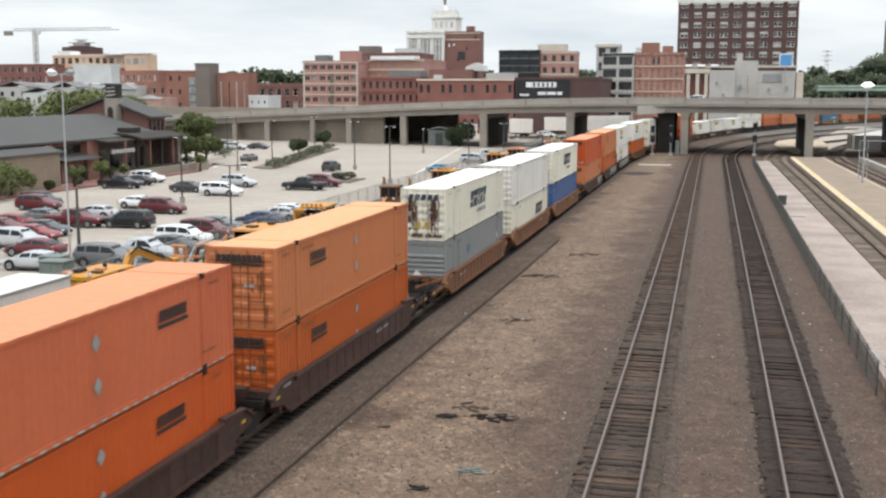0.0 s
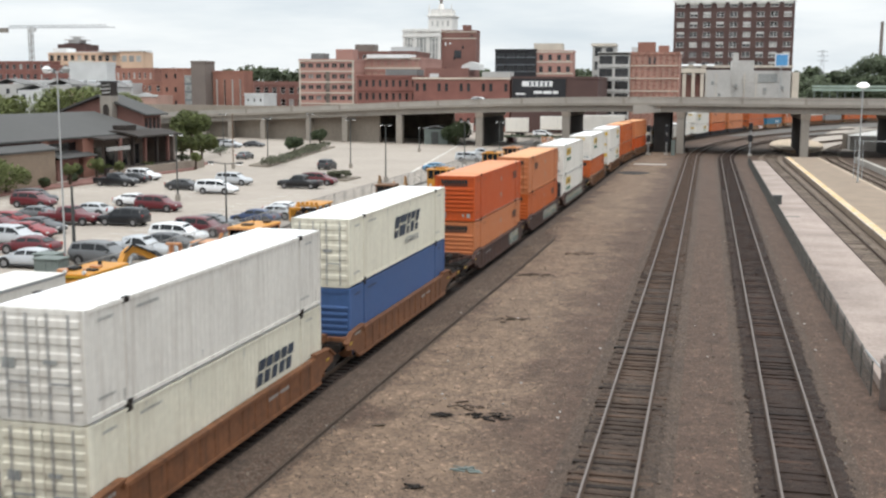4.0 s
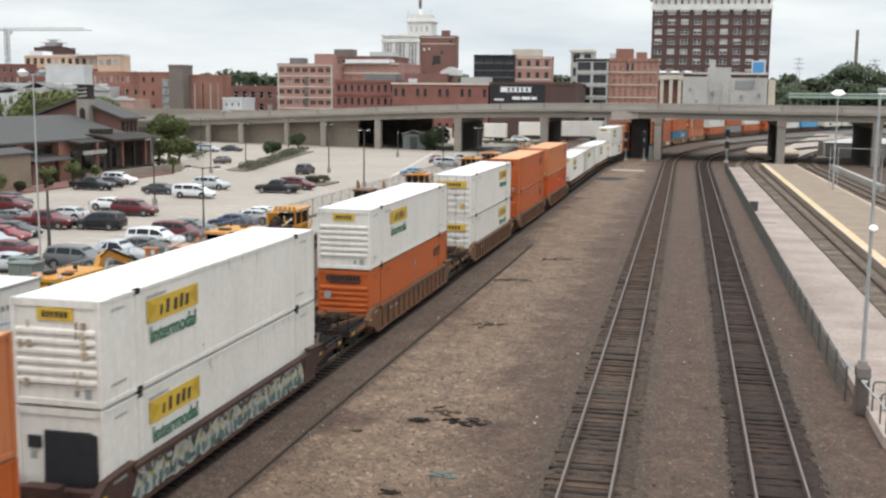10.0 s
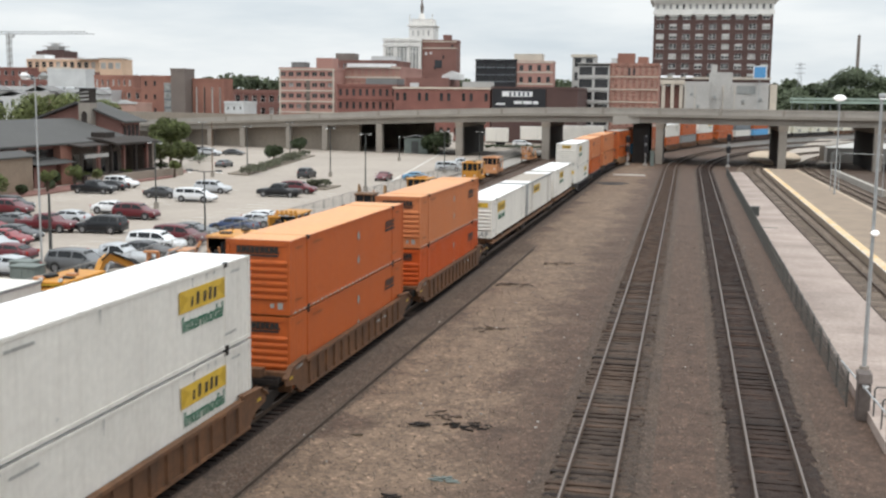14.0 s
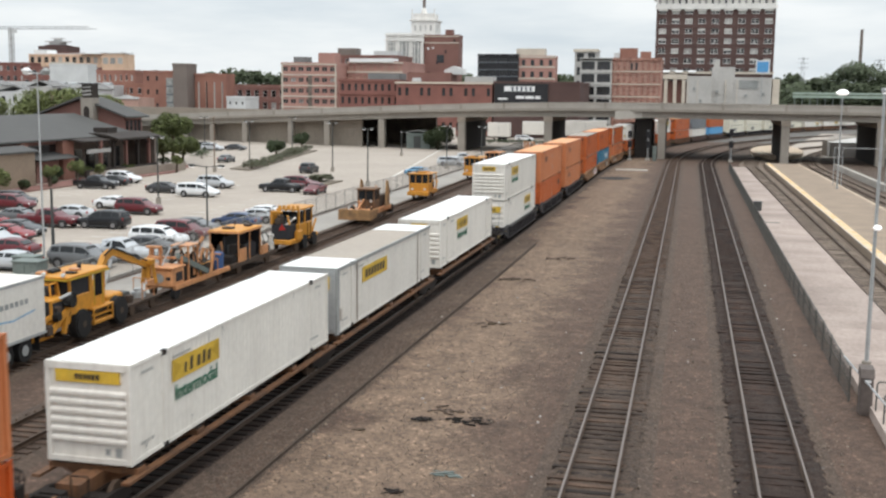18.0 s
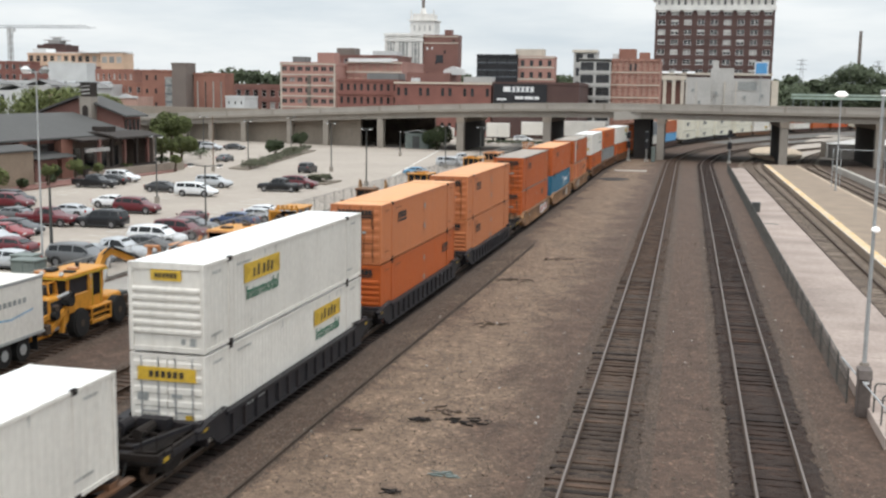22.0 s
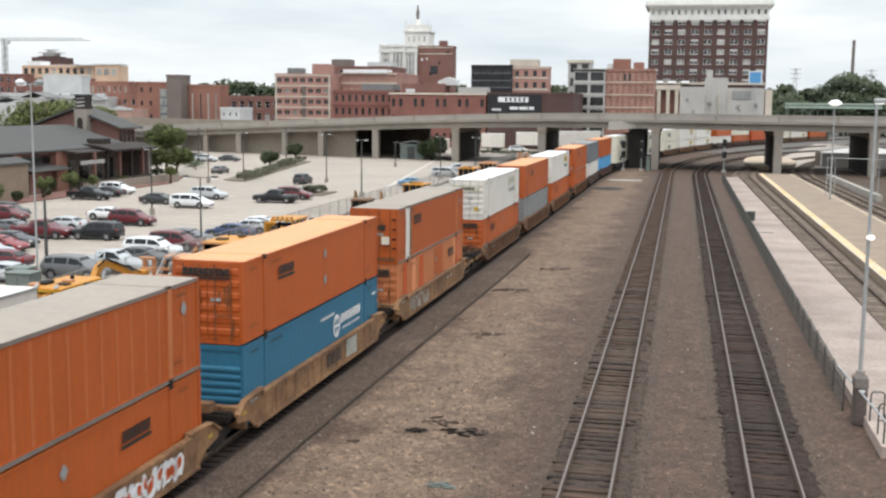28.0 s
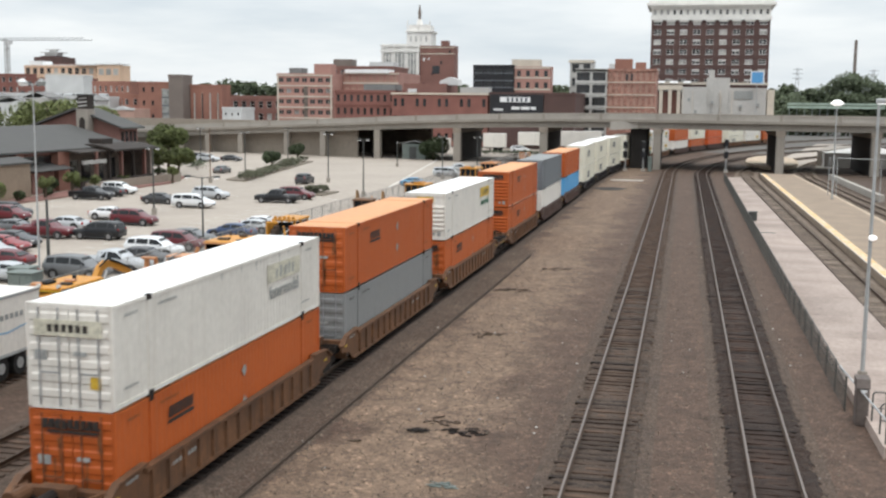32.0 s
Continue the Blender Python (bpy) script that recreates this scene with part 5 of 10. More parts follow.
# far chimney, pylons, trestle
solid("chimney_stack", Mesh().rod((84, 600, -0.42), (84, 600, 46.5), 1.05, 12, 0.75), M["taupe"], "tall dark factory chimney far away", "chimney", kind="")
for x, y, zt in ((65.5, 700, 36.0), (112.0, 720, 36)):
    py = thing("power_pylon", "distant steel lattice power pylon", "pylon")
    t_ = Mesh()
    for sx in (-1, 1):
        t_.beam((x + sx * 2.2, y, -0.42), (x + sx * 0.5, y, zt), 0.22, 0.22)
    for i in range(7):
        z = i * zt / 7
        a, b = 2.2 - 1.7 * i / 7, 2.2 - 1.7 * (i + 1) / 7
        t_.beam((x - a, y, z), (x + b, y, z + zt / 7), 0.12, 0.12).beam((x + a, y, z), (x - b, y, z + zt / 7), 0.12, 0.12)
    part("lattice", t_, M["steel"], py)
    for z in (0.82, 0.9, 0.97):
        part("cross_arm", Mesh().beam((x - 3, y, zt * z), (x + 3, y, zt * z), 0.3, 0.3), M["steel"], py)
tb = thing("steel_trestle", "pale green steel trestle bridge before dark trees", "bridge", "", "structure")
part("girder", Mesh().box(44, 505, 11.6, 84, 509, 12.7), M["trestle"], tb)
part("girder", Mesh().box(44, 505, 13.1, 84, 509, 14.0), M["trestle"], tb)
for i in range(7):
    part("post", Mesh().box(44.6 + i * 3.2, 506, -0.42, 44.95 + i * 3.2, 508, 13.1), M["cabinet"], tb)
# ---------------------------------------------------------------- the train
CL, CW, CH = 16.15, 2.59, 2.89          # a 53-foot box
MOVING = []                             # (thing, place of its near end along the train)


def corrugated(x, sgn, y0, y1, z0, z1, pitch=0.29, deep=0.032):
    """A ribbed wall in the plane x, ribs upright, facing sgn."""
    n = int((y1 - y0) / pitch)
    p = (y1 - y0) / n
    v, f = [], []
    for i in range(n):
        for o, d in ((0.0, 0), (0.30, 0), (0.42, 1), (0.88, 1)):
            y = y0 + (i + o) * p
            xx = x - sgn * d * deep
            v += [(xx, y, z0), (xx, y, z1)]
    v += [(x, y1, z0), (x, y1, z1)]
    for i in range(len(v) // 2 - 1):
        a = i * 2
        f.append((a, a + 2, a + 3, a + 1) if sgn > 0 else (a, a + 1, a + 3, a + 2))
    return Mesh().add(v, f)


def bars(ms, x, y, z, w, h, n, slant=0.0, gap=0.28):
    """n plain strokes in place of a brand's letters, on the east side."""
    st = w / n
    for i in range(n):
        a, b = y + i * st, y + (i + 1 - gap) * st
        ms.add([(x, a, z), (x, b, z), (x, b + slant, z + h), (x, a + slant, z + h)], [(0, 1, 2, 3)])
    return ms


PROTO = {}


def container(col, roof, near, mark, mpos, length=CL, group="containers on the train", far=False, deep=0.012):
    """A shipping box, origin under its middle, near end to -y. Built once for each look, then copied."""
    key = (col, roof, near, mark, mpos, length, far, deep)
    if key in PROTO:
        return copy_thing(PROTO[key], Matrix.Identity(4))
    h, w, t = length / 2, CW / 2, CH
    said = {"orange": "orange", "orange_light": "pale orange", "orange_red": "bright red-orange", "coral": "faded coral-red", "white": "white", "ivory": "ivory white",
            "old_white": "weathered white", "grey": "grey", "slate": "dark grey", "blue": "dark blue", "teal": "teal blue", "sky_blue": "sky blue"}[col]
    what = {"bars": "with black logo marks", "jb": "with yellow sign panels", "swift": "with large navy logo strokes", "": "with plain ribbed sides", "small": "with faded marks", "teal": "with white logo strokes", "trailer": "with grey corner trim", "jbf": "with faded grey lettering", "stripe": "with a white upright panel"}[mark]
    th = thing("shipping_container", f"{said} steel shipping container {what}", "container", group)
    m, rm = M[col], M[roof]
    for sgn in (1, -1):
        sw = corrugated(sgn * (w - 0.02), sgn, -h + 0.12, h - 0.12, 0.16, t - 0.10, 0.29, deep)
        for y in ((-6.1, 6.1) if length > 13 else ()):
            sw.box(min(sgn * (w - 0.04), sgn * (w + 0.006)), y - 0.1, 0.16, max(sgn * (w - 0.04), sgn * (w + 0.006)), y + 0.1, t - 0.14)
        part("side_wall", sw, m, th)
        part("top_rail", Mesh().box(sgn * w - 0.07 if sgn > 0 else -w, -h + 0.1, t - 0.11, w if sgn > 0 else -w + 0.07, h - 0.1, t - 0.02), m, th)
        part("bottom_rail", Mesh().box(sgn * w - 0.09 if sgn > 0 else -w, -h + 0.1, 0.05, w if sgn > 0 else -w + 0.09, h - 0.1, 0.165), m, th)
    # roof with faint cross ribs
    rf = Mesh()
    n = 26
    v = []
    for i in range(n * 2 + 1):
        y = -h + 0.1 + (2 * h - 0.2) * i / (n * 2)
        z = t - 0.012 * (i % 2)
        v += [(-w + 0.04, y, z), (w - 0.04, y, z)]
    rf.add(v, [(i * 2, i * 2 + 1, i * 2 + 3, i * 2 + 2) for i in range(n * 2)])
    if length > 13:
        for y in (-6.1, 6.1):
            rf.box(-w + 0.03, y - 0.07, t - 0.03, w - 0.03, y + 0.07, t + 0.012)
    # most roof paints carry the brighter light on top in their colour
    part("roof", rf, rm, th, "roof in another tone than the sides" if roof != col else "")
    if (col.startswith("orange") or col == "coral") and roof != "roof_pale" and near != "door":
        part("reflective_tape", bars(Mesh(), w + 0.004, -h + 0.4, 0.05, 2 * h - 0.8, 0.06, 30, 0.0, 0.5), M["blind"], th, "dashed white reflective tape")
    posts = Mesh()
    for sx in (1, -1):
        for sy in (1, -1):
            posts.box(sx * w - (0.14 if sx > 0 else 0), sy * h - (0.16 if sy > 0 else 0), 0.0 if far else 0.045, sx * w + (0 if sx > 0 else 0.14), sy * h + (0 if sy > 0 else 0.16), t)
            part("corner_post", posts, m, th)
            posts = Mesh()
    # castings for stacking stand at the forty-foot places too
    for sx in (1, -1):
        for y in (() if far else (-6.1, 6.1)):
            part("stacking_casting", Mesh().box(sx * w - 0.09, y - 0.13, t - 0.14, sx * w + 0.012 * sx + (0.09 if sx < 0 else 0), y + 0.13, t + 0.015), M["understeel"], th)
            part("bottom_casting", Mesh().box(sx * w - 0.09, y - 0.14, 0.0, sx * w + 0.014 * sx + (0.09 if sx < 0 else 0), y + 0.14, 0.17), M["understeel"], th)
    # ends
    for sy, style in ((-1, near), (1, "rib")):
        ye = sy * h
        if style in ("rib", "dark"):
            # a plain panel above and below a field of pressed ribs, set back behind the corner posts
            k, zr0, zr1 = 6, 0.60, 2.20
            prof = [(ye - sy * 0.12, 0.06), (ye - sy * 0.045, 0.06)]
            for i in range(0 if style == "dark" else k):
                za = zr0 + (zr1 - zr0) * i / k
                zb = za + (zr1 - zr0) / k
                prof += [(ye - sy * 0.045, za), (ye + sy * 0.035, za + 0.05), (ye + sy * 0.035, zb - 0.13), (ye - sy * 0.045, zb - 0.07)]
            prof += [(ye - sy * 0.045, t - 0.03), (ye - sy * 0.12, t - 0.03)]
            part("end_wall", Mesh().prism(prof, "x", -w + 0.13, w - 0.13), m, th)
            if not far and sy < 0:
                part("bottom_beam", Mesh().box(-w + 0.13, ye - 0.004, 0.05, w - 0.13, ye + 0.1, 0.20), m, th)
                dc = Mesh()
                if mark == "bars":
                    for cx, cz in ((-0.78, 1.70), (-0.72, 0.40)):
                        dc.prism([(cx + 0.2 * math.cos(q * math.pi / 4), cz + 0.2 * math.sin(q * math.pi / 4)) for q in range(8)], "y", ye - 0.045, ye - 0.036)
                dc.box(0.78, ye + 0.03, 0.26, 0.98, ye + 0.055, 0.52).box(0.48, ye + 0.03, 0.30, 0.62, ye + 0.05, 0.48)
                part("end_decal", dc, M["decal_grey"], th, "grey stickers")
            if style == "dark" or (sy < 0 and near == "dark"):
                part("open_hatch", Mesh().prism([(-0.25, 0.55), (1.1, 0.55), (1.1, 2.2), (0.9, 2.28), (-0.4, 2.28), (-0.45, 0.75)], "y", ye - 0.06, ye + 0.03), M["black_wall"], th, "black open end hatch")
                part("end_vent", Mesh().rbox(-0.95, ye - 0.01, 1.75, -0.55, ye + 0.06, 2.1, 0.015), M["black_wall"], th, "dark vent")
                part("end_decal", Mesh().box(-0.9, ye + 0.03, 1.45, -0.7, ye + 0.055, 1.66), M["decal_grey"], th)
            part("header", Mesh().box(-w + 0.1, min(ye, ye - sy * 0.1), t - 0.2, w - 0.1, max(ye, ye - sy * 0.1), t - 0.01), m, th)
        else:
            dm = M["ivory"] if style == "rust" else m
            for sx in (-1, 1):
                xa, xb = (-w + 0.13, -0.015) if sx < 0 else (0.015, w - 0.13)
                prof = [(ye - sy * 0.07, 0.15), (ye, 0.15)]
                for i in range(0 if mark == "stripe" and sy < 0 else 6):
                    za = 0.3 + i * 0.42
                    prof += [(ye, za), (ye + sy * 0.03, za + 0.05), (ye + sy * 0.03, za + 0.21), (ye, za + 0.26)]
                d = Mesh().prism(prof + [(ye, t - 0.16), (ye - sy * 0.07, t - 0.16)], "x", xa, xb)
                door = part("door", d, dm, th, "rusty door" if style == "rust" else "")
                for xr in (() if far else (xa + 0.28, xb - 0.28)):
                    part("lock_rod", Mesh().rod((xr, ye + sy * 0.06, 0.1), (xr, ye + sy * 0.06, t - 0.1), 0.024, 6), M["rod_rust"] if col.startswith("orange") or col == "coral" else M["steel"], door)
                if far:
                    continue
                part("handle", Mesh().box(xa + 0.3, min(ye + sy * 0.05, ye + sy * 0.09), 1.0, xb - 0.3, max(ye + sy * 0.05, ye + sy * 0.09), 1.04), M["rod_rust"] if col.startswith("orange") or col == "coral" else M["steel"], door)
                part("door_plate", Mesh().box(xa + 0.12, min(ye + sy * 0.035, ye + sy * 0.045), 1.35 if sx < 0 else 1.5, xa + 0.5, max(ye + sy * 0.035, ye + sy * 0.045), 1.62), M["decal_grey"], door)
                if sx > 0 and mark in ("jb", "jbf"):
                    part("door_plate", Mesh().box(xb - 0.55, min(ye + sy * 0.035, ye + sy * 0.05), 0.62, xb - 0.25, max(ye + sy * 0.035, ye + sy * 0.05), 0.95), M["logo_yellow"], door)
            if (col.startswith("orange") or col == "coral") and not far:
                rs = random.Random(int(mpos * 10) + len(roof))
                st_ = Mesh()
                for i in range(15):
                    xx, zt, ww_ = rs.choice((-0.8, -0.4, 0.4, 0.8)) + rs.gauss(0, 0.09), rs.uniform(0.7, 2.4), rs.uniform(0.02, 0.06)
                    zb = max(0.3, zt - rs.uniform(0.2, 0.8))
                    st_.add([(xx - ww_, ye + sy * 0.036, zt), (xx + ww_, ye + sy * 0.036, zt), (xx + ww_ * 0.5, ye + sy * 0.036, zb), (xx - ww_ * 0.5, ye + sy * 0.036, zb)], [(0, 1, 2, 3)])
                part("rust_run", st_, M["stencil_brown"], th, "dark rust runs down the doors")
            if style == "rust":
                rs = random.Random(3)
                for k_ in range(2):
                    st_ = Mesh()
                    for i in range(30):
                        xx = (-0.72, 0.62)[k_] + rs.gauss(0, 0.17)
                        zt = rs.uniform(1.5, 2.35)
                        zb = max(0.3, zt - rs.uniform(0.4, 1.7))
                        ww_ = rs.uniform(0.015, 0.055)
                        st_.add([(xx - ww_, ye - 0.036, zt), (xx + ww_, ye - 0.036, zt), (xx + ww_ * 0.6, ye - 0.036, zb), (xx - ww_ * 0.6, ye - 0.036, zb)], [(0, 1, 2, 3)])
                    for i in range(10):
                        xx, ww_ = rs.uniform(-1.1, 1.1), rs.uniform(0.05, 0.2)
                        st_.add([(xx - ww_, ye - 0.034, 0.2), (xx + ww_, ye - 0.034, 0.2), (xx, ye - 0.034, rs.uniform(0.3, 0.55))], [(0, 1, 2)])
                    part("rust_run", st_, M["rust_brown"], th, "dark rust runs down the door")
                el = Mesh()
                for i in range(5):
                    xx = -0.85 + i * 0.36
                    el.add([(xx, ye - 0.05, 2.24), (xx + 0.26, ye - 0.05, 2.24), (xx + 0.34, ye - 0.05, 2.58), (xx + 0.08, ye - 0.05, 2.58)], [(0, 1, 2, 3)])
                part("end_logo", el, M["logo_navy"], th)
                part("door_sticker", Mesh().box(0.72, ye - 0.05, 0.78, 0.95, ye - 0.035, 1.05).box(-1.0, ye - 0.05, 0.72, -0.7, ye - 0.035, 0.95), M["sign_white"], th)
                part("door_sticker", Mesh().box(0.1, ye - 0.05, 0.7, 0.4, ye - 0.035, 1.05).box(-0.45, ye - 0.05, 0.7, -0.12, ye - 0.035, 1.05), M["shade_yellow"], th)
            part("header", Mesh().box(-w + 0.1, min(ye, ye - sy * 0.12), t - 0.15, w - 0.1, max(ye, ye - sy * 0.12), t - 0.01), dm, th)
            part("door_sill", Mesh().box(-w + 0.1, min(ye, ye - sy * 0.12), 0.0, w - 0.1, max(ye, ye - sy * 0.12), 0.14), dm, th)
    ye = -h - 0.055
    xs_ = w + 0.012
    if mark in ("jb", "jbf"):
        ym = M["logo_yellow"] if mark == "jb" else M["logo_faded"]
        if near == "dark":
            pass
        elif near == "door":
            part("end_panel", Mesh().box(-1.0, ye - 0.03, t - 0.86, 1.0, ye + 0.0, t - 0.42), ym, th)
            e = Mesh()
            for i in range(6):
                e.box(-0.6 + i * 0.21, ye - 0.038, t - 0.75, -0.46 + i * 0.21, ye - 0.03, t - 0.54)
            part("end_lettering", e, M["logo_black"], th)
        else:
            ew = 0.98 if mpos == -4.05 else 0.52
            part("end_panel", Mesh().box(-ew, ye + 0.055, t - 0.56, ew, ye + 0.115, t - 0.22), ym, th)
        e = Mesh()
        for i in range(6):
            e.box(-0.37 + i * 0.13, ye + 0.045, t - 0.47, -0.28 + i * 0.13, ye + 0.06, t - 0.31)
        if near == "rib":
            part("end_lettering", e, M["logo_black"], th)
        part("sign_panel", Mesh().box(xs_ - 0.012, mpos - 1.6, 1.80, xs_, mpos + 1.6, 2.46), ym, th)
        for s_ in (-1, 1):
            q_ = [(xs_ + 0.003, mpos + s_ * 1.58, 1.82), (xs_ + 0.003, mpos + s_ * 1.58, 2.44), (xs_ + 0.003, mpos + s_ * 1.0, 2.2)]
            if mark == "jb":
                part("logo_corner", Mesh().add(q_ if s_ > 0 else q_[::-1], [(0, 2, 1)]), M["shade_yellow"], th)
        lg = Mesh()
        for o_, w_, z_ in ((-0.86, 0.20, 0.30), (-0.50, 0.26, 0.40), (-0.02, 0.28, 0.34), (0.36, 0.26, 0.40), (0.72, 0.26, 0.34)):
            y_ = mpos + o_
            lg.add([(xs_ + 0.004, y_, 1.92), (xs_ + 0.004, y_ + w_ * 0.8, 1.92), (xs_ + 0.004, y_ + w_, 1.92 + z_), (xs_ + 0.004, y_ + w_ * 0.2, 1.92 + z_)], [(0, 1, 2, 3)])
        part("logo", lg, M["logo_black"] if mark == "jb" else M["decal_grey"], th)
        words("Intermodal", 0.66, M["logo_green"] if mark == "jb" else M["decal_grey"], "lettering", th, Matrix.Translation((xs_ + 0.004, mpos, 1.42)) @ Euler((radians(90), 0, radians(90))).to_matrix().to_4x4(), "green lettering" if mark == "jb" else "faded grey lettering")
    elif mark == "trailer":
        part("sign_panel", Mesh().box(xs_ - 0.012, mpos - 2.0, 1.72, xs_, mpos + 2.0, 2.42), M["logo_yellow"], th)
        part("logo", bars(Mesh(), xs_ + 0.004, mpos - 1.6, 1.88, 3.2, 0.38, 7, 0.04), M["logo_black"], th)
        part("front_roof", Mesh().box(-w + 0.05, -h, t + 0.002, w - 0.05, -5.3, t + 0.014), M["roof_white"], th, "clean white front of the roof")
        part("rear_roof", Mesh().box(-w + 0.05, 5.3, t + 0.002, w - 0.05, h - 0.05, t + 0.014), M["roof_white"], th, "clean white rear of the roof")
        part("side_seam", Mesh().box(w - 0.01, -5.42, 0.05, w + 0.02, -5.30, t).box(w - 0.01, 5.3, 0.05, w + 0.02, 5.42, t).box(w - 0.01, -h + 0.25, 0.55, w + 0.006, -h + 0.5, 1.1), M["roof_tan"], th, "grimy upright posts")
        part("nose_plate", Mesh().box(-w + 0.1, ye - 0.03, 0.1, w - 0.1, ye + 0.02, t - 0.1), M["galv"], th)
        part("nose_sign", Mesh().box(-0.1, ye - 0.05, t - 0.9, 0.95, ye - 0.03, t - 0.35), M["logo_yellow"], th)
        for sx in (-1, 1):
            part("corner_trim", Mesh().box(sx * (w - 0.07) - 0.09, -h - 0.07, 0.0, sx * (w - 0.07) + 0.09, -h + 0.2, t + 0.01), M["decal_grey"], th)
        part("roof_rail", Mesh().box(w - 0.05, -h, t - 0.14, w + 0.02, h, t + 0.015).box(-w, -h - 0.06, t - 0.14, w, -h + 0.03, t + 0.012), M["decal_grey"], th)
    elif mark in ("bars", "stripe"):
        if mark == "stripe":
            part("upright_panel", Mesh().box(xs_ - 0.02, -6.5, 0.1, xs_, -5.75, t - 0.08), M["old_white"], th, "white replacement panel")
            part("upright_seam", Mesh().box(xs_ - 0.02, -5.72, 0.1, xs_ - 0.006, -5.25, t - 0.08), M["well_tan"], th, "tan upright seam")
            part("door_sticker", Mesh().box(0.42, -h - 0.04, 1.02, 0.84, -h - 0.03, 1.45).box(-0.7, -h - 0.04, 0.5, -0.5, -h - 0.03, 0.8), M["ivory"], th, "pale square stickers")
            part("door_grime", Mesh().box(-w + 0.14, -h - 0.012, 0.16, -0.02, -h - 0.004, 0.42).box(0.02, -h - 0.012, 0.16, w - 0.14, -h - 0.004, 0.36), M["stencil_brown"], th, "dark grime along the foot of the doors")
            part("door_hinge", Mesh().box(w - 0.3, -h - 0.05, 2.28, w - 0.1, -h, 2.38).box(w - 0.3, -h - 0.05, 1.78, w - 0.1, -h, 1.86).box(w - 0.3, -h - 0.05, 1.28, w - 0.1, -h, 1.36).box(w - 0.3, -h - 0.05, 0.8, w - 0.1, -h, 0.88), M["understeel"], th)
        yl = ye + (0.05 if near == "rib" else -0.02)
        e = Mesh().box(-0.72, yl, t - 0.62, 0.80, yl + 0.06, t - 0.55)
        for i in range(9):
            e.box(-0.86 + i * 0.19, yl, t - 0.50, -0.715 + i * 0.19, yl + 0.06, t - 0.24)
            e.box(-0.80 + i * 0.19, yl, t - (0.40 if i % 2 else 0.50), -0.66 + i * 0.19, yl + 0.06, t - (0.34 if i % 2 else 0.44))
        if mark == "stripe":
            e = Mesh().box(-0.25, -h - 0.045, 1.75, 0.62, -h - 0.03, 2.05)
        part("end_logo", e, M["logo_black"], th)
        lg = Mesh()
        bars(lg, xs_, mpos - 0.8, 1.95, 1.6, 0.34, 9, 0.05, 0.26)
        bars(lg, xs_, mpos - 0.85, 1.78, 1.7, 0.11, 1, 0.0, 0.0)
        part("logo", lg, M["logo_black"], th)
        dm_ = Mesh()
        for yy, zz in ((0.4, 2.1), (0.4, 1.0)) if roof != "roof_pale" else ((7.0, 2.1),):
            dm_.add([(xs_, yy - 0.19, zz), (xs_, yy, zz - 0.24), (xs_, yy + 0.19, zz), (xs_, yy, zz + 0.24)], [(0, 1, 2, 3)])
        part("hazard_lozenge", dm_, M["decal_grey"], th)
    elif mark == "swift":
        lg = Mesh()
        y = mpos - 2.7
        for i, (o, w_) in enumerate(((0.0, 0.62), (0.85, 0.98), (2.1, 0.34), (2.75, 0.55), (3.6, 0.5))):
            # plain slanted blocks in place of the brand's letters
            cut = 0.5 if i % 2 == 0 else 0.72
            cut *= 0.78
            for b0, b1, e in ((0.0, cut - 0.05, 0.0), (cut + 0.05, 0.98, 0.2)):
                k = y + o
                lg.add([(xs_, k + b0 * 0.3, 1.25 + b0), (xs_, k + w_ + b0 * 0.3, 1.25 + b0), (xs_, k + w_ + e + b1 * 0.3, 1.25 + b1), (xs_, k + b1 * 0.3, 1.25 + b1)], [(0, 1, 2, 3)])
        part("logo", lg, M["logo_navy"], th)
        words("INTERMODAL", 0.40, M["decal_grey"], "lettering", th, Matrix.Translation((xs_, mpos + 0.4, 0.9)) @ Euler((radians(90), 0, radians(90))).to_matrix().to_4x4(), "thin grey lettering")
    elif mark == "teal":
        lg = bars(Mesh(), xs_, mpos - 1.1, 1.66, 2.9, 0.40, 10, 0.05, 0.3)
        bars(lg, xs_, mpos - 0.8, 1.36, 2.5, 0.12, 12, 0.02, 0.5)
        bars(lg, xs_, mpos - 3.6, 2.2, 1.7, 0.12, 10, 0.0, 0.3)
        bars(lg, xs_, mpos + 3.6, 2.1, 0.7, 0.14, 6, 0.0, 0.3)
        part("logo", lg, M["sign_white"], th)
        rim = Mesh()
        for i in range(16):
            a0, a1 = i * math.pi / 8, (i + 1) * math.pi / 8
            rim.add([(xs_, mpos - 1.62 + r * math.cos(a), 1.66 + r * 1.15 * math.sin(a)) for r, a in ((0.44, a0), (0.44, a1), (0.31, a1), (0.31, a0))], [(0, 1, 2, 3)])
            if i % 4 == 0:
                rim.add([(xs_, mpos - 1.62 + r * math.cos(a), 1.66 + r * 1.15 * math.sin(a)) for r, a in ((0.33, a0 - 0.2), (0.33, a0 + 0.2), (0.03, a0 + 1.2), (0.03, a0 - 1.2))], [(0, 1, 2, 3)])
        part("emblem", rim, M["sign_white"], th, "round white spoked emblem")
    elif mark == "small":
        part("logo", bars(Mesh(), xs_, mpos - 1.7, 1.2, 3.2, 0.42, 5, 0.14, 0.3).add(*(lambda q: (q.v, q.f))(bars(Mesh(), xs_, mpos - 1.5, 1.70, 3.2, 0.36, 5, 0.12, 0.22))), M["logo_navy"], th)
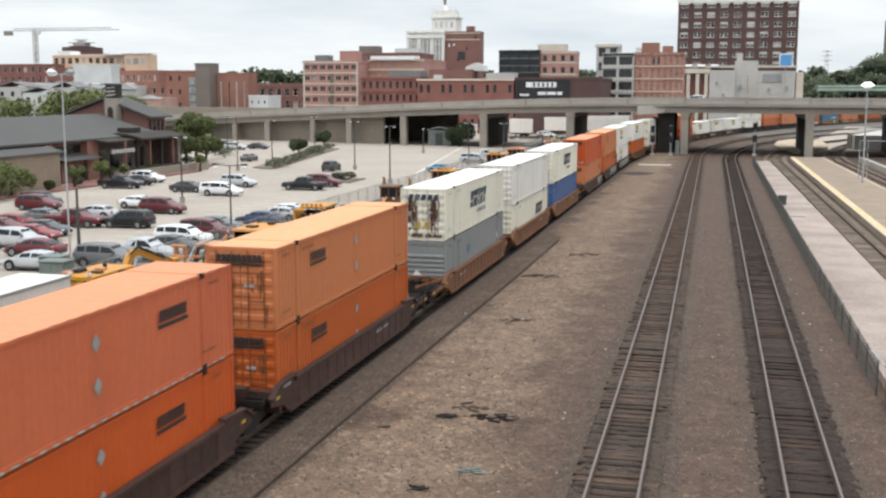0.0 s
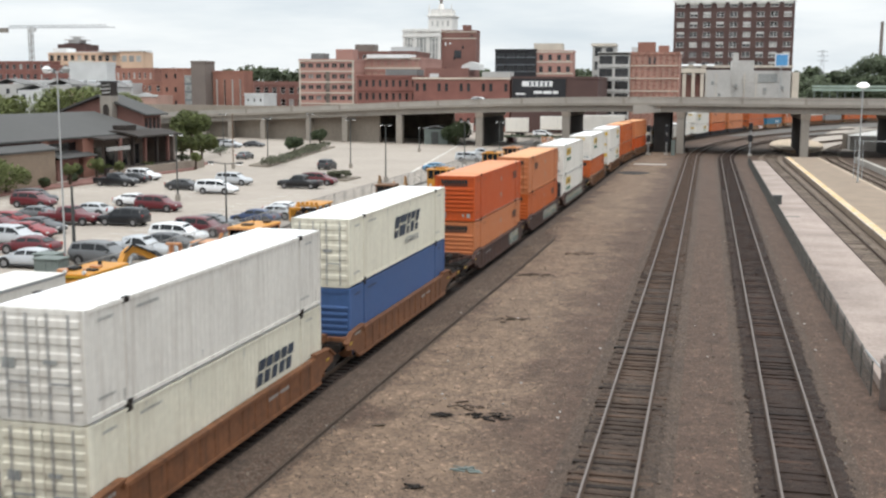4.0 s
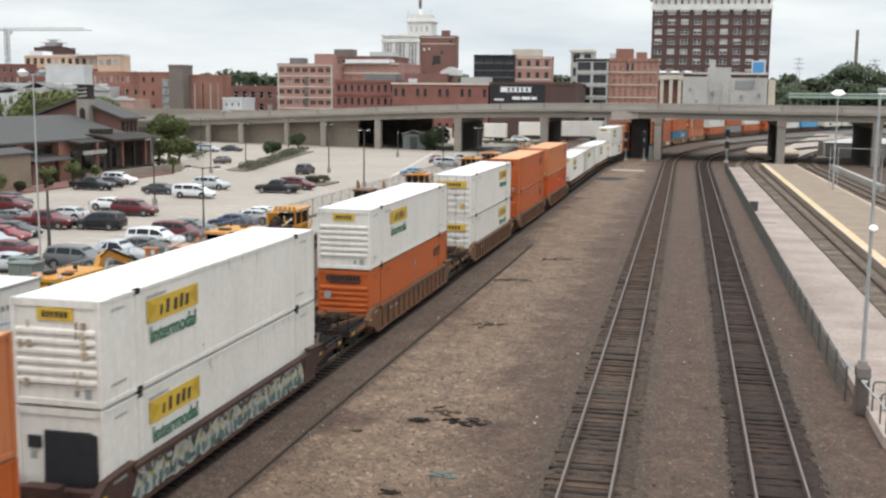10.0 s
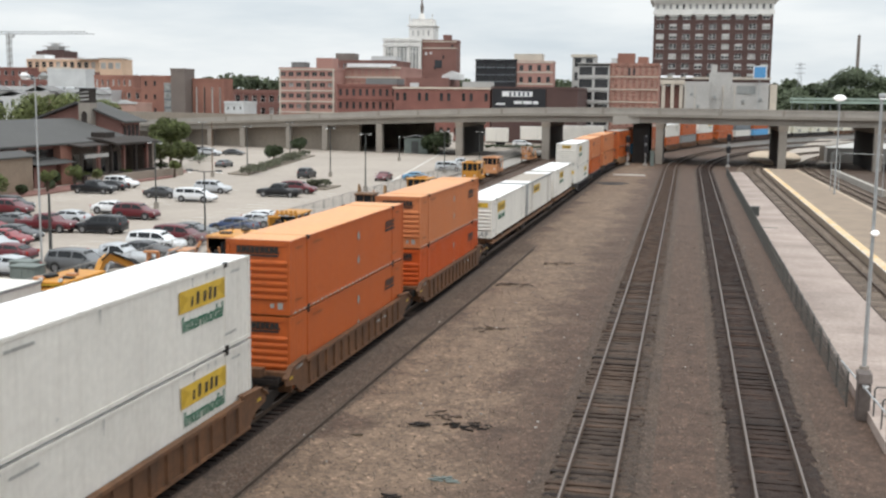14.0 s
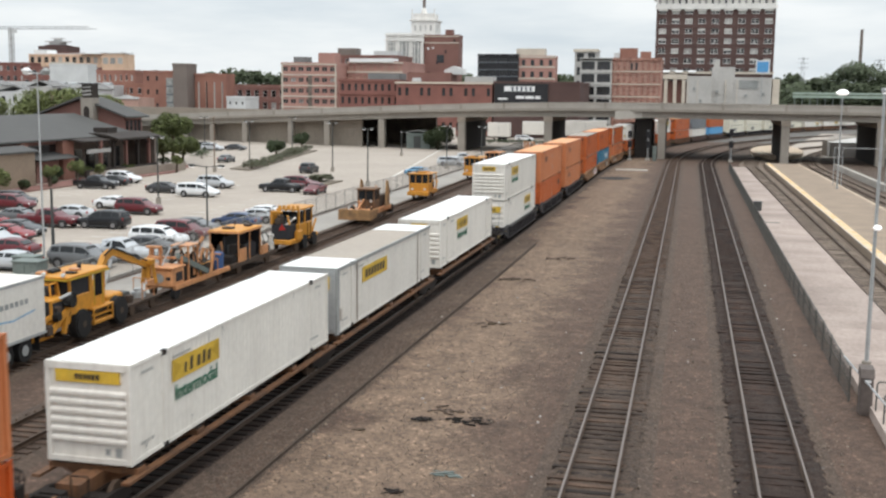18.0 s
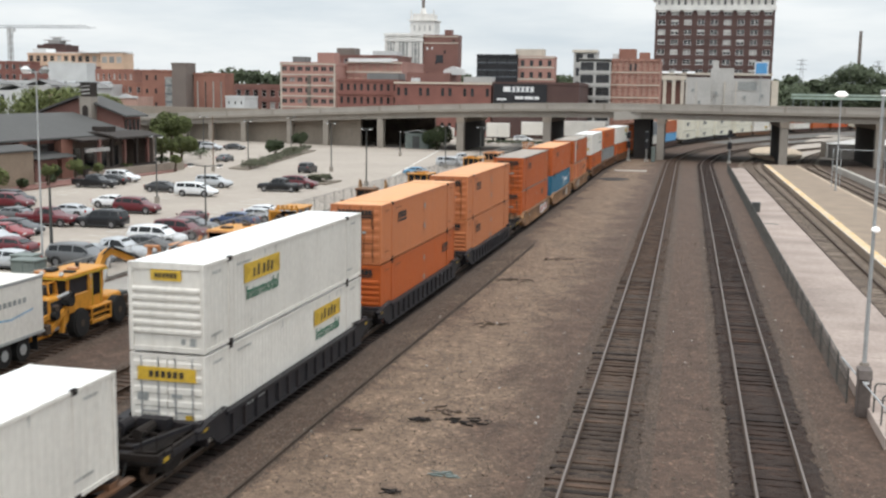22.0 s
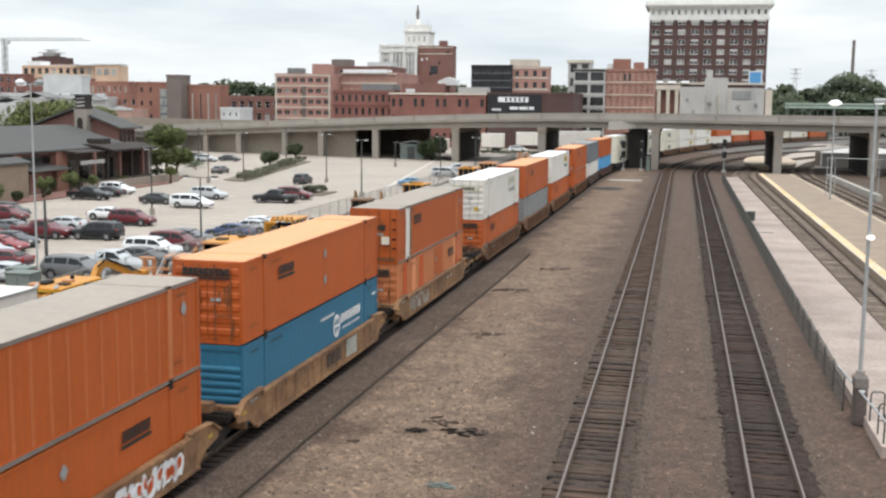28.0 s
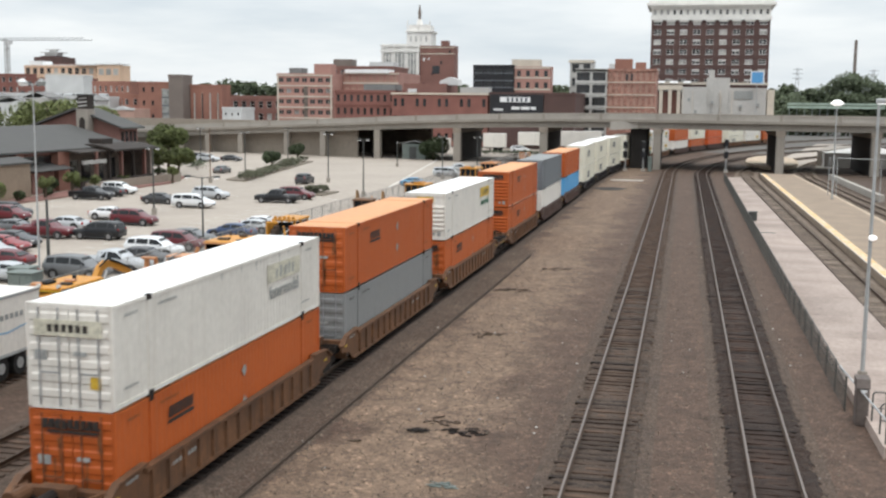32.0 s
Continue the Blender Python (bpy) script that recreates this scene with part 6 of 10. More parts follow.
    if col in ("white", "ivory", "old_white") and not far:
        rs = random.Random(int(h * 100) + len(mark) + len(near))
        gr = Mesh()
        if mpos == -4.0 and near == "rib":
            for i in range(22):
                zz = 0.62 + 0.26 * rs.randrange(7)
                xx = rs.choice((-0.9, 0.75)) + rs.gauss(0, 0.12)
                ww_ = rs.uniform(0.02, 0.07)
                gr.box(xx - ww_, -h - 0.037, zz - rs.uniform(0.03, 0.1), xx + ww_, -h - 0.03, zz + 0.14)
            part("rust_stain", gr, M["door_rust"], th, "brown rust stains")
        dr = Mesh()
        for i in range(6):
            yy, ln = rs.uniform(-h + 0.3, h - 0.3), rs.uniform(0.1, 0.5)
            zz = rs.choice((t - 0.12, t - 0.12, 0.5))
            dr.add([(xs_ - 0.016, yy, zz), (xs_ - 0.016, yy + 0.03, zz - ln), (xs_ - 0.016, yy + 0.07, zz)], [(0, 1, 2)])
        part("drip_stain", dr, M["decal_grey"], th, "grey drip marks")
    if roof == "roof_pale" and col == "orange":
        part("rust_seam", bars(Mesh(), w - 0.012, -h + 0.3, 0.2, 2 * h - 0.6, t - 0.36, 20, 0.0, 0.955 if mark == "bars" else 0.985), M["roof_coral"] if mark == "bars" else M["stencil_brown"], th, "thin upright panel seams")
        part("grimy_edge", Mesh().box(w - 0.03, -h + 0.1, 0.02, w + 0.004, h - 0.1, 0.13).box(w - 0.03, -h + 0.1, t - 0.1, w + 0.004, h - 0.1, t + 0.006), M["taupe"], th, "grey-brown scuffed edge rails")
        part("joint_post", Mesh().box(w - 0.02, 5.98, 0.14, w + 0.02, 6.22, t - 0.06), M["orange_light"], th, "paler upright post")
    if col == "orange_light" and mpos == 4.5:
        # panels replaced at different times
        for ya, yb, pm_ in ((-6.9, -5.9, "orange_red"), (-5.1, -4.3, "roof_coral"), (-3.4, -2.5, "orange_red"), (0.2, 2.3, "orange"), (5.2, 5.8, "roof_coral"), (6.35, 7.2, "coral")):
            part("side_panel", Mesh().box(w - 0.03, ya, 0.17, w - 0.008, yb, t - 0.12), M[pm_], th, "replaced side panel in another orange")
    if col == "grey" and near == "rib":
        part("spray_mark", bars(Mesh(), w - 0.012, -5.2, 0.5, 0.5, 1.9, 2, 0.0, 0.6), M["leaf_pale"], th, "green spray stripes")
        part("spray_mark", bars(Mesh(), w - 0.012, -3.0, 1.5, 0.9, 0.5, 4, 0.25, 0.5), M["blue"], th, "blue sprayed scribble")
        part("hazard_lozenge", Mesh().add([(w + 0.004, 5.8, 1.5), (w + 0.004, 6.0, 1.2), (w + 0.004, 6.2, 1.5), (w + 0.004, 6.0, 1.8)], [(0, 1, 2, 3)]).prism([(-0.6, 1.0), (-0.35, 0.75), (-0.1, 1.0), (-0.35, 1.25)], "y", -h - 0.05, -h - 0.04), M["sign_white"], th)
    # small stencils: plain bars
    stc = Mesh()
    dark = M["decal_grey"]
    for yy, zz, ww in ((h - 2.1, 0.5, 0.9), (-h + 0.6, 2.5, 0.7), (-5.6, 2.5, 1.2), (-h + 0.5, 0.5, 0.8), (h - 1.6, 2.5, 0.7)):
        bars(stc, xs_ - 0.002, yy, zz, ww, 0.09, 8, 0.0, 0.4)
    part("stencil", stc, M["decal_grey"] if col in ("white", "ivory", "old_white") else M["stencil_brown"] if col.startswith("orange") or col == "coral" else M["logo_black"], th)
    PROTO[key] = th
    return th


wheel_mesh = flip(Mesh().rod((-0.07, 0, 0), (0.07, 0, 0), 0.42, 18).rod((-0.1, 0, 0), (0.1, 0, 0), 0.12, 8).data("wheel", M["rail_side"]))
WELL = {}


def truck(parent, y, far=False):
    """A two-axle freight bogie; one plain mesh on the cars that stay far off."""
    frames = [Mesh().prism([(y - 1.25, 0.42), (y - 1.0, 0.62), (y - 0.35, 0.72), (y + 0.35, 0.72), (y + 1.0, 0.62), (y + 1.25, 0.42), (y + 0.7, 0.34), (y + 0.35, 0.16), (y - 0.35, 0.16), (y - 0.7, 0.34)], "x", sx * 0.98 - 0.07, sx * 0.98 + 0.07) for sx in (-1, 1)]
    body = Mesh().box(-1.0, y - 0.2, 0.42, 1.0, y + 0.2, 0.72).rod((0, y, 0.6), (0, y, 0.95), 0.3, 10)
    if far:
        for fm in frames:
            body.add(fm.v, fm.f)
        for dy in (-0.87, 0.87):
            for sx in (-1, 1):
                body.rod((sx * 0.7525 - 0.07, y + dy, 0.42), (sx * 0.7525 + 0.07, y + dy, 0.42), 0.42, 12)
        return part("truck", body, M["understeel"], parent)
    tk = part("truck", body, M["understeel"], parent)
    for sx, fm in zip((-1, 1), frames):
        part("side_frame", fm, M["understeel"], tk)
        for dy in (-0.87, 0.87):
            part("wheel", wheel_mesh, None, tk, "", Matrix.Translation((sx * 0.7525, y + dy, 0.42)))
    for dy in (-0.87, 0.87):
        part("axle", Mesh().rod((-0.8, y + dy, 0.42), (0.8, y + dy, 0.42), 0.08, 8), M["understeel"], tk)
    return tk


def well_car(col, first, last, graffiti=0, far=False):
    """One unit of a well car, origin on the rails under its middle. first/last: it ends a coupled car at the near/far end."""
    key = (col, first, last, graffiti, far)
    if key in WELL:
        return copy_thing(WELL[key], Matrix.Identity(4))
    said = {"well_ochre": "ochre-brown", "well_orange": "orange-brown", "well_brown": "rusty dark brown", "well_black": "black", "well_tan": "weathered tan-brown"}[col]
    th = thing("well_car", f"{said} double-stack well car {'with painted graffiti ' if graffiti not in (0, 31) else ''}on the rails", "rail car", "cars of the train")
    m = M[col]
    ea, eb = (-11.3 if first else -9.15), (11.3 if last else 9.15)
    for sx in (1, -1):
        x = sx * 1.42
        hz = 1.14 if col == "well_black" else 1.36
        prof = [(-9.0, 0.80), (-9.0, 1.06), (-8.4, hz + 0.06), (-6.9, hz + 0.14), (-6.6, hz), (6.6, hz), (6.9, hz + 0.14), (8.4, hz + 0.06), (9.0, 1.06), (9.0, 0.80), (8.0, 0.62), (7.5, 0.28), (-7.5, 0.28), (-8.0, 0.62)]
        s_ = Mesh().prism(prof, "x", x - 0.03, x + 0.03)
        xa_, xb_ = (x - 0.10, x + 0.13) if sx > 0 else (x - 0.13, x + 0.10)
        s_.box(xa_, -6.9, hz - 0.10, xb_, 6.9, hz + 0.02)
        for sy in (-1, 1):
            s_.prism([(sy * 6.85, hz + 0.10), (sy * 6.85, hz + 0.17), (sy * 8.4, hz + 0.09), (sy * 9.0, 1.09), (sy * 9.0, 1.02), (sy * 8.4, hz + 0.02)], "x", xa_, xb_)
        s_.box(x - 0.1, -7.5, 0.22, x + 0.1, 7.5, 0.32)
        sill = part("side_sill", s_, m, th)
        # pressed stakes along the outside
        rb = Mesh()
        v_ = []
        dep = {"well_black": 0.125, "well_ochre": 0.115}.get(col, 0.056)
        for i in range(14):
            y = -6.5 + i * 13.0 / 13
            for o, d in ((-0.075, 0.034), (-0.06, dep), (0.06, dep), (0.075, 0.034)):
                v_ += [(x + sx * d, y + o, 0.31), (x + sx * d, y + o, hz - 0.07)]
        rb.add(v_, [(i * 2, i * 2 + 2, i * 2 + 3, i * 2 + 1) for i in range(len(v_) // 2 - 1)])
        part("stake_panel", rb, m, sill)
        if sx > 0:
            pl = Mesh()
            bars(pl, x + 0.036, 2.6 if not first else -5.4, 0.9, 1.8, 0.12, 9, 0.0, 0.35)
            bars(pl, x + 0.036, -7.9, 1.2, 0.7, 0.11, 5, 0, 0.35)
            part("stencil", pl, M["decal_grey"], sill)
            part("reflector", Mesh().box(x + 0.034, -8.6, 0.95, x + 0.05, -8.3, 1.05).box(x + 0.034, 8.2, 0.95, x + 0.05, 8.5, 1.05), M["shade_yellow"], sill)
        if graffiti == 31 and sx > 0:
            part("side_mark", Mesh().box(x + dep + 0.002, 0.1, 0.55, x + dep + 0.008, 0.6, 1.1).box(x + dep + 0.002, 0.75, 0.55, x + dep + 0.008, 1.25, 1.1).box(x + dep + 0.002, 1.4, 0.55, x + dep + 0.008, 1.95, 1.1), M["rust"], sill, "plain red-brown blocks")
            part("bare_patch", Mesh().box(x + dep + 0.002, 2.7, 0.42, x + dep + 0.006, 4.2, 1.22), M["spray_pale"], sill, "worn grey patch")
        elif graffiti and sx > 0:
            rg = random.Random(graffiti)
            y, y_end = {19: (1.6, 6.2), 21: (-6.2, -2.2), 7: (-1.5, 5.6), 23: (2.6, 6.0)}.get(graffiti, (-6.9, 5.6))
            layers = [(M["spray_pale"], 1.12, 0), (M["pole_dark"], 0.80, 1), (M["spray_pale"], 0.62, 2), (M["spray_teal"], 0.40, 3), (M["spray_gold"], 0.18, 4)] if graffiti not in (19, 21) else [(M["spray_pale"], 0.85, 0), (M["stencil_brown"], 0.6, 1), (M["spray_pale"], 0.3, 2)] if graffiti == 21 else [(M["sign_white"], 0.9, 0), (M["orange_red"], 0.45, 1)]
            meshes = [Mesh() for _ in layers]
            while y < y_end:
                ww = rg.uniform(0.55, 0.85)
                ang = [rg.uniform(0.55, 1.3) for _ in range(10)]
                lean = rg.uniform(-0.25, 0.25)
                for (gm, sc_, k), gp in zip(layers, meshes):
                    oy, oz = (0.0, 0.0) if k < 1 else (rg.uniform(-0.15, 0.15), rg.uniform(-0.1, 0.1) if k < 3 else -0.2 if k == 3 else rg.uniform(-0.1, 0.25))
                    ring = []
                    for i in range(10):
                        an = i * math.pi / 5 + 0.3
                        yy, zz = ww * 0.52 * sc_ * ang[i] * math.cos(an), 0.50 * sc_ * ang[i] * math.sin(an)
                        ring.append((x + dep + 0.003 + k * 0.003, y + ww / 2 + yy + lean * zz + oy, min(1.27, max(0.33, 0.79 + zz + oz))))
                    gp.add(ring, [tuple(range(10))])
                y += ww * 0.62
            for (gm, sc_, k), gp in zip(layers, meshes):
                part("graffiti", gp, gm, sill, "spray-painted letter shapes")
    part("well_floor", Mesh().box(-1.3, -7.4, 0.24, 1.3, 7.4, 0.33), M["understeel"], th)
    for sy, e, end in ((-1, ea, first), (1, eb, last)):
        y0 = sy * 8.15
        lo, hi = min(y0, e), max(y0, e)
        part("end_bulkhead", Mesh().box(-1.38, sy * 8.15 - 0.05, 0.35, 1.38, sy * 8.15 + 0.05, 1.05), m, th)
        # an open frame of beams over an added dark pan, which makes the gaps look shaded
        hw = 1.38 if end else 1.22
        pf = Mesh().box(-hw + 0.1, lo, 0.70, hw - 0.1, hi, 0.76)
        for xx in (-hw + 0.06, -0.42, 0.42, hw - 0.06):
            pf.box(xx - 0.05, lo, 0.90, xx + 0.05, hi, 1.08)
        nb = 5 if end else 2
        for i in range(nb + 1):
            yy = lo + (hi - lo) * i / nb
            pf.box(-hw, yy - 0.06, 0.86, hw, yy + 0.06, 1.06)
        part("end_platform", pf, M["understeel"], th, "grimy dark open end frame")
        part("end_beam", Mesh().box(-1.40, sy * 8.62 - 0.14, 1.0, 1.40, sy * 8.62 + 0.14, 1.26).box(-0.5, min(sy * 8.7, sy * 9.1), 1.1, 0.5, max(sy * 8.7, sy * 9.1), 1.42), m, th)
        part("centre_sill", Mesh().box(-0.32, lo, 0.62, 0.32, hi, 0.95), m, th)
        gt = Mesh()
        for i in range(7):
            gt.box(0.58 + i * 0.09, lo + 0.1, 1.085, 0.61 + i * 0.09, hi - 0.1, 1.125)
        gt.box(0.55, lo + 0.1, 1.08, 1.17, lo + 0.16, 1.13).box(0.55, hi - 0.16, 1.08, 1.17, hi - 0.1, 1.13)
        part("grating", gt, M["understeel"], th)
        if end and not far:
            part("brake_cylinder", Mesh().rod((-0.75, e - sy * 1.5, 1.28), (-0.75, e - sy * 2.15, 1.28), 0.21, 12).rod((-0.75, e - sy * 1.4, 1.28), (-0.75, e - sy * 1.5, 1.28), 0.25, 12), m, th, "rust-brown brake cylinder")
            part("air_reservoir", Mesh().rod((0.0, e - sy * 1.2, 1.22), (0.0, e - sy * 2.3, 1.22), 0.17, 10), M["understeel"], th)
            hr = Mesh()
            for xx in (-1.25, -0.75, 0.75, 1.25):
                hr.rod((xx, e - sy * 0.1, 1.0), (xx, e - sy * 0.1, 1.72), 0.022)
            hr.rod((-1.25, e - sy * 0.1, 1.72), (-0.75, e - sy * 0.1, 1.72), 0.022).rod((0.75, e - sy * 0.1, 1.72), (1.25, e - sy * 0.1, 1.72), 0.022)
            part("hand_rail", hr, M["understeel"], th)
            bw = Mesh()
            for q in range(12):
                a0, a1 = q * math.pi / 6, (q + 1) * math.pi / 6
                bw.rod((-0.6 + 0.27 * math.cos(a0), e - sy * 0.45, 1.62 + 0.27 * math.sin(a0)), (-0.6 + 0.27 * math.cos(a1), e - sy * 0.45, 1.62 + 0.27 * math.sin(a1)), 0.02, 5)
            for q in range(4):
                bw.rod((-0.6, e - sy * 0.45, 1.62), (-0.6 + 0.27 * math.cos(q * 1.571), e - sy * 0.45, 1.62 + 0.27 * math.sin(q * 1.571)), 0.016, 5)
            part("brake_wheel", bw, M["understeel"], th)
            part("side_bracket", Mesh().box(1.30, min(sy * 8.9, e), 0.78, 1.40, max(sy * 8.9, e), 1.0).box(-1.40, min(sy * 8.9, e), 0.78, -1.30, max(sy * 8.9, e), 1.0), m, th)
            part("reflector", Mesh().box(1.402, e - sy * 0.35 - 0.16, 0.80, 1.414, e - sy * 0.35 + 0.16, 0.94), M["shade_yellow"], th)
        if end:
            part("coupler", Mesh().box(-0.12, min(e, e + sy * 0.55), 0.7, 0.12, max(e, e + sy * 0.55), 0.95).box(-0.18, min(e + sy * 0.35, e + sy * 0.65), 0.66, 0.18, max(e + sy * 0.35, e + sy * 0.65), 1.0), M["understeel"], th)
            for sx in (-1, 1):
                st = Mesh()
                for dz in (0.35, 0.7, 1.05):
                    st.box(sx * 1.40 - 0.03, e - sy * 0.5 - 0.25, dz, sx * 1.40 + 0.03, e - sy * 0.5 + 0.25, dz + 0.04)
                st.rod((sx * 1.40, e - sy * 0.25, 0.35), (sx * 1.40, e - sy * 0.25, 1.25), 0.02).rod((sx * 1.40, e - sy * 0.75, 0.35), (sx * 1.40, e - sy * 0.75, 1.25), 0.02)
                st.rod((sx * 1.40, e - sy * 0.25, 1.25), (sx * 1.40, e - sy * 0.75, 1.25), 0.02)
                part("ladder", st, M["understeel"], th)
            part("brake_box", Mesh().rbox(-0.9, min(e - sy * 0.9, e - sy * 0.5), 1.1, -0.3, max(e - sy * 0.9, e - sy * 0.5), 1.55, 0.04), M["understeel"], th)
            part("air_hose", Mesh().rod((0.3, e, 0.75), (0.45, e + sy * 0.5, 0.4), 0.03), M["tyre"], th)
        else:
            part("drawbar", Mesh().box(-0.22, min(e, e + sy * 0.7), 0.72, 0.22, max(e, e + sy * 0.7), 1.0), M["understeel"], th)
        part("stay", Mesh().beam((-1.3, sy * 8.3, 1.2), (-0.4, e - sy * 0.3, 1.15), 0.1, 0.12).beam((1.3, sy * 8.3, 1.2), (0.4, e - sy * 0.3, 1.15), 0.1, 0.12), m, th)
    truck(th, -9.9 if first else -9.8, far)
    if last:
        truck(th, 9.9, far)
    WELL[key] = th
    return th


def spine_car():
    key = "spine"
    if key in WELL:
        return copy_thing(WELL[key], Matrix.Identity(4))
    th = thing("spine_car", "brown skeleton flat car carrying a single box", "rail car", "cars of the train")
    m = M["well_ochre"]
    part("spine_beam", Mesh().box(-0.35, -9.2, 0.55, 0.35, 9.2, 1.05), m, th)
    for y in (-7.7, -4.0, 0.0, 4.0, 7.7):
        part("cross_arm", Mesh().prism([(-1.38, 1.0), (1.38, 1.0), (1.38, 1.16), (-1.38, 1.16)], "y", y - 0.22, y + 0.22).prism([(-0.35, 0.62), (0.35, 0.62), (1.2, 1.0), (-1.2, 1.0)], "y", y - 0.05, y + 0.05), m, th)
        for sx in (-1, 1):
            part("pedestal", Mesh().box(sx * 1.2 - 0.14, y - 0.16, 1.16, sx * 1.2 + 0.14, y + 0.16, 1.22), M["understeel"], th)
    for sx in (-1, 1):
        part("walkway", Mesh().box(sx * 1.36 - 0.12, -8.6, 0.92, sx * 1.36 + 0.12, 8.6, 1.0), m, th)
    part("brake_pipe", Mesh().rod((0.5, -9, 0.7), (0.5, 9, 0.7), 0.03).rod((-0.5, -4, 0.6), (-0.5, 1, 0.6), 0.18, 8), M["understeel"], th)
    truck(th, -8.9)
    truck(th, 8.0)
    WELL[key] = th
    return th


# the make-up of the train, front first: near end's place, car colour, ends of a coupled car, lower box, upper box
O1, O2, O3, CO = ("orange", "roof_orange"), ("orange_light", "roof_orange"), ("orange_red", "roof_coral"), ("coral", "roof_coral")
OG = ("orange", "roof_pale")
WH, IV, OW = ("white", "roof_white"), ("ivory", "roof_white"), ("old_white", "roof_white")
GR, SL, BL, TE, SB = ("grey", "grey"), ("slate", "grey"), ("blue", "blue"), ("teal", "teal"), ("sky_blue", "sky_blue")
CARS = [
    (15.0, "well_brown", 1, 0, 0, (O3, "rib", "bars", 4.0), (CO, "rib", "bars", 4.3)),
    (34.6, "well_brown", 0, 1, 0, (O1, "door", "bars", -4.0), (O2, "door", "bars", -4.0)),
    (58.2, "well_orange", 1, 0, 0, (GR, "rib", "", 0), (IV, "rust", "swift", 0.6)),
    (77.8, "well_orange", 0, 0, 0, (IV, "door", "small", 3.6), (OW, "door", "", 0)),
    (97.4, "well_orange", 0, 1, 0, (BL, "rib", "", 0), (IV, "door", "swift", 1.0)),
    (121.2, "well_brown", 1, 0, 23, (O2, "rib", "bars", 5.5), (O3, "rib", "bars", 5.5)),
    (141.0, "well_brown", 0, 0, 7, (O1, "rib", "bars", 5.0), (O2, "door", "bars", -4.5)),
    (160.8, "well_brown", 0, 1, 8, (WH, "dark", "jb", -4.0), (WH, "rib", "jb", -4.0)),
    (184.6, "well_ochre", 1, 1, 0, (O1, "rib", "bars", 5.5), (WH, "rib", "jb", -3.0)),
    (207.9, "well_ochre", 1, 0, 0, (WH, "door", "jb", 4.4), (WH, "door", "jb", 4.4)),
    (227.8, "well_ochre", 0, 0, 0, (O1, "rib", "bars", 5.5), (O1, "rib", "bars", 5.5)),
    (247.5, "well_ochre", 0, 1, 0, (O3, "rib", "bars", 5.5), (O2, "rib", "bars", 5.5)),
    (268.9, "spine", 1, 0, 0, None, (WH, "rib", "jb", -4.05)),
    (286.3, "spine", 0, 0, 0, None, (("white", "roof_tan"), "rib", "trailer", -2.6)),
    (305.0, "spine", 0, 1, 0, None, (WH, "rib", "jb", -2.0)),
    (326.5, "well_black", 1, 0, 0, (WH, "door", "jb", 3.5), (WH, "rib", "jb", -3.4)),
    (345.9, "well_black", 0, 0, 0, (O1, "rib", "bars", 5.5), (O2, "door", "bars", -4.3)),
    (365.8, "well_black", 0, 1, 0, (O2, "rib", "bars", -4.3), (O2, "door", "bars", -4.3)),
    (388.9, "well_tan", 1, 0, 19, (O1, "door", "bars", 4.0), (OG, "door", "bars", -4.3)),
    (408.4, "well_tan", 0, 0, 31, (TE, "rib", "teal", 3.5), (O1, "door", "bars", -4.0)),
    (428.3, "well_tan", 0, 1, 21, (O2, "door", "bars", 4.5), (OG, "door", "stripe", -4.0)),
    (451.7, "well_ochre", 1, 0, 0, (O1, "door", "bars", -4.3), (WH, "door", "jbf", 4.2)),
    (471.2, "well_ochre", 0, 0, 0, (GR, "door", "", 0), (O1, "door", "bars", -3.5)),
    (490.7, "well_ochre", 0, 1, 0, (O1, "door", "bars", -4.0), (WH, "rib", "jb", 4.5)),
    (513.6, "well_ochre", 1, 0, 0, (O1, "rib", "bars", -3.0), (O1, "rib", "bars", -3.0)),
    (533.2, "well_brown", 0, 0, 0, (WH, "door", "", 0), (SL, "door", "", 0)),
    (552.8, "well_brown", 0, 1, 0, (SB, "door", "", 0), (O1, "rib", "", 0)),
    (576.2, "well_black", 1, 0, 0, (IV, "door", "small", -2.0), (IV, "door", "small", -2.0)),
    (595.8, "well_black", 0, 0, 0, (IV, "door", "small", -2.0), (IV, "door", "small", -2.0)),
    (615.4, "well_black", 0, 1, 0, (IV, "door", "small", -2.0), (IV, "door", "small", -2.0)),
    (638.7, "well_ochre", 1, 0, 0, (IV, "door", "small", -2.0), (IV, "door", "small", -2.0)),
    (658.3, "well_ochre", 0, 0, 0, (WH, "rib", "jb", 4.5), (WH, "rib", "jb", 4.5)),
    (677.9, "well_ochre", 0, 1, 0, (WH, "rib", "jb", 4.5), (WH, "rib", "jb", 4.5)),
    (701.2, "well_brown", 1, 0, 0, (WH, "door", "", 0), (O1, "rib", "", 0)),
    (720.8, "well_brown", 0, 0, 0, (O1, "rib", "bars", 5.5), (IV, "door", "small", -2.0)),
    (740.4, "well_brown", 0, 1, 0, (O3, "rib", "bars", 5.5), (O3, "rib", "bars", 5.5)),
    (763.7, "well_ochre", 1, 0, 0, (IV, "door", "small", -2.0), (IV, "door", "small", -2.0)),
    (783.3, "well_ochre", 0, 0, 0, (WH, "rib", "jb", 4.5), (WH, "rib", "jb", 4.5)),
    (802.9, "well_ochre", 0, 1, 0, (O1, "rib", "bars", 5.5), (O1, "rib", "bars", 5.5)),
]
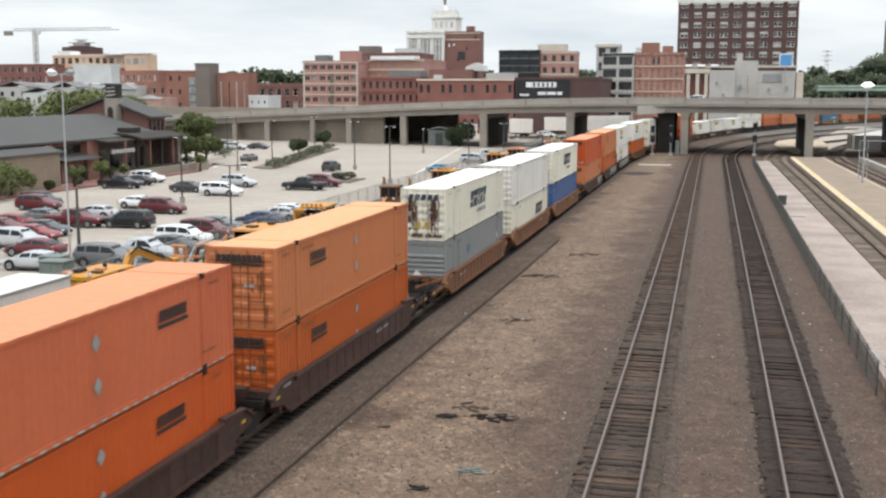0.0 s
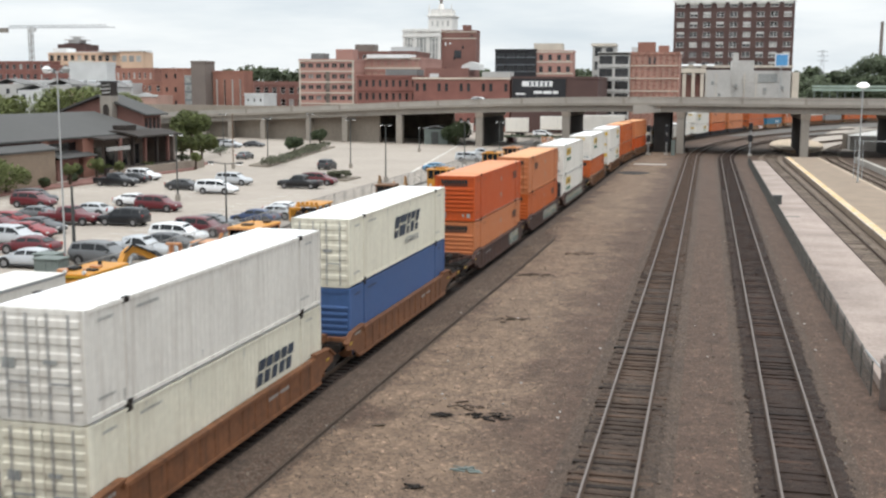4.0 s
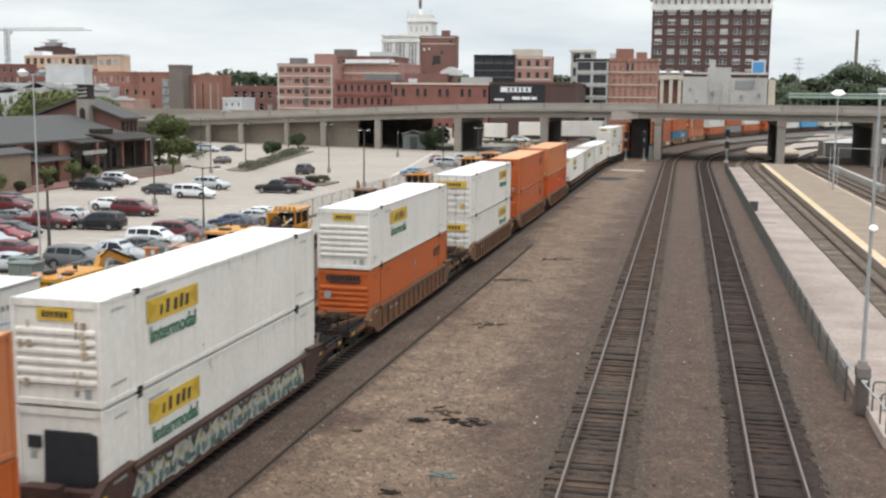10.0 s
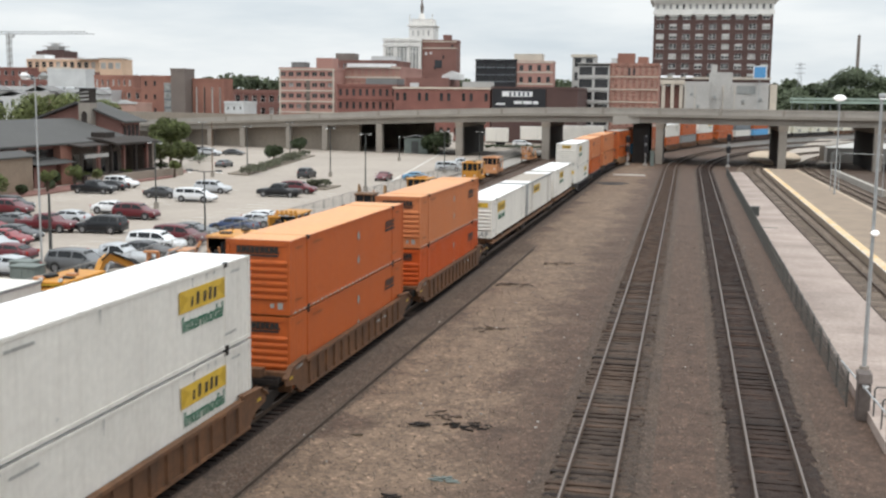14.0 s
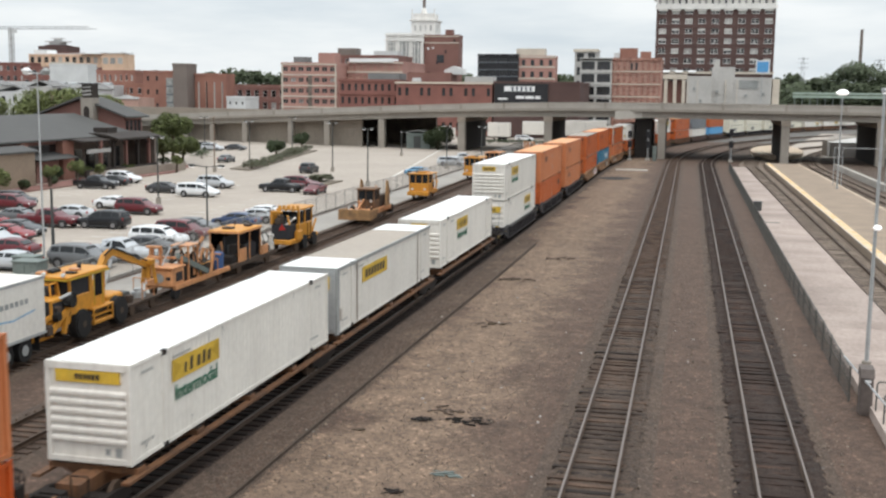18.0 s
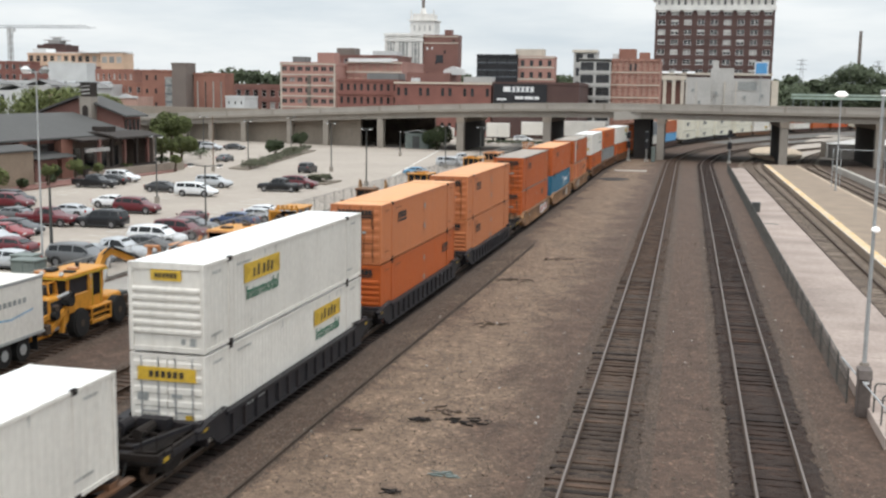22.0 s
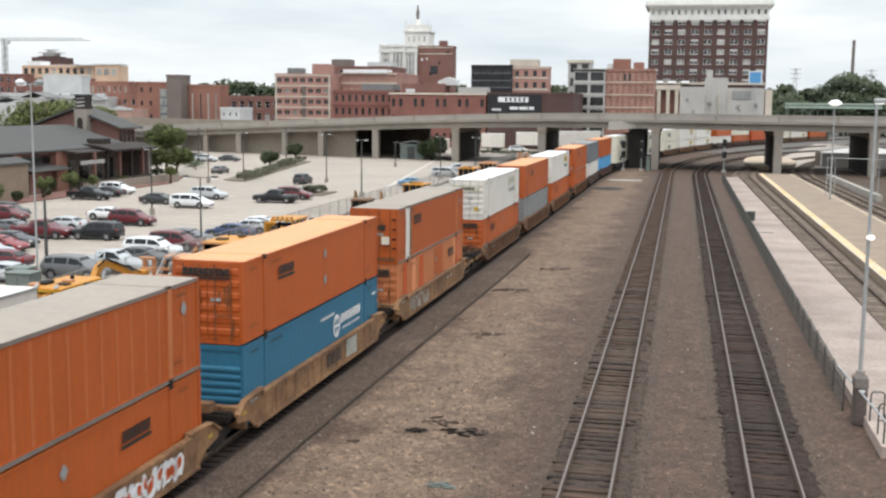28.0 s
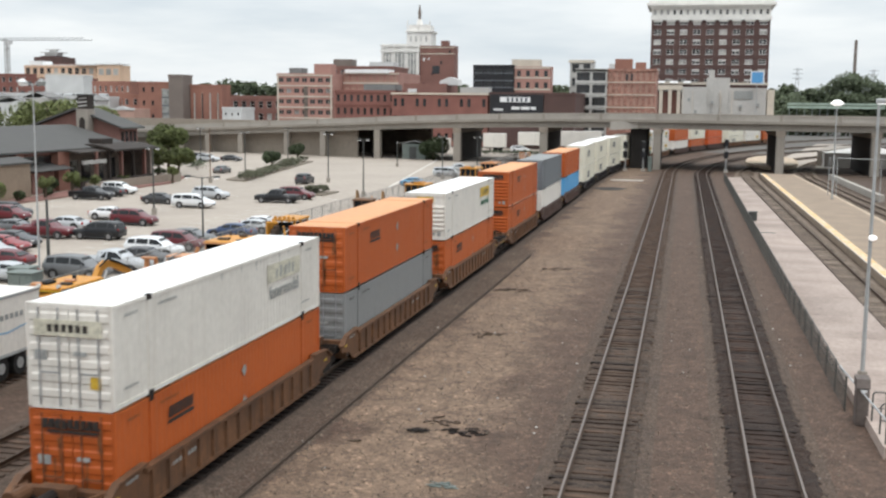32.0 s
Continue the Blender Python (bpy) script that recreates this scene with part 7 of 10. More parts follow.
for u, ccol, a, b, gr, low, top in CARS:
    car_ = spine_car() if ccol == "spine" else well_car(ccol, bool(a), bool(b), gr, u > 570)
    MOVING.append((car_, u, 0.0))
    for z, bx in ((0.345, low), (0.345 + CH + 0.025 if ccol != "spine" else 1.225, top)):
        if bx:
            (c_, r_), near_, mark_, mp_ = bx
            MOVING.append((container(c_, r_, near_, mark_, mp_, far=u > 570, deep={34.6: 0.034, 247.5: 0.026, 268.9: 0.020, 305.0: 0.026, 326.5: 0.022, 77.8: 0.022}.get(u, 0.011)), u, z))


def train_pose(s, z):
    """Pose of a box or car whose near end lies s metres along the track."""
    xa, ya, _ = train_path(s)
    xb, yb, _ = train_path(s + CL)
    return Matrix.Translation(((xa + xb) / 2, (ya + yb) / 2, z)) @ Matrix.Rotation(-math.atan2(xb - xa, yb - ya), 4, "Z")


# ---------------------------------------------------------------- parked cars
# stations along the length: x, bottom, belt, roof, half width at belt, half width at roof
SHAPES = {
    "sedan": (4.7, [(-2.35, 0.45, 0.62, 0.64, 0.66, 0.5), (-2.28, 0.28, 0.88, 0.90, 0.80, 0.62), (-1.75, 0.22, 0.98, 1.0, 0.88, 0.70), (-1.15, 0.2, 0.98, 1.38, 0.90, 0.60), (-0.2, 0.2, 0.95, 1.46, 0.91, 0.62),
                    (0.45, 0.2, 0.93, 1.40, 0.91, 0.62), (1.15, 0.2, 0.92, 0.95, 0.90, 0.74), (1.95, 0.22, 0.80, 0.82, 0.85, 0.68), (2.25, 0.26, 0.66, 0.68, 0.74, 0.58), (2.35, 0.4, 0.55, 0.57, 0.6, 0.5)], (2, 6)),
    "suv": (4.75, [(-2.37, 0.5, 0.85, 0.90, 0.78, 0.62), (-2.30, 0.32, 1.05, 1.15, 0.88, 0.68), (-2.05, 0.28, 1.08, 1.66, 0.92, 0.68), (-1.0, 0.26, 1.06, 1.76, 0.94, 0.70), (0.0, 0.26, 1.04, 1.75, 0.94, 0.70),
                   (0.55, 0.26, 1.02, 1.66, 0.94, 0.69), (1.2, 0.26, 1.02, 1.07, 0.93, 0.78), (2.0, 0.28, 0.94, 0.97, 0.89, 0.72), (2.28, 0.32, 0.78, 0.80, 0.80, 0.64), (2.37, 0.48, 0.62, 0.64, 0.66, 0.55)], (1, 6)),
    "van": (5.1, [(-2.55, 0.45, 0.9, 0.95, 0.82, 0.66), (-2.48, 0.3, 1.05, 1.30, 0.93, 0.72), (-2.3, 0.25, 1.06, 1.70, 0.97, 0.74), (-1.0, 0.22, 1.04, 1.78, 0.98, 0.75), (0.3, 0.22, 1.02, 1.76, 0.98, 0.74),
                  (0.9, 0.22, 1.0, 1.60, 0.98, 0.72), (1.7, 0.22, 0.98, 1.03, 0.96, 0.78), (2.3, 0.25, 0.84, 0.86, 0.9, 0.7), (2.5, 0.3, 0.68, 0.70, 0.8, 0.6), (2.55, 0.45, 0.58, 0.6, 0.66, 0.5)], (1, 6)),
}


def loft(ms, st, k0, k1, side):
    """The skin between two stations: sides, roof and floor."""
    rings = []
    for x, zb, zm, zr, wm, wr in st:
        rings.append([(x, -wm * 0.94, zb), (x, -wm, (zb + zm) / 2), (x, -wm * 0.985, zm), (x, -wr, zr - 0.03), (x, -wr * 0.8, zr), (x, wr * 0.8, zr), (x, wr, zr - 0.03), (x, wm * 0.985, zm), (x, wm, (zb + zm) / 2), (x, wm * 0.94, zb)])
    v = [p for r in rings for p in r]
    f = []
    n = 10
    for i in range(len(rings) - 1):
        for k in range(n):
            j = (k + 1) % n
            f.append((i * n + k, (i + 1) * n + k, (i + 1) * n + j, i * n + j))
    f += [tuple(range(n)), tuple(range(len(v) - n, len(v)))]
    return ms.add(v, f)


tyre_mesh = flip(Mesh().rod((0, -0.11, 0), (0, 0.11, 0), 0.34, 16).data("wheel", M["tyre"]))
rim_mesh = flip(Mesh().rod((0, -0.118, 0), (0, 0.118, 0), 0.21, 10).data("rim", M["rim"]))
CARMESH = {}


def car(kind, colour, x, y, turn=0.0, state="parked on the lot", group="parked cars"):
    """A car with its nose to +x before it is turned."""
    name = {"sedan": "car", "suv": "car", "van": "minivan", "pickup": "pickup_truck"}[kind]
    said = {"sedan": "sedan", "suv": "sport utility car", "van": "minivan", "pickup": "pickup truck"}[kind]
    cw = {"sky": "bright blue", "blue": "dark blue", "maroon": "dark red", "grey": "dark grey", "green": "pale green"}.get(colour, colour)
    th = thing(name, f"{cw} {said} {state}", {"pickup": "truck", "van": "van"}.get(kind, "car"), group, "", pose(x, y, -0.3, 0, 0, turn))
    base = "suv" if kind == "pickup" else kind
    key = (kind, colour)
    if key not in CARMESH:
        length, st, cab = SHAPES[base]
        m = CARPAINT[colour]
        if kind == "pickup":
            st = [(-2.85, 0.5, 1.0, 1.02, 0.9, 0.86), (-2.8, 0.36, 1.1, 1.12, 0.95, 0.92), (-0.95, 0.34, 1.1, 1.12, 0.96, 0.93), (-0.9, 0.34, 1.1, 1.72, 0.96, 0.70), (-0.1, 0.34, 1.08, 1.85, 0.97, 0.72), (0.6, 0.34, 1.08, 1.78, 0.97, 0.72),
                  (1.25, 0.34, 1.08, 1.12, 0.96, 0.84), (2.4, 0.36, 1.04, 1.07, 0.94, 0.80), (2.75, 0.38, 0.9, 0.93, 0.86, 0.74), (2.85, 0.5, 0.7, 0.72, 0.74, 0.66)]
            cab = (2, 6)
        st = [(x_ * 0.94, zb_ * 0.95, zm_ * 0.93, zr_ * 0.90, wm_ * 0.94, wr_ * 0.93) for x_, zb_, zm_, zr_, wm_, wr_ in st]
        skin = loft(Mesh(), st, 0, 0, 0)
        a, b = cab
        wide = max(s[4] for s in st)

        def G(s, e, sy, off):
            t = 0.17 + 0.68 * e
            w = s[4] * 0.985 + (s[5] - s[4] * 0.985) * t
            return (s[0], sy * (w + off), s[2] + (s[3] - 0.03 - s[2]) * t)

        def at(x_):
            i = max(k for k in range(len(st) - 1) if st[k][0] <= x_)
            f = (x_ - st[i][0]) / (st[i + 1][0] - st[i][0])
            return tuple(st[i][k] + (st[i + 1][k] - st[i][k]) * f for k in range(6))
        side = {}
        for sy in (-1, 1):
            gl = Mesh()
            run = [at(st[a][0] + 0.30)] + [st[i] for i in range(a + 1, b) if st[i][0] > st[a][0] + 0.32] + [at(st[b][0] - 0.16)]
            gl.add([q for s in run for q in (G(s, 0, sy, 0.008), G(s, 1, sy, 0.008))], [(i * 2, i * 2 + 2, i * 2 + 3, i * 2 + 1) if sy < 0 else (i * 2 + 1, i * 2 + 3, i * 2 + 2, i * 2) for i in range(len(run) - 1)])
            side[sy] = flip(gl.data("side_window", M["glass"]))
            for x_ in {"sedan": (-0.22,), "suv": (-0.12, -1.2), "van": (0.25, -1.05), "pickup": (-0.12,)}[kind]:
                s0, s1 = at(x_ - 0.05), at(x_ + 0.05)
                skin.add([G(s0, -0.05, sy, 0.014), G(s1, -0.05, sy, 0.014), G(s1, 1.05, sy, 0.014), G(s0, 1.05, sy, 0.014)], [(0, 1, 2, 3) if sy < 0 else (3, 2, 1, 0)])
        body = flip(skin.data("body", m, True))
        p, q = st[b], st[b - 1]
        front = Mesh().add([(p[0] - 0.08, -p[5] + 0.04, p[3] + 0.03), (p[0] - 0.08, p[5] - 0.04, p[3] + 0.03), (q[0] + 0.06, q[5] * 0.86, q[3] - 0.03), (q[0] + 0.06, -q[5] * 0.86, q[3] - 0.03)], [(0, 1, 2, 3)])
        p, q = st[a], st[a + 1]
        rear = Mesh().add([(p[0] - 0.02, p[5] - 0.06, p[3] + 0.05), (p[0] - 0.02, -p[5] + 0.06, p[3] + 0.05), (q[0] - 0.07, -q[5] * 0.86, q[3] - 0.05), (q[0] - 0.07, q[5] * 0.86, q[3] - 0.05)], [(0, 1, 2, 3)])
        glass = (("windshield", flip(front.data("windshield", M["glass"]))), ("rear_window", flip(rear.data("rear_window", M["glass"]))), ("side_window", side[-1]), ("side_window", side[1]))
        e = st[-1][0]
        r0 = st[0][0]
        hl = {}
        for sy in (-1, 1):
            hl[sy] = (flip(Mesh().rbox(e - 0.22, sy * 0.58 - 0.16, st[-2][2] - 0.14, e - 0.055, sy * 0.58 + 0.16, st[-2][2] + 0.01, 0.03).data("headlight", M["head"])),
                      flip(Mesh().rbox(r0 + 0.03, sy * 0.68 - 0.1, st[1][2] - 0.22, r0 + 0.14, sy * 0.68 + 0.12, st[1][2] + 0.04, 0.03).data("tail_light", M["tail"])))
        trim = Mesh().rbox(e - 0.14, -0.62, 0.3, e + 0.02, 0.62, 0.46, 0.03).rbox(r0 - 0.02, -0.66, 0.34, r0 + 0.12, 0.66, 0.5, 0.03)
        wb_ = 1.33 if kind != "pickup" else 1.70
        for sy in (-1, 1):
            trim.box(-wb_, sy * (wide - 0.04) - 0.03, 0.2, wb_, sy * (wide - 0.04) + 0.03, 0.31)
            for sx in (-1, 1):
                # a flat dark disc stands in for the shaded hollow of the wheel arch
                trim.rod((sx * wb_, sy * (wide - 0.05), 0.37), (sx * wb_, sy * (wide + 0.006), 0.37), 0.40, 16)
        mir = [flip(Mesh().rbox(0.7, s - 0.08, 0.94, 0.86, s + 0.08, 1.08, 0.03).data("mirror", m)) for s in (-0.92, 0.92)]
        CARMESH[key] = (body, glass, hl, flip(trim.data("lower_trim", M["plastic"])), mir, wb_, wide - 0.08)
    body, glass, hl, trim, mir, wb, wy = CARMESH[key]
    part("body", body, None, th)
    for gname, gm in glass:
        part(gname, gm, None, th, "dark tinted glass")
    part("lower_trim", trim, None, th, "black plastic trim with dark wheel-arch discs")
    for mm_ in mir:
        part("mirror", mm_, None, th)
    for sy in (-1, 1):
        part("headlight", hl[sy][0], None, th)
        part("tail_light", hl[sy][1], None, th, "red lamp")
        for sx in (-1, 1):
            w = part("wheel", tyre_mesh, None, th, "", Matrix.Translation((sx * wb, sy * wy, 0.34)))
            part("rim", rim_mesh, None, w)
    return th


for kind, colour, x, y, turn in (
        ("suv", "black", -49.0, 85.2, 180), ("pickup", "maroon", -53.8, 84.6, 0), ("sedan", "silver", -55.4, 90.4, 180), ("suv", "maroon", -51.4, 95.9, 0), ("sedan", "white", -55.9, 99.6, 0),
        ("van", "white", -53.7, 113.9, 0), ("sedan", "charcoal", -59.4, 117.2, 0), ("suv", "silver", -56.6, 125.0, 0), ("pickup", "black", -69.6, 119.6, 0),
        ("sedan", "black", -70.0, 124.0, 180), ("suv", "white", -70.6, 128.0, 0), ("suv", "maroon", -64.8, 95.6, 0), ("sedan", "charcoal", -53.0, 78.8, 0), ("sedan", "red", -52.0, 75.8, 0), ("sedan", "maroon", -47.0, 68.6, 180),
        ("suv", "white", -39.3, 76.4, 0), ("suv", "maroon", -39.4, 80.6, 0), ("sedan", "blue", -38.6, 89.4, 180), ("sedan", "grey", -40.3, 84.6, 0), ("suv", "grey", -39.4, 65.6, 0), ("pickup", "silver", -38.4, 68.6, 0),
        ("sedan", "charcoal", -38.2, 72.6, 0), ("pickup", "black", -47.2, 123.0, 180), ("suv", "maroon", -46.6, 128.0, 0), ("suv", "charcoal", -54.6, 153.6, 90), ("sedan", "silver", -38.2, 93.0, 180), ("sedan", "white", -38.2, 96.0, 0),
        ("sedan", "sky", -37.9, 154.2, 0), ("van", "silver", -38.0, 177.0, 0), ("pickup", "silver", -38.4, 188.0, 0), ("suv", "silver", -92.6, 203.5, 0), ("sedan", "charcoal", -89.5, 207.8, 0), ("sedan", "grey", -75.8, 172.0, 90),
        ("suv", "black", -96.0, 208.0, 0), ("sedan", "maroon", -57.4, 79.2, 0), ("suv", "silver", -50.6, 71.8, 0), ("sedan", "maroon", -56.0, 75.6, 0), ("sedan", "grey", -58.0, 86.5, 0), ("sedan", "red", -58.6, 82.0, 180), ("suv", "black", -66.6, 98.6, 0),
        ("sedan", "silver", -43.4, 63.2, 180)):
    car(kind, colour, x, y, turn)
rolling_car = car("sedan", "maroon", -42.6, 197, -90, "driving slowly through the lot", "driving cars")
bridge_car = car("suv", "white", -3.0, 216.5, 180, "driving over the viaduct", "driving cars")

# ---------------------------------------------------------------- lamp posts
def lamp_post(x, y, h, m, heads, label, arm=1.0, r=0.11):
    th = thing("street_lamp", label, "lamp", "", "", pose(x, y, -0.3))
    part("base", Mesh().rod((0, 0, 0), (0, 0, 0.7), 0.28 if r < 0.09 or r >= 0.1 else 0.2, 10), M["concrete"], th)
    part("pole", Mesh().rod((0, 0, 0.7), (0, 0, h), r, 10, r * 0.6), m, th)
    for dx in heads:
        a = part("arm", Mesh().rod((0, 0, h - 0.1), (dx * arm, 0, h + 0.05), 0.04), m, th)
        part("lamp_head", Mesh().rbox(dx * arm - 0.24, -0.16, h - 0.08, dx * arm + 0.24, 0.16, h + 0.12, 0.05), m, a)
        part("lamp_glass", Mesh().box(dx * arm - 0.18, -0.12, h - 0.12, dx * arm + 0.18, 0.12, h - 0.082), M["lamp_glass"], a)
    return th


lamp_post(-41.55, 64.5, 12.9, M["galv"], (-1, 1), "tall galvanised steel lamp post in the lot", 0.6, 0.075)
tl = bpy.data.objects["street_lamp"]
# the left bowl is white for the glare on it, the right one grey
part("lamp_bowl", Mesh().rod((-0.75, 0, 12.75), (-0.75, 0, 13.0), 0.2, 12, 0.34).rod((-0.75, 0, 13.0), (-0.75, 0, 13.2), 0.34, 12, 0.12), M["sign_white"], tl, "lamp bowl whitened for its glare")
part("lamp_bowl", Mesh().rod((0.65, 0, 12.75), (0.65, 0, 13.0), 0.2, 12, 0.3).rod((0.65, 0, 13.0), (0.65, 0, 13.2), 0.3, 12, 0.12), M["decal_grey"], tl, "grey bowl reflector")
lamp_post(-41.8, 66.0, 5.2, M["pole_dark"], (), "short dark steel post in the lot", 0.5, 0.13)
for x, y, h in ((-54.1, 105.2, 7.0), (-52.1, 157.0, 7.3), (-39.8, 134.1, 7.3), (-53.2, 201.7, 4.6), (-37.6, 171.0, 6.8), (-70.0, 168.0, 7.0), (-74.5, 200.0, 7.0), (-88.0, 190.0, 7.0), (-36.6, 196.0, 6.0)):
    lamp_post(x, y, h, M["pole_dark"], (-1, 1) if h > 5 else (0.01,), "dark green lot lamp post with two heads", 0.55, 0.10)
lamp_post(-38.4, 83.1, 5.75, M["pole_dark"], (-1, 1), "dark lamp post with two arms beside the fence", 1.3, 0.085)
lamp_post(-68.0, 150.0, 8.1, M["rust_cab"], (), "slim rust-red steel post in the lot", 0.5, 0.085)
lp = lamp_post(7.85, 48.6, 12.15, M["galv"], (1,), "tall grey steel platform lamp post", 0.12, 0.095)
part("lower_lamp", Mesh().rod((0.05, -0.2, 6.36), (0.05, -0.2, 6.46), 0.1, 12, 0.19).rod((0.05, -0.2, 6.46), (0.05, -0.2, 6.57), 0.19, 12, 0.1), M["lamp_glass"], lp, "round white platform lamp")
lp = lamp_post(18.3, 143.4, 12.2, M["galv"], (), "grey steel platform lamp post", 0.3, 0.12)
# the lamp's shape is widened to the size of its glare
part("round_lamp", Mesh().rod((0, 0, 12.2), (0, 0, 12.5), 0.4, 16, 0.85).rod((0, 0, 12.5), (0, 0, 12.9), 0.85, 16, 0.35), M["lamp_glass"], lp, "round white lamp drawn as wide as its glare")
for x, y, h in ((24.5, 120, 9), (-3.2, 207.6, 3)):
    if x > 0:
        lamp_post(x, y, h, M["galv"], (1,), "slim steel lamp post beside the far track", 0.6)


# ---------------------------------------------------------------- fences
def wire_panel(length, height, gap=0.13, r=0.005, m=None):
    ms = Mesh()
    n = int((length + height) / gap)
    for i in range(n):
        for d in (1, -1):
            a = i * gap
            y0, z0 = (a, 0.0) if a <= length else (length, a - length)
            y1, z1 = (a - height, height) if a >= height else (0.0, a)
            if d < 0:
                y0, y1 = length - y0, length - y1
            ms.beam((0, y0, z0), (0, y1, z1), r, r)
    return ms.data("wire_mesh", m or M["wire"])


def chain_fence(x, y0, y1, z0, height, bay, label, slope=0.0, m=None):
    th = thing("fence", label, "fence", "", "structure")
    m = m or M["wire"]
    wm = wire_panel(bay, height, m=m)
    pm = flip(Mesh().rod((0, 0, -0.2), (0, 0, height + 0.06), 0.035, 8).data("post", m))
    rm = flip(Mesh().rod((0, 0, height), (0, bay, height), 0.024, 6).data("top_rail", m))
    n = int((y1 - y0) / bay)
    for i in range(n):
        o = Matrix.Translation((x + slope * (y0 + i * bay), y0 + i * bay, z0))
        part("post", pm, None, th, "", o)
        part("wire_mesh", wm, None, th, "", o)
        part("top_rail", rm, None, th, "", o)
    return th


chain_fence(6.62, 44.5, 186, -0.34, 1.36, 3.0, "low chain-link fence along the platform", m=M["wire_dark"])
chain_fence(-34.85, 40, 235, -0.32, 1.8, 3.0, "chain-link fence between the lot and the yard")
# boxes at the end of the platform
bx = thing("relay_cabinet", "grey-brown steel cabinet beside the platform fence", "cabinet")
part("body", Mesh().rbox(6.72, 42.5, -0.36, 7.18, 43.1, 1.12, 0.04), M["cabinet_brown"], bx)
part("lid", Mesh().prism([(42.45, 1.12), (43.15, 1.12), (43.15, 1.50), (42.6, 1.44)], "x", 6.70, 7.20), M["cabinet_brown"], bx)
part("label_plate", Mesh().box(6.86, 42.47, 0.95, 7.08, 42.5, 1.06), M["sign_white"], bx)
gt = thing("steel_gate", "bent-pipe grey steel gate frame by the fence", "gate")
for y in (41.9, 40.2, 39.0):
    part("gate_hoop", Mesh().rod((7.2, y, 0.06), (7.2, y, 1.08), 0.03).rod((7.2, y, 1.08), (7.28, y, 1.16), 0.03).rod((7.28, y, 1.16), (7.6, y, 1.16), 0.03).rod((7.6, y, 1.16), (7.68, y, 1.08), 0.03).rod((7.68, y, 1.08), (7.68, y, 0.06), 0.03).rod((7.2, y, 0.55), (7.68, y, 0.55), 0.02), M["pole_dark"], gt)
part("pipe_rail", Mesh().rod((6.62, 46.5, 1.04), (7.45, 33.0, 1.0), 0.035), M["galv"], gt)
cb = thing("relay_cabinet", "small dark cabinet on the platform edge", "cabinet")
part("body", Mesh().rbox(6.8, 115.6, 0.06, 7.6, 116.4, 0.95, 0.04), M["pole_dark"], cb)
part("cover", Mesh().box(6.75, 115.55, 0.95, 7.65, 116.45, 1.0), M["pole_dark"], cb)
solid("drain_grate", Mesh().box(7.3, 104.5, 0.062, 8.6, 105.2, 0.07), M["pole_dark"], "dark iron drain grate in the platform", "grate", kind="")
# railing on the far platform
rl = thing("handrail", "galvanised pipe handrail on the far platform", "railing")
part("top_pipe", Mesh().rod((18.6, 150, 5.2), (30, 150, 5.0), 0.045), M["galv"], rl)
for x in (18.6, 19.6, 25, 30):
    part("post", Mesh().rod((x, 150, -0.36), (x, 150, 5.15), 0.05), M["galv"], rl)

# ---------------------------------------------------------------- signals and small track furniture
def signal(x, y, h, heads, label):
    th = thing("rail_signal", label, "signal", "signals", "", pose(x, y, -0.34))
    part("foundation", Mesh().rbox(-0.4, -0.4, -0.1, 0.4, 0.4, 0.4, 0.05), M["concrete_pale"], th)
    part("mast", Mesh().rod((0, 0, 0.4), (0, 0, h), 0.09, 8), M["galv"], th)
    for z in heads:
        hd = part("signal_head", Mesh().rbox(-0.4, -0.25, z, 0.4, -0.08, z + 1.25, 0.05), M["black_wall"], th)
        for k in (0.3, 0.9):
            part("hood", Mesh().rod((0, -0.25, z + k), (0, -0.55, z + k), 0.16, 10), M["black_wall"], hd)
    lad = Mesh().rod((0.18, 0.16, 0.2), (0.18, 0.16, h), 0.02).rod((-0.18, 0.16, 0.2), (-0.18, 0.16, h), 0.02)
    for i in range(int(h / 0.4)):
        lad.rod((-0.18, 0.16, 0.4 + i * 0.4), (0.18, 0.16, 0.4 + i * 0.4), 0.015)
    part("ladder", lad, M["galv"], th)
    return th


signal(7.7, 209, 6.2, (4.8, 2.6), "railway signal mast with two dark heads")
signal(-10.6, 207, 5.6, (4.2, 2.4), "railway signal mast with dark heads by the bridge")
signal(-7.3, 207, 5.6, (4.2, 2.4), "railway signal mast with dark heads by the bridge")
cb = thing("relay_cabinet", "grey relay cabinet by the bridge pier", "cabinet")
part("body", Mesh().rbox(-6.4, 206, -0.34, -5.7, 206.8, 2.3, 0.05), M["cabinet"], cb)
part("roof", Mesh().box(-6.5, 205.9, 2.3, -5.6, 206.9, 2.42), M["cabinet"], cb)
solid("concrete_pad", Mesh().rbox(-11.4, 178.4, -0.5, -6.2, 181, -0.28, 0.05), M["concrete_pale"], "pale concrete pad between the tracks", "pad", kind="structure")
solid("oil_puddle", Mesh().prism([(-10.2 + 2.2 * math.cos(a) * (1 + 0.2 * math.sin(3 * a)), 160 + 3.0 * math.sin(a)) for a in [i * math.pi / 9 for i in range(18)]], "z", -0.33, -0.318), M["wall_dark"], "dark wet patch on the gravel", "puddle", kind="structure")
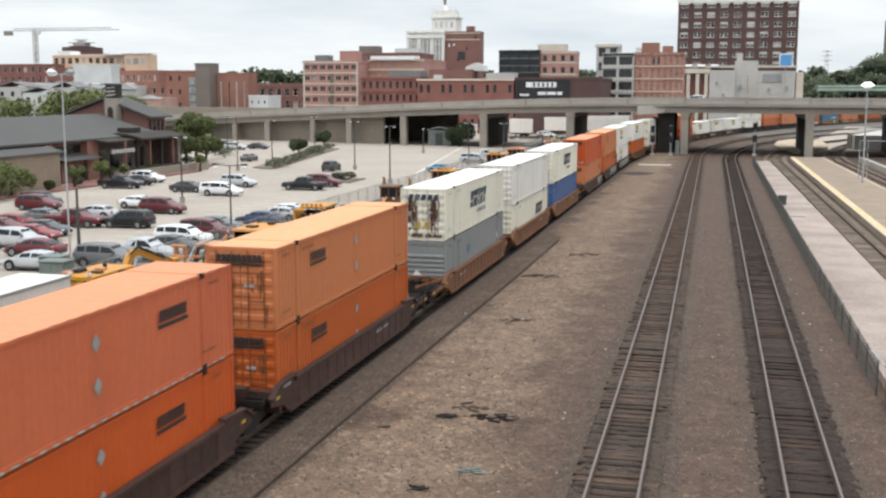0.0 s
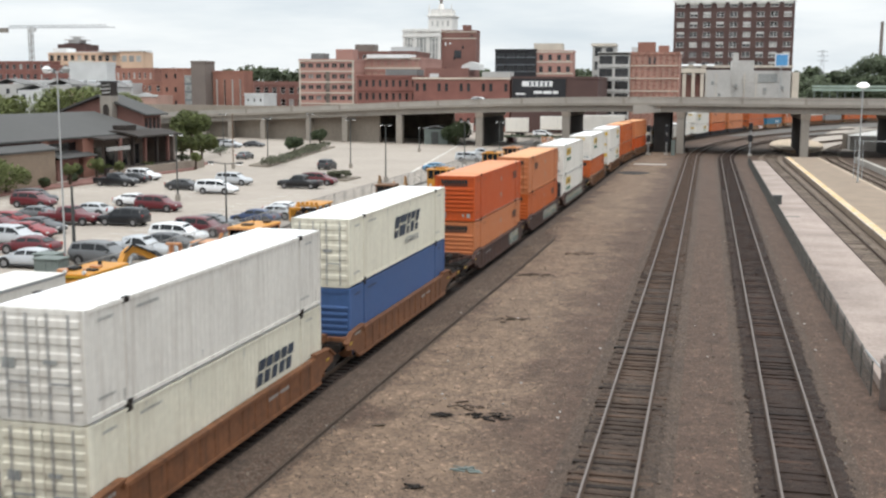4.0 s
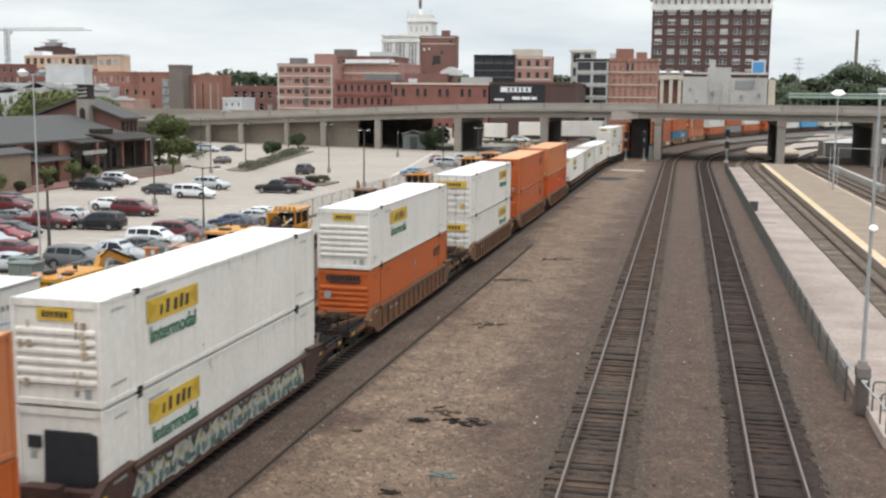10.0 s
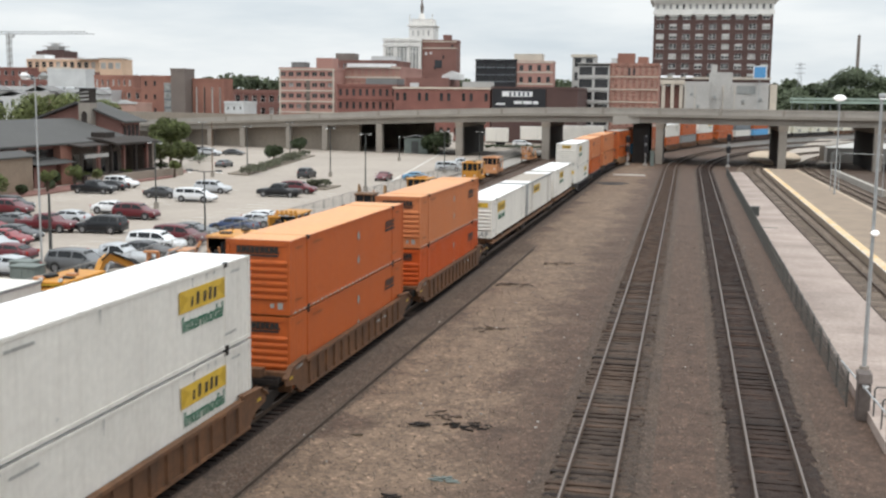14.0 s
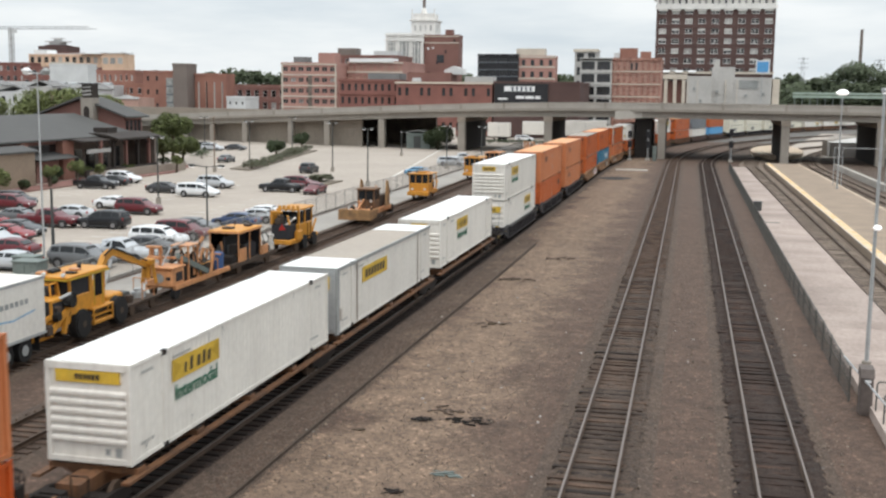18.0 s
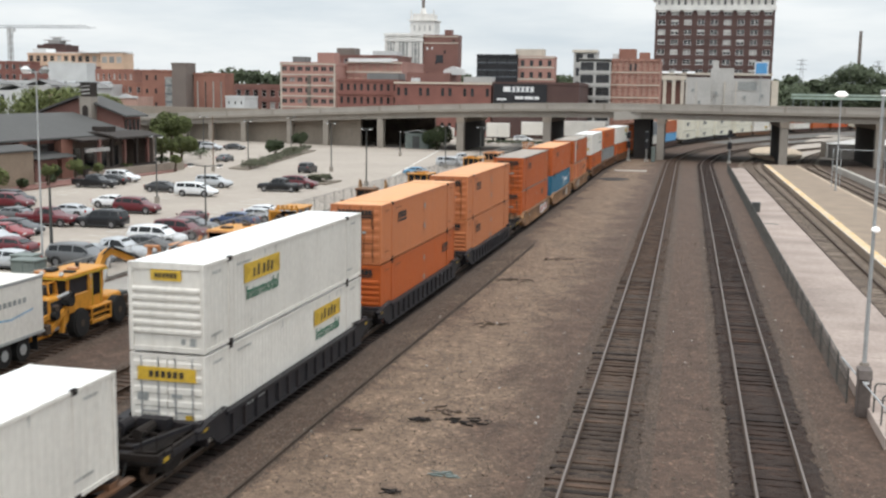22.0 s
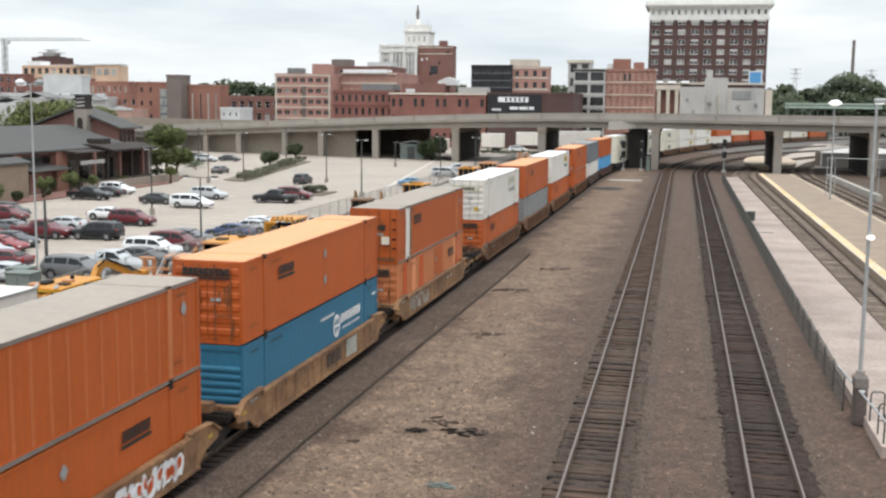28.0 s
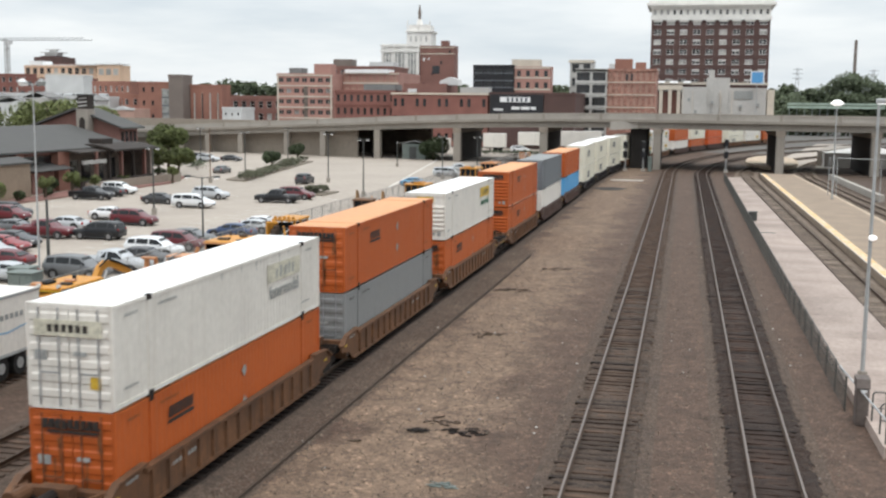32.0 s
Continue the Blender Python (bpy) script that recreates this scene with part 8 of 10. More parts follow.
# rags and scraps on the gravel strip
def litter(x, y, r, n, m, label, seed):
    """A loose tangle of torn strips and clods."""
    rg = random.Random(seed)
    ms = Mesh()
    for i in range(n):
        a, q = rg.uniform(0, 6.28), r * rg.random() ** 0.7
        cx, cy = q * math.cos(a) * 1.5, q * math.sin(a)
        b, l = rg.uniform(-0.6, 0.6), rg.uniform(0.06, 0.24)
        ms.beam((cx - l * math.cos(b), cy - l * math.sin(b), rg.uniform(0.0, 0.05)), (cx + l * math.cos(b), cy + l * math.sin(b), rg.uniform(0.0, 0.08)), rg.uniform(0.02, 0.10), rg.uniform(0.015, 0.05))
    return solid("scrap", ms, m, label, "debris", "scraps on the gravel", "stuff", pose(x, y, -0.335))


litter(-9.15, 37.7, 0.27, 26, M["understeel"], "dark torn rag lying on the gravel", 1)
litter(-7.35, 38.0, 0.55, 22, M["understeel"], "scattered dark strips lying on the gravel", 2)
litter(-8.5, 39.1, 0.5, 14, M["rust"], "scattered dark twigs lying on the gravel", 5)
litter(-6.95, 32.3, 0.26, 16, M["cabinet"], "grey-green crumpled sheet lying on the gravel", 3)
litter(-11.0, 36.0, 0.12, 6, M["bark"], "small dark clod on the gravel", 4)
litter(-8.2, 30.4, 0.16, 8, M["understeel"], "small dark scrap on the gravel", 6)
litter(-10.6, 69.0, 0.9, 26, M["rust"], "dark patch of scraps on the gravel", 7)
litter(-8.8, 79.0, 0.8, 22, M["rust"], "small dark scraps further along the gravel", 8)
litter(-9.6, 55.0, 0.7, 14, M["bark"], "thin scatter of dark clods on the gravel", 9)
# ---------------------------------------------------------------- trees and shrubs
def foliage(ms, rg, c, r, n, size, squash=0.8):
    """Small leaf blades in a lobed crown with gaps."""
    lobes = [(Vector((0, 0, 0)), 0.62)]
    for i in range(9):
        a, e = rg.uniform(0, 2 * math.pi), rg.uniform(-0.35, 0.9)
        lobes.append((Vector((math.cos(a) * math.cos(e), math.sin(a) * math.cos(e), math.sin(e) * squash)) * rg.uniform(0.45, 0.72), rg.uniform(0.26, 0.45)))
    for i in range(n):
        o, k = rg.choice(lobes)
        d = Vector((rg.gauss(0, 1), rg.gauss(0, 1), rg.gauss(0, 1))).normalized()
        p = Vector(c) + (o + d * k * rg.uniform(0.72, 1.08)) * r
        u = Vector((rg.gauss(0, 1), rg.gauss(0, 1), rg.gauss(0, 0.6))).normalized()
        w = u.orthogonal().normalized()
        s = size * rg.uniform(0.6, 1.4)
        ms.add([p - u * s - w * s * 0.45, p + u * s * 0.2 - w * s * 0.7, p + u * s, p + w * s * 0.6], [(0, 1, 2, 3)])
    return ms


def tree(x, y, h, r, m, label, seed, n=1500, size=0.26, z0=-0.35, name="tree"):
    rg = random.Random(seed)
    th = thing(name, label, name, "", "", pose(x, y, z0))
    th_h = h - r * 1.35
    tk = Mesh().rod((0, 0, 0), (0.1, 0, max(0.5, th_h)), 0.16 + 0.02 * h, 8, 0.1 + 0.012 * h)
    tk.rod((0.1, 0, max(0.5, th_h)), (0.15, 0.1, h - r * 0.4), 0.1 + 0.012 * h, 7, 0.04)
    part("trunk", tk, M["bark"], th)
    for i in range(5):
        a = rg.uniform(0, 6.28)
        part("limb", Mesh().rod((0.1, 0, max(0.4, th_h) + i * r * 0.1), (math.cos(a) * r * 0.6, math.sin(a) * r * 0.6, h - r * rg.uniform(0.4, 1.1)), 0.06 + 0.006 * h, 6, 0.02), M["bark"], th)
    part("crown", foliage(Mesh(), rg, (0.1, 0, h - r * 0.85), r, n, size).data("crown", M[m]), None, th)
    return th


def shrub(x, y, r, h, m, label, seed, n=420, size=0.16, name="shrub"):
    rg = random.Random(seed)
    th = thing(name, label, name, "", "", pose(x, y, -0.32))
    st = Mesh()
    for i in range(6):
        a = rg.uniform(0, 6.28)
        st.rod((0, 0, 0), (math.cos(a) * r * 0.5, math.sin(a) * r * 0.5, h * 0.6), 0.035, 5, 0.015)
    part("stem", st, M["bark"], th)
    ms = foliage(Mesh(), rg, (0, 0, 0), r, n, size)
    k = h / (2 * r)
    ms.v = [(a, b, max(0.02, (c + r * 0.85) * k)) for a, b, c in ms.v]
    part("foliage", ms.data("foliage", M[m]), None, th)
    return th


tree(-84.6, 170, 8.8, 3.3, "leaf", "broad green tree beside the depot", 1, 9000, 0.2)
tree(-82.4, 162, 5.5, 2.7, "leaf", "spreading green tree beside the depot", 2, 6000, 0.17)
tree(-79.4, 163, 5.3, 2.5, "leaf", "spreading green tree beside the depot", 14, 5000, 0.19)
tree(-76.0, 107, 4.2, 2.6, "leaf_pale", "pale green tree against the tan wall", 3, 3200, 0.15)
tree(-74.6, 102, 4.4, 2.8, "leaf_pale", "pale green tree at the lot's edge", 4, 3200, 0.15)
for i, (x, y, h, r) in enumerate(((-128, 180, 11.8, 5.4), (-121, 183, 12.4, 5.4), (-114, 185, 12.8, 5.2), (-136, 176, 11.4, 5.0), (-107, 187, 11.4, 4.2))):
    tree(x, y, h, r, "leaf_pale", "leafy green tree behind the depot", 20 + i, 3200, 0.24)
tree(-74.8, 192, 3.4, 1.8, "leaf_dark", "small dark tree on the lot's island", 11, 2600, 0.17)
tree(-81.3, 224, 3.6, 1.9, "leaf_dark", "small dark tree on the lot's island", 12, 2600, 0.17)
tree(-52.4, 229, 5.6, 3.7, "leaf_dark", "dense round dark tree below the viaduct", 13, 4200, 0.17)
for i in range(18):
    f = i / 17
    shrub(-65.0 - 10.5 * f + 0.7 * math.sin(i * 2.3), 156.5 + 53 * f, 1.5 + 0.4 * math.sin(i * 1.7), 1.5 + 0.35 * math.cos(i * 2.9), "leaf_grey", "grey-green shrub mound on the lot's island", 40 + i, 520, 0.13)
shrub(-46.9, 137, 1.7, 1.5, "leaf_grey", "rounded low shrub on a lot island", 50, 2200)
for i, (x, y, r, h, m) in enumerate(((-79.5, 127, 0.9, 2.6, "leaf_dark"), (-79.0, 133, 0.9, 2.2, "leaf"), (-77.0, 141, 1.0, 2.0, "leaf"), (-76.4, 121, 0.7, 1.6, "leaf_dark"), (-82.0, 162, 1.4, 1.8, "leaf_dark"), (-83.0, 178, 2.4, 2.2, "leaf_dark"), (-86.0, 184, 2.6, 2.2, "leaf_dark"), (-75.2, 113, 0.8, 1.8, "leaf_dark"))):
    shrub(x, y, r, h, m, "clipped green shrub in the depot's bed", 60 + i, 380)
for i in range(9):
    shrub(-47 + i * 2.0, 262 + (i % 3), 1.5, 1.4, "leaf_dark", "low dark hedge below the viaduct", 80 + i, 260, 0.2)
for i, (x, y, h, r) in enumerate(((-74.9, 118.0, 2.9, 1.0), (-74.6, 123.5, 3.2, 1.1), (-73.8, 127.5, 2.4, 0.8), (-72.6, 147.0, 2.6, 0.9))):
    tree(x, y, h, r, "leaf_pale", "young pale green tree in the depot's bed", 90 + i, 900, 0.14)
# island under the shrubs
solid("lot_island", Mesh().prism([(-64.2, 154), (-68.2, 156), (-77.6, 212), (-73.6, 212)], "z", -0.31, -0.14), M["mulch"], "narrow planted island in the parking lot", "island")
solid("lot_island", Mesh().prism([(-45.0, 133.5), (-50.2, 135), (-50.2, 139.5), (-45.0, 140)], "z", -0.31, -0.14), M["mulch"], "small planted island in the parking lot", "island")
# far woods
def woods(name, label, spots, m, seed, size, per):
    rg = random.Random(seed)
    ms = Mesh()
    for x, y, h, r in spots:
        ms.rod((x, y, -0.42), (x, y, h * 0.6), 0.4, 5, 0.2)
        foliage(ms, rg, (x, y, h - r * 0.8), r, per, size)
        foliage(ms, rg, (x + r * 0.3, y - r * 0.4, (h - r) * 0.62), r * 0.95, per // 2, size)
        foliage(ms, rg, (x - r * 0.2, y - r * 0.3, (h - r) * 0.3), r * 0.95, per // 3, size)
    return solid(name, ms.data(name, M[m]), None, label, "trees", kind="stuff")


rg = random.Random(77)
spots = []
for i in range(26):
    x = 40 + i * 3.0
    top = 15.5 + 2.0 * math.sin(i * 0.7) + rg.uniform(-1, 1)
    if 61 < x < 86:
        top = 20 + 9.0 * math.sin((x - 61) / 25 * math.pi)
    spots.append((x, 522 + rg.uniform(0, 10), top, rg.uniform(4.6, 6.4) if top < 20 else rg.uniform(7, 8.5)))
    spots.append((x + 1.5, 514 + rg.uniform(0, 6), 13.5 + rg.uniform(-1.5, 2.0) + (4 if top > 20 else 0), rg.uniform(5, 6.5)))
woods("far_woods", "dark green trees rising behind the viaduct", spots, "leaf_far", 5, 0.6, 700)
spots = [(36 + i * 5.5, 610 + rg.uniform(-20, 20), 18 + rg.uniform(-4, 5), rg.uniform(6, 8)) for i in range(26)]
woods("far_woods", "hazy green wooded hillside", spots, "leaf_far", 6, 1.2, 260)
spots = [(-560 + i * 8.5, 900 + rg.uniform(-30, 30), 28.5 + 1.5 * math.sin(i * 0.35) + rg.uniform(-2, 2), rg.uniform(8, 12)) for i in range(76)]
woods("far_woods", "dark wooded ridge on the horizon", spots, "leaf_far", 7, 1.7, 340)
spots = [(-300 + i * 11, 460 + rg.uniform(-20, 20), 11 + rg.uniform(-3, 4), rg.uniform(4, 6)) for i in range(26)]
woods("far_woods", "green street trees between distant buildings", spots, "leaf_far", 8, 0.9, 160)

# ---------------------------------------------------------------- brick depot
dp = thing("depot", "brick depot with long grey roof and a small tower", "building", "", "")
part("long_wall", Mesh().box(-98.5, 60, -0.42, -81.0, 147.5, 5.0), M["brick_tower"], dp)
part("long_roof", Mesh().prism([(-100.4, 4.9), (-90, 7.75), (-79.6, 4.9), (-79.6, 5.15), (-90, 8.0), (-100.4, 5.15)], "y", 58, 149), M["roof_grey"], dp, "grey standing-seam roof")
gb = part("gable_block", Mesh().prism([(-97, -0.42), (-83, -0.42), (-83, 7.6), (-90, 10.0), (-97, 7.6)], "y", 151, 156.5), M["brick_tower"], dp)
part("gable_roof", Mesh().prism([(-98, 7.35), (-90, 10.15), (-82, 7.35), (-82, 7.6), (-90, 10.45), (-98, 7.6)], "y", 150.2, 157.2), M["roof_grey"], gb)
for i in range(4):
    part("window", Mesh().box(-82.99, 151.5 + i * 1.25, 4.6, -82.92, 152.3 + i * 1.25, 7.0), M["pane"], gb)
tw = part("bell_tower", Mesh().box(-89.15, 149.4, 5, -87.25, 151.4, 10.3), M["concrete"], dp)
part("belfry", Mesh().box(-88.95, 149.5, 10.3, -87.25, 151.3, 12.3), M["timber_dark"], tw)
part("belfry_roof", Mesh().box(-89.1, 149.3, 12.3, -87.1, 151.5, 12.5), M["roof_grey"], tw)
for z in (10.6, 11.15, 11.7):
    part("louvre", Mesh().prism([(-88.8, z), (-87.4, z + 0.16), (-87.4, z + 0.34), (-88.8, z + 0.2)], "y", 149.42, 149.49), M["blind"], tw)
part("belfry_opening", Mesh().prism([(-88.65, 7.2), (-87.75, 7.2), (-87.75, 8.6), (-87.95, 8.95), (-88.2, 9.05), (-88.45, 8.95), (-88.65, 8.6)], "y", 149.3, 149.39), M["timber_dark"], tw)
# a low porch with a gently bowed dark roof on brick piers
arc = [(-83.6 + 7.2 * q / 8, 5.15 + 0.55 * math.sin(math.pi * q / 8) - 0.25 * q / 8) for q in range(9)]
part("porch_roof", Mesh().prism(arc + [(x_, z_ - 0.28) for x_, z_ in arc[::-1]], "y", 137.5, 150), M["timber_dark"], dp, "dark bowed porch roof")
part("porch_roof", Mesh().prism([(-83, 5.25), (-77.6, 4.55), (-77.6, 4.75), (-83, 5.5)], "y", 130.5, 137.6), M["timber_dark"], dp, "dark timber porch roof")
part("dormer", Mesh().box(-81.6, 139.8, 5.0, -79.5, 142.6, 6.25), M["timber_dark"], dp)
# every other pier is coloured near-black for the shade of the porch
for i in range(5):
    part("porch_pier", Mesh().rbox(-78.0, 134.7 + i * 3.4, -0.3, -77.55, 135.2 + i * 3.4, 4.7, 0.04), M["brick_tower"] if i % 2 == 0 else M["timber_dark"], dp)
    part("bracket", Mesh().beam((-77.8, 135.0 + i * 3.4, 3.7), (-77.8, 136.3 + i * 3.4, 4.7), 0.15, 0.15).beam((-77.8, 135.0 + i * 3.4, 3.7), (-77.8, 133.7 + i * 3.4, 4.7), 0.15, 0.15), M["timber_dark"], dp)
part("porch_wall", Mesh().box(-82.5, 131, -0.3, -80.9, 147, 5.0), M["under_wall"], dp)
for i in range(4):
    part("porch_window", Mesh().box(-80.92, 133.0 + i * 3.4, 0.6, -80.85, 135.4 + i * 3.4, 3.4), M["pane"], dp)
part("porch_wall", Mesh().box(-82.9, 150.0, -0.3, -77.6, 150.6, 4.8), M["under_wall"], dp)
part("porch_beam", Mesh().box(-77.3, 130.6, 3.15, -77.0, 136.4, 3.65), M["blind"], dp, "pale weathered beam over the opening")
part("parapet_wall", Mesh().box(-77.6, 130.4, -0.3, -77.2, 150, 0.9), M["timber_dark"], dp)
part("pillar", Mesh().box(-80.9, 129.2, -0.3, -79.9, 131.9, 4.9), M["brick_orange"], dp)
part("pillar", Mesh().box(-80.9, 120, -0.3, -79.9, 121.5, 4.9), M["brick_orange"], dp)
part("glazing", Mesh().box(-80.98, 121.5, 0.8, -80.92, 129.2, 4.4), M["pane"], dp)
part("red_panel", Mesh().box(-79.6, 122.5, -0.3, -79.5, 127.5, 2.4), M["brick_tower"], dp)
part("awning", Mesh().prism([(-80.9, 3.2), (-78.4, 2.6), (-78.4, 2.7), (-80.9, 3.35)], "y", 121.6, 130.5), M["roof_grey"], dp)
solid("tan_wall", Mesh().box(-81, 88, -0.42, -77.4, 119, 3.9), M["brickpave"], "tan rendered annex wall beside the lot", "wall")
solid("annex_roof", Mesh().prism([(-81.3, 3.9), (-77.1, 3.9), (-77.1, 4.1), (-79.2, 4.7), (-81.3, 4.1)], "y", 87.5, 119.4), M["roof_grey"], "grey metal roof of the annex", "roof")
solid("brick_walk", Mesh().prism([(-77.3, 92), (-75.2, 92), (-72.5, 146), (-76.5, 160), (-81.0, 160), (-77.3, 120)], "z", -0.31, -0.12), M["brick_tower"], "red brick walk along the depot", "walk")
solid("low_wall", Mesh().prism([(-75.4, 128), (-75.0, 128), (-73.6, 152), (-74.0, 152)], "z", -0.3, 0.95), M["abutment"], "low tan concrete wall before the depot", "wall")
# service cabinets by the lot corner
for x, y, w, h in ((-37.2, 54.5, 1.6, 2.2), (-38.9, 57.0, 1.4, 2.0)):
    cb = thing("utility_cabinet", "grey-green steel utility cabinet on a pad", "cabinet", "utility cabinets")
    h *= 0.8
    part("body", Mesh().rbox(x, y, -0.2, x + w, y + 1.1, h, 0.05), M["cabinet"], cb)
    part("cap", Mesh().rbox(x - 0.06, y - 0.06, h, x + w + 0.06, y + 1.16, h + 0.1, 0.03), M["cabinet"], cb)
    part("pad", Mesh().box(x - 0.2, y - 0.2, -0.32, x + w + 0.2, y + 1.3, -0.2), M["concrete"], cb)
    part("door_seam", Mesh().box(x + w / 2 - 0.015, y - 0.012, 0.0, x + w / 2 + 0.015, y + 0.0, h - 0.15), M["pole_dark"], cb)


# ---------------------------------------------------------------- trailers behind the viaduct
def trailer(x0, x1, y, z0, h, label):
    th = thing("semi_trailer", label, "trailer", "parked trailers")
    part("box", Mesh().rbox(x0, y, z0, x1, y + 2.6, z0 + h, 0.06), M["white"], th)
    part("underframe", Mesh().box(x0 + 0.3, y + 0.4, z0 - 0.25, x1 - 0.3, y + 2.2, z0), M["understeel"], th)
    for x in (x1 - 1.4, x1 - 2.6):
        for dy in (0.25, 2.2):
            part("wheel", Mesh().rod((x, y + dy, -0.3 + 0.5), (x, y + dy + 0.25, -0.3 + 0.5), 0.5, 12), M["tyre"], th)
    part("landing_leg", Mesh().box(x0 + 1.5, y + 0.6, -0.42, x0 + 1.65, y + 0.8, z0).box(x0 + 1.5, y + 1.9, -0.42, x0 + 1.65, y + 2.1, z0), M["understeel"], th)
    part("door_seam", Mesh().box((x0 + x1) / 2 - 0.02, y - 0.01, z0 + 0.1, (x0 + x1) / 2 + 0.02, y, z0 + h - 0.1), M["decal_grey"], th)
    return th


trailer(-51.4, -45.6, 283, 0.6, 3.6, "white box trailer parked behind the viaduct")
trailer(-43.4, -34.0, 291, 1.0, 3.5, "white box trailer parked behind the viaduct")
trailer(-31.5, -21.0, 287, 1.1, 3.9, "long white box trailer parked behind the viaduct")
trailer(-64.0, -56.0, 262, 0.7, 2.6, "pale box trailer standing below the viaduct")
car("van", "white", -41.0, 279, 0, "parked behind the viaduct")
sh = thing("steel_shed", "grey-green steel shed below the viaduct", "shed")
part("wall", Mesh().box(-59.8, 231, -0.42, -54.6, 236, 3.0), M["cabinet"], sh)
part("roof", Mesh().prism([(-60.1, 3.0), (-57.2, 3.6), (-54.3, 3.0), (-54.3, 3.15), (-57.2, 3.75), (-60.1, 3.15)], "y", 230.7, 236.3), M["galv"], sh)
part("door", Mesh().box(-58.2, 230.95, -0.3, -56.6, 230.99, 2.4), M["pole_dark"], sh)
# concrete ramp walls beyond the eastern platforms
solid("ramp_wall", Mesh().prism([(27.2, 240), (28.2, 240), (39.5, 275), (33.9, 275)], "z", -0.42, 2.9), M["concrete"], "tall concrete ramp wall beyond the viaduct", "wall")
solid("ramp", Mesh().prism([(28.2, 236), (45, 236), (45, 275), (39.5, 275), (28.2, 240)], "z", -0.42, 2.6), M["concrete_grey"], "pale concrete ramp beyond the platform", "ramp")
solid("low_wall", Mesh().prism([(24.9, 150), (25.6, 150), (25.0, 196), (24.3, 196)], "z", -0.42, 0.5), M["concrete_pale"], "low pale concrete wall beside the far track", "wall")
# ---------------------------------------------------------------- track maintenance machines on the siding
def siding(y):
    return -28.2 - 0.004 * y


def rail_wheels(th, ys, r=0.36):
    for y in ys:
        for sx in (-1, 1):
            part("rail_wheel", Mesh().rod((sx * 0.7525 - 0.07, y, r), (sx * 0.7525 + 0.07, y, r), r, 14), M["rail_side"], th)


def cab_shell(th, x0, x1, y0, y1, z0, z1, m, cols=2):
    """A cab: floor pan, posts, roof, panes."""
    c = part("cab", Mesh().rbox(x0, y0, z0, x1, y1, z0 + (z1 - z0) * 0.45, 0.04), m, th)
    zb, zt = z0 + (z1 - z0) * 0.45, z1 - 0.12
    for x in (x0 + 0.06, x1 - 0.06):
        for y in (y0 + 0.06, y1 - 0.06):
            part("cab_post", Mesh().box(x - 0.06, y - 0.06, zb, x + 0.06, y + 0.06, zt), m, c)
    for i in range(1, cols):
        x = x0 + (x1 - x0) * i / cols
        part("cab_post", Mesh().box(x - 0.04, y0 + 0.02, zb, x + 0.04, y0 + 0.1, zt), m, c)
    part("cab_roof", Mesh().rbox(x0 - 0.12, y0 - 0.15, zt, x1 + 0.12, y1 + 0.15, z1 + 0.03, 0.05), m, c)
    part("cab_pane", Mesh().box(x0 + 0.12, y0 + 0.03, zb, x1 - 0.12, y0 + 0.05, zt), M["glass"], c)
    part("cab_pane", Mesh().box(x0 + 0.12, y1 - 0.05, zb, x1 - 0.12, y1 - 0.03, zt), M["glass"], c)
    part("cab_pane", Mesh().box(x1 - 0.05, y0 + 0.12, zb, x1 - 0.03, y1 - 0.12, zt), M["glass"], c)
    part("cab_pane", Mesh().box(x0 + 0.03, y0 + 0.12, zb, x0 + 0.05, y1 - 0.12, zt), M["glass"], c)
    return c


Y, O = M["mow_yellow"], M["mow_orange"]
# white box truck
th = thing("box_truck", "white box truck standing on the siding", "truck", "", "", pose(siding(36), 36, 0))
part("box", Mesh().rbox(-1.25, -6.0, 0.95, 1.25, 6.0, 3.5, 0.05), M["white"], th)
part("box_rail", Mesh().box(1.25, -6.0, 0.95, 1.28, 6.0, 1.07).box(1.25, -6.0, 3.38, 1.28, 6.0, 3.5), M["galv"], th)
part("stripe", Mesh().add([(1.262, 0.2, 1.75), (1.262, 2.6, 1.98), (1.262, 3.6, 1.9), (1.262, 5.2, 2.1), (1.262, 5.2, 2.17), (1.262, 3.6, 1.98), (1.262, 2.6, 2.06), (1.262, 0.2, 1.83)], [(0, 1, 6, 7), (1, 2, 5, 6), (2, 3, 4, 5)]), M["spray_blue"], th, "blue swoosh stripe")
part("lettering_bar", bars(Mesh(), 1.263, 2.4, 2.5, 2.4, 0.22, 7), M["decal_grey"], th)
part("underframe", Mesh().box(-0.9, -5.8, 0.6, 0.9, 5.9, 1.0), M["understeel"], th)
for y in (3.2, 4.5):
    for sx in (-1, 1):
        w = part("wheel", Mesh().rod((sx * 0.98 - 0.2, y, 0.48), (sx * 0.98 + 0.2, y, 0.48), 0.5, 16), M["tyre"], th)
        part("hub", Mesh().rod((sx * 0.98 - 0.21, y, 0.48), (sx * 0.98 + 0.21, y, 0.48), 0.24, 12), M["galv"], w)
part("mud_flap", Mesh().box(0.6, 5.5, 0.25, 1.2, 5.53, 0.95).box(-1.2, 5.5, 0.25, -0.6, 5.53, 0.95), M["tyre"], th)

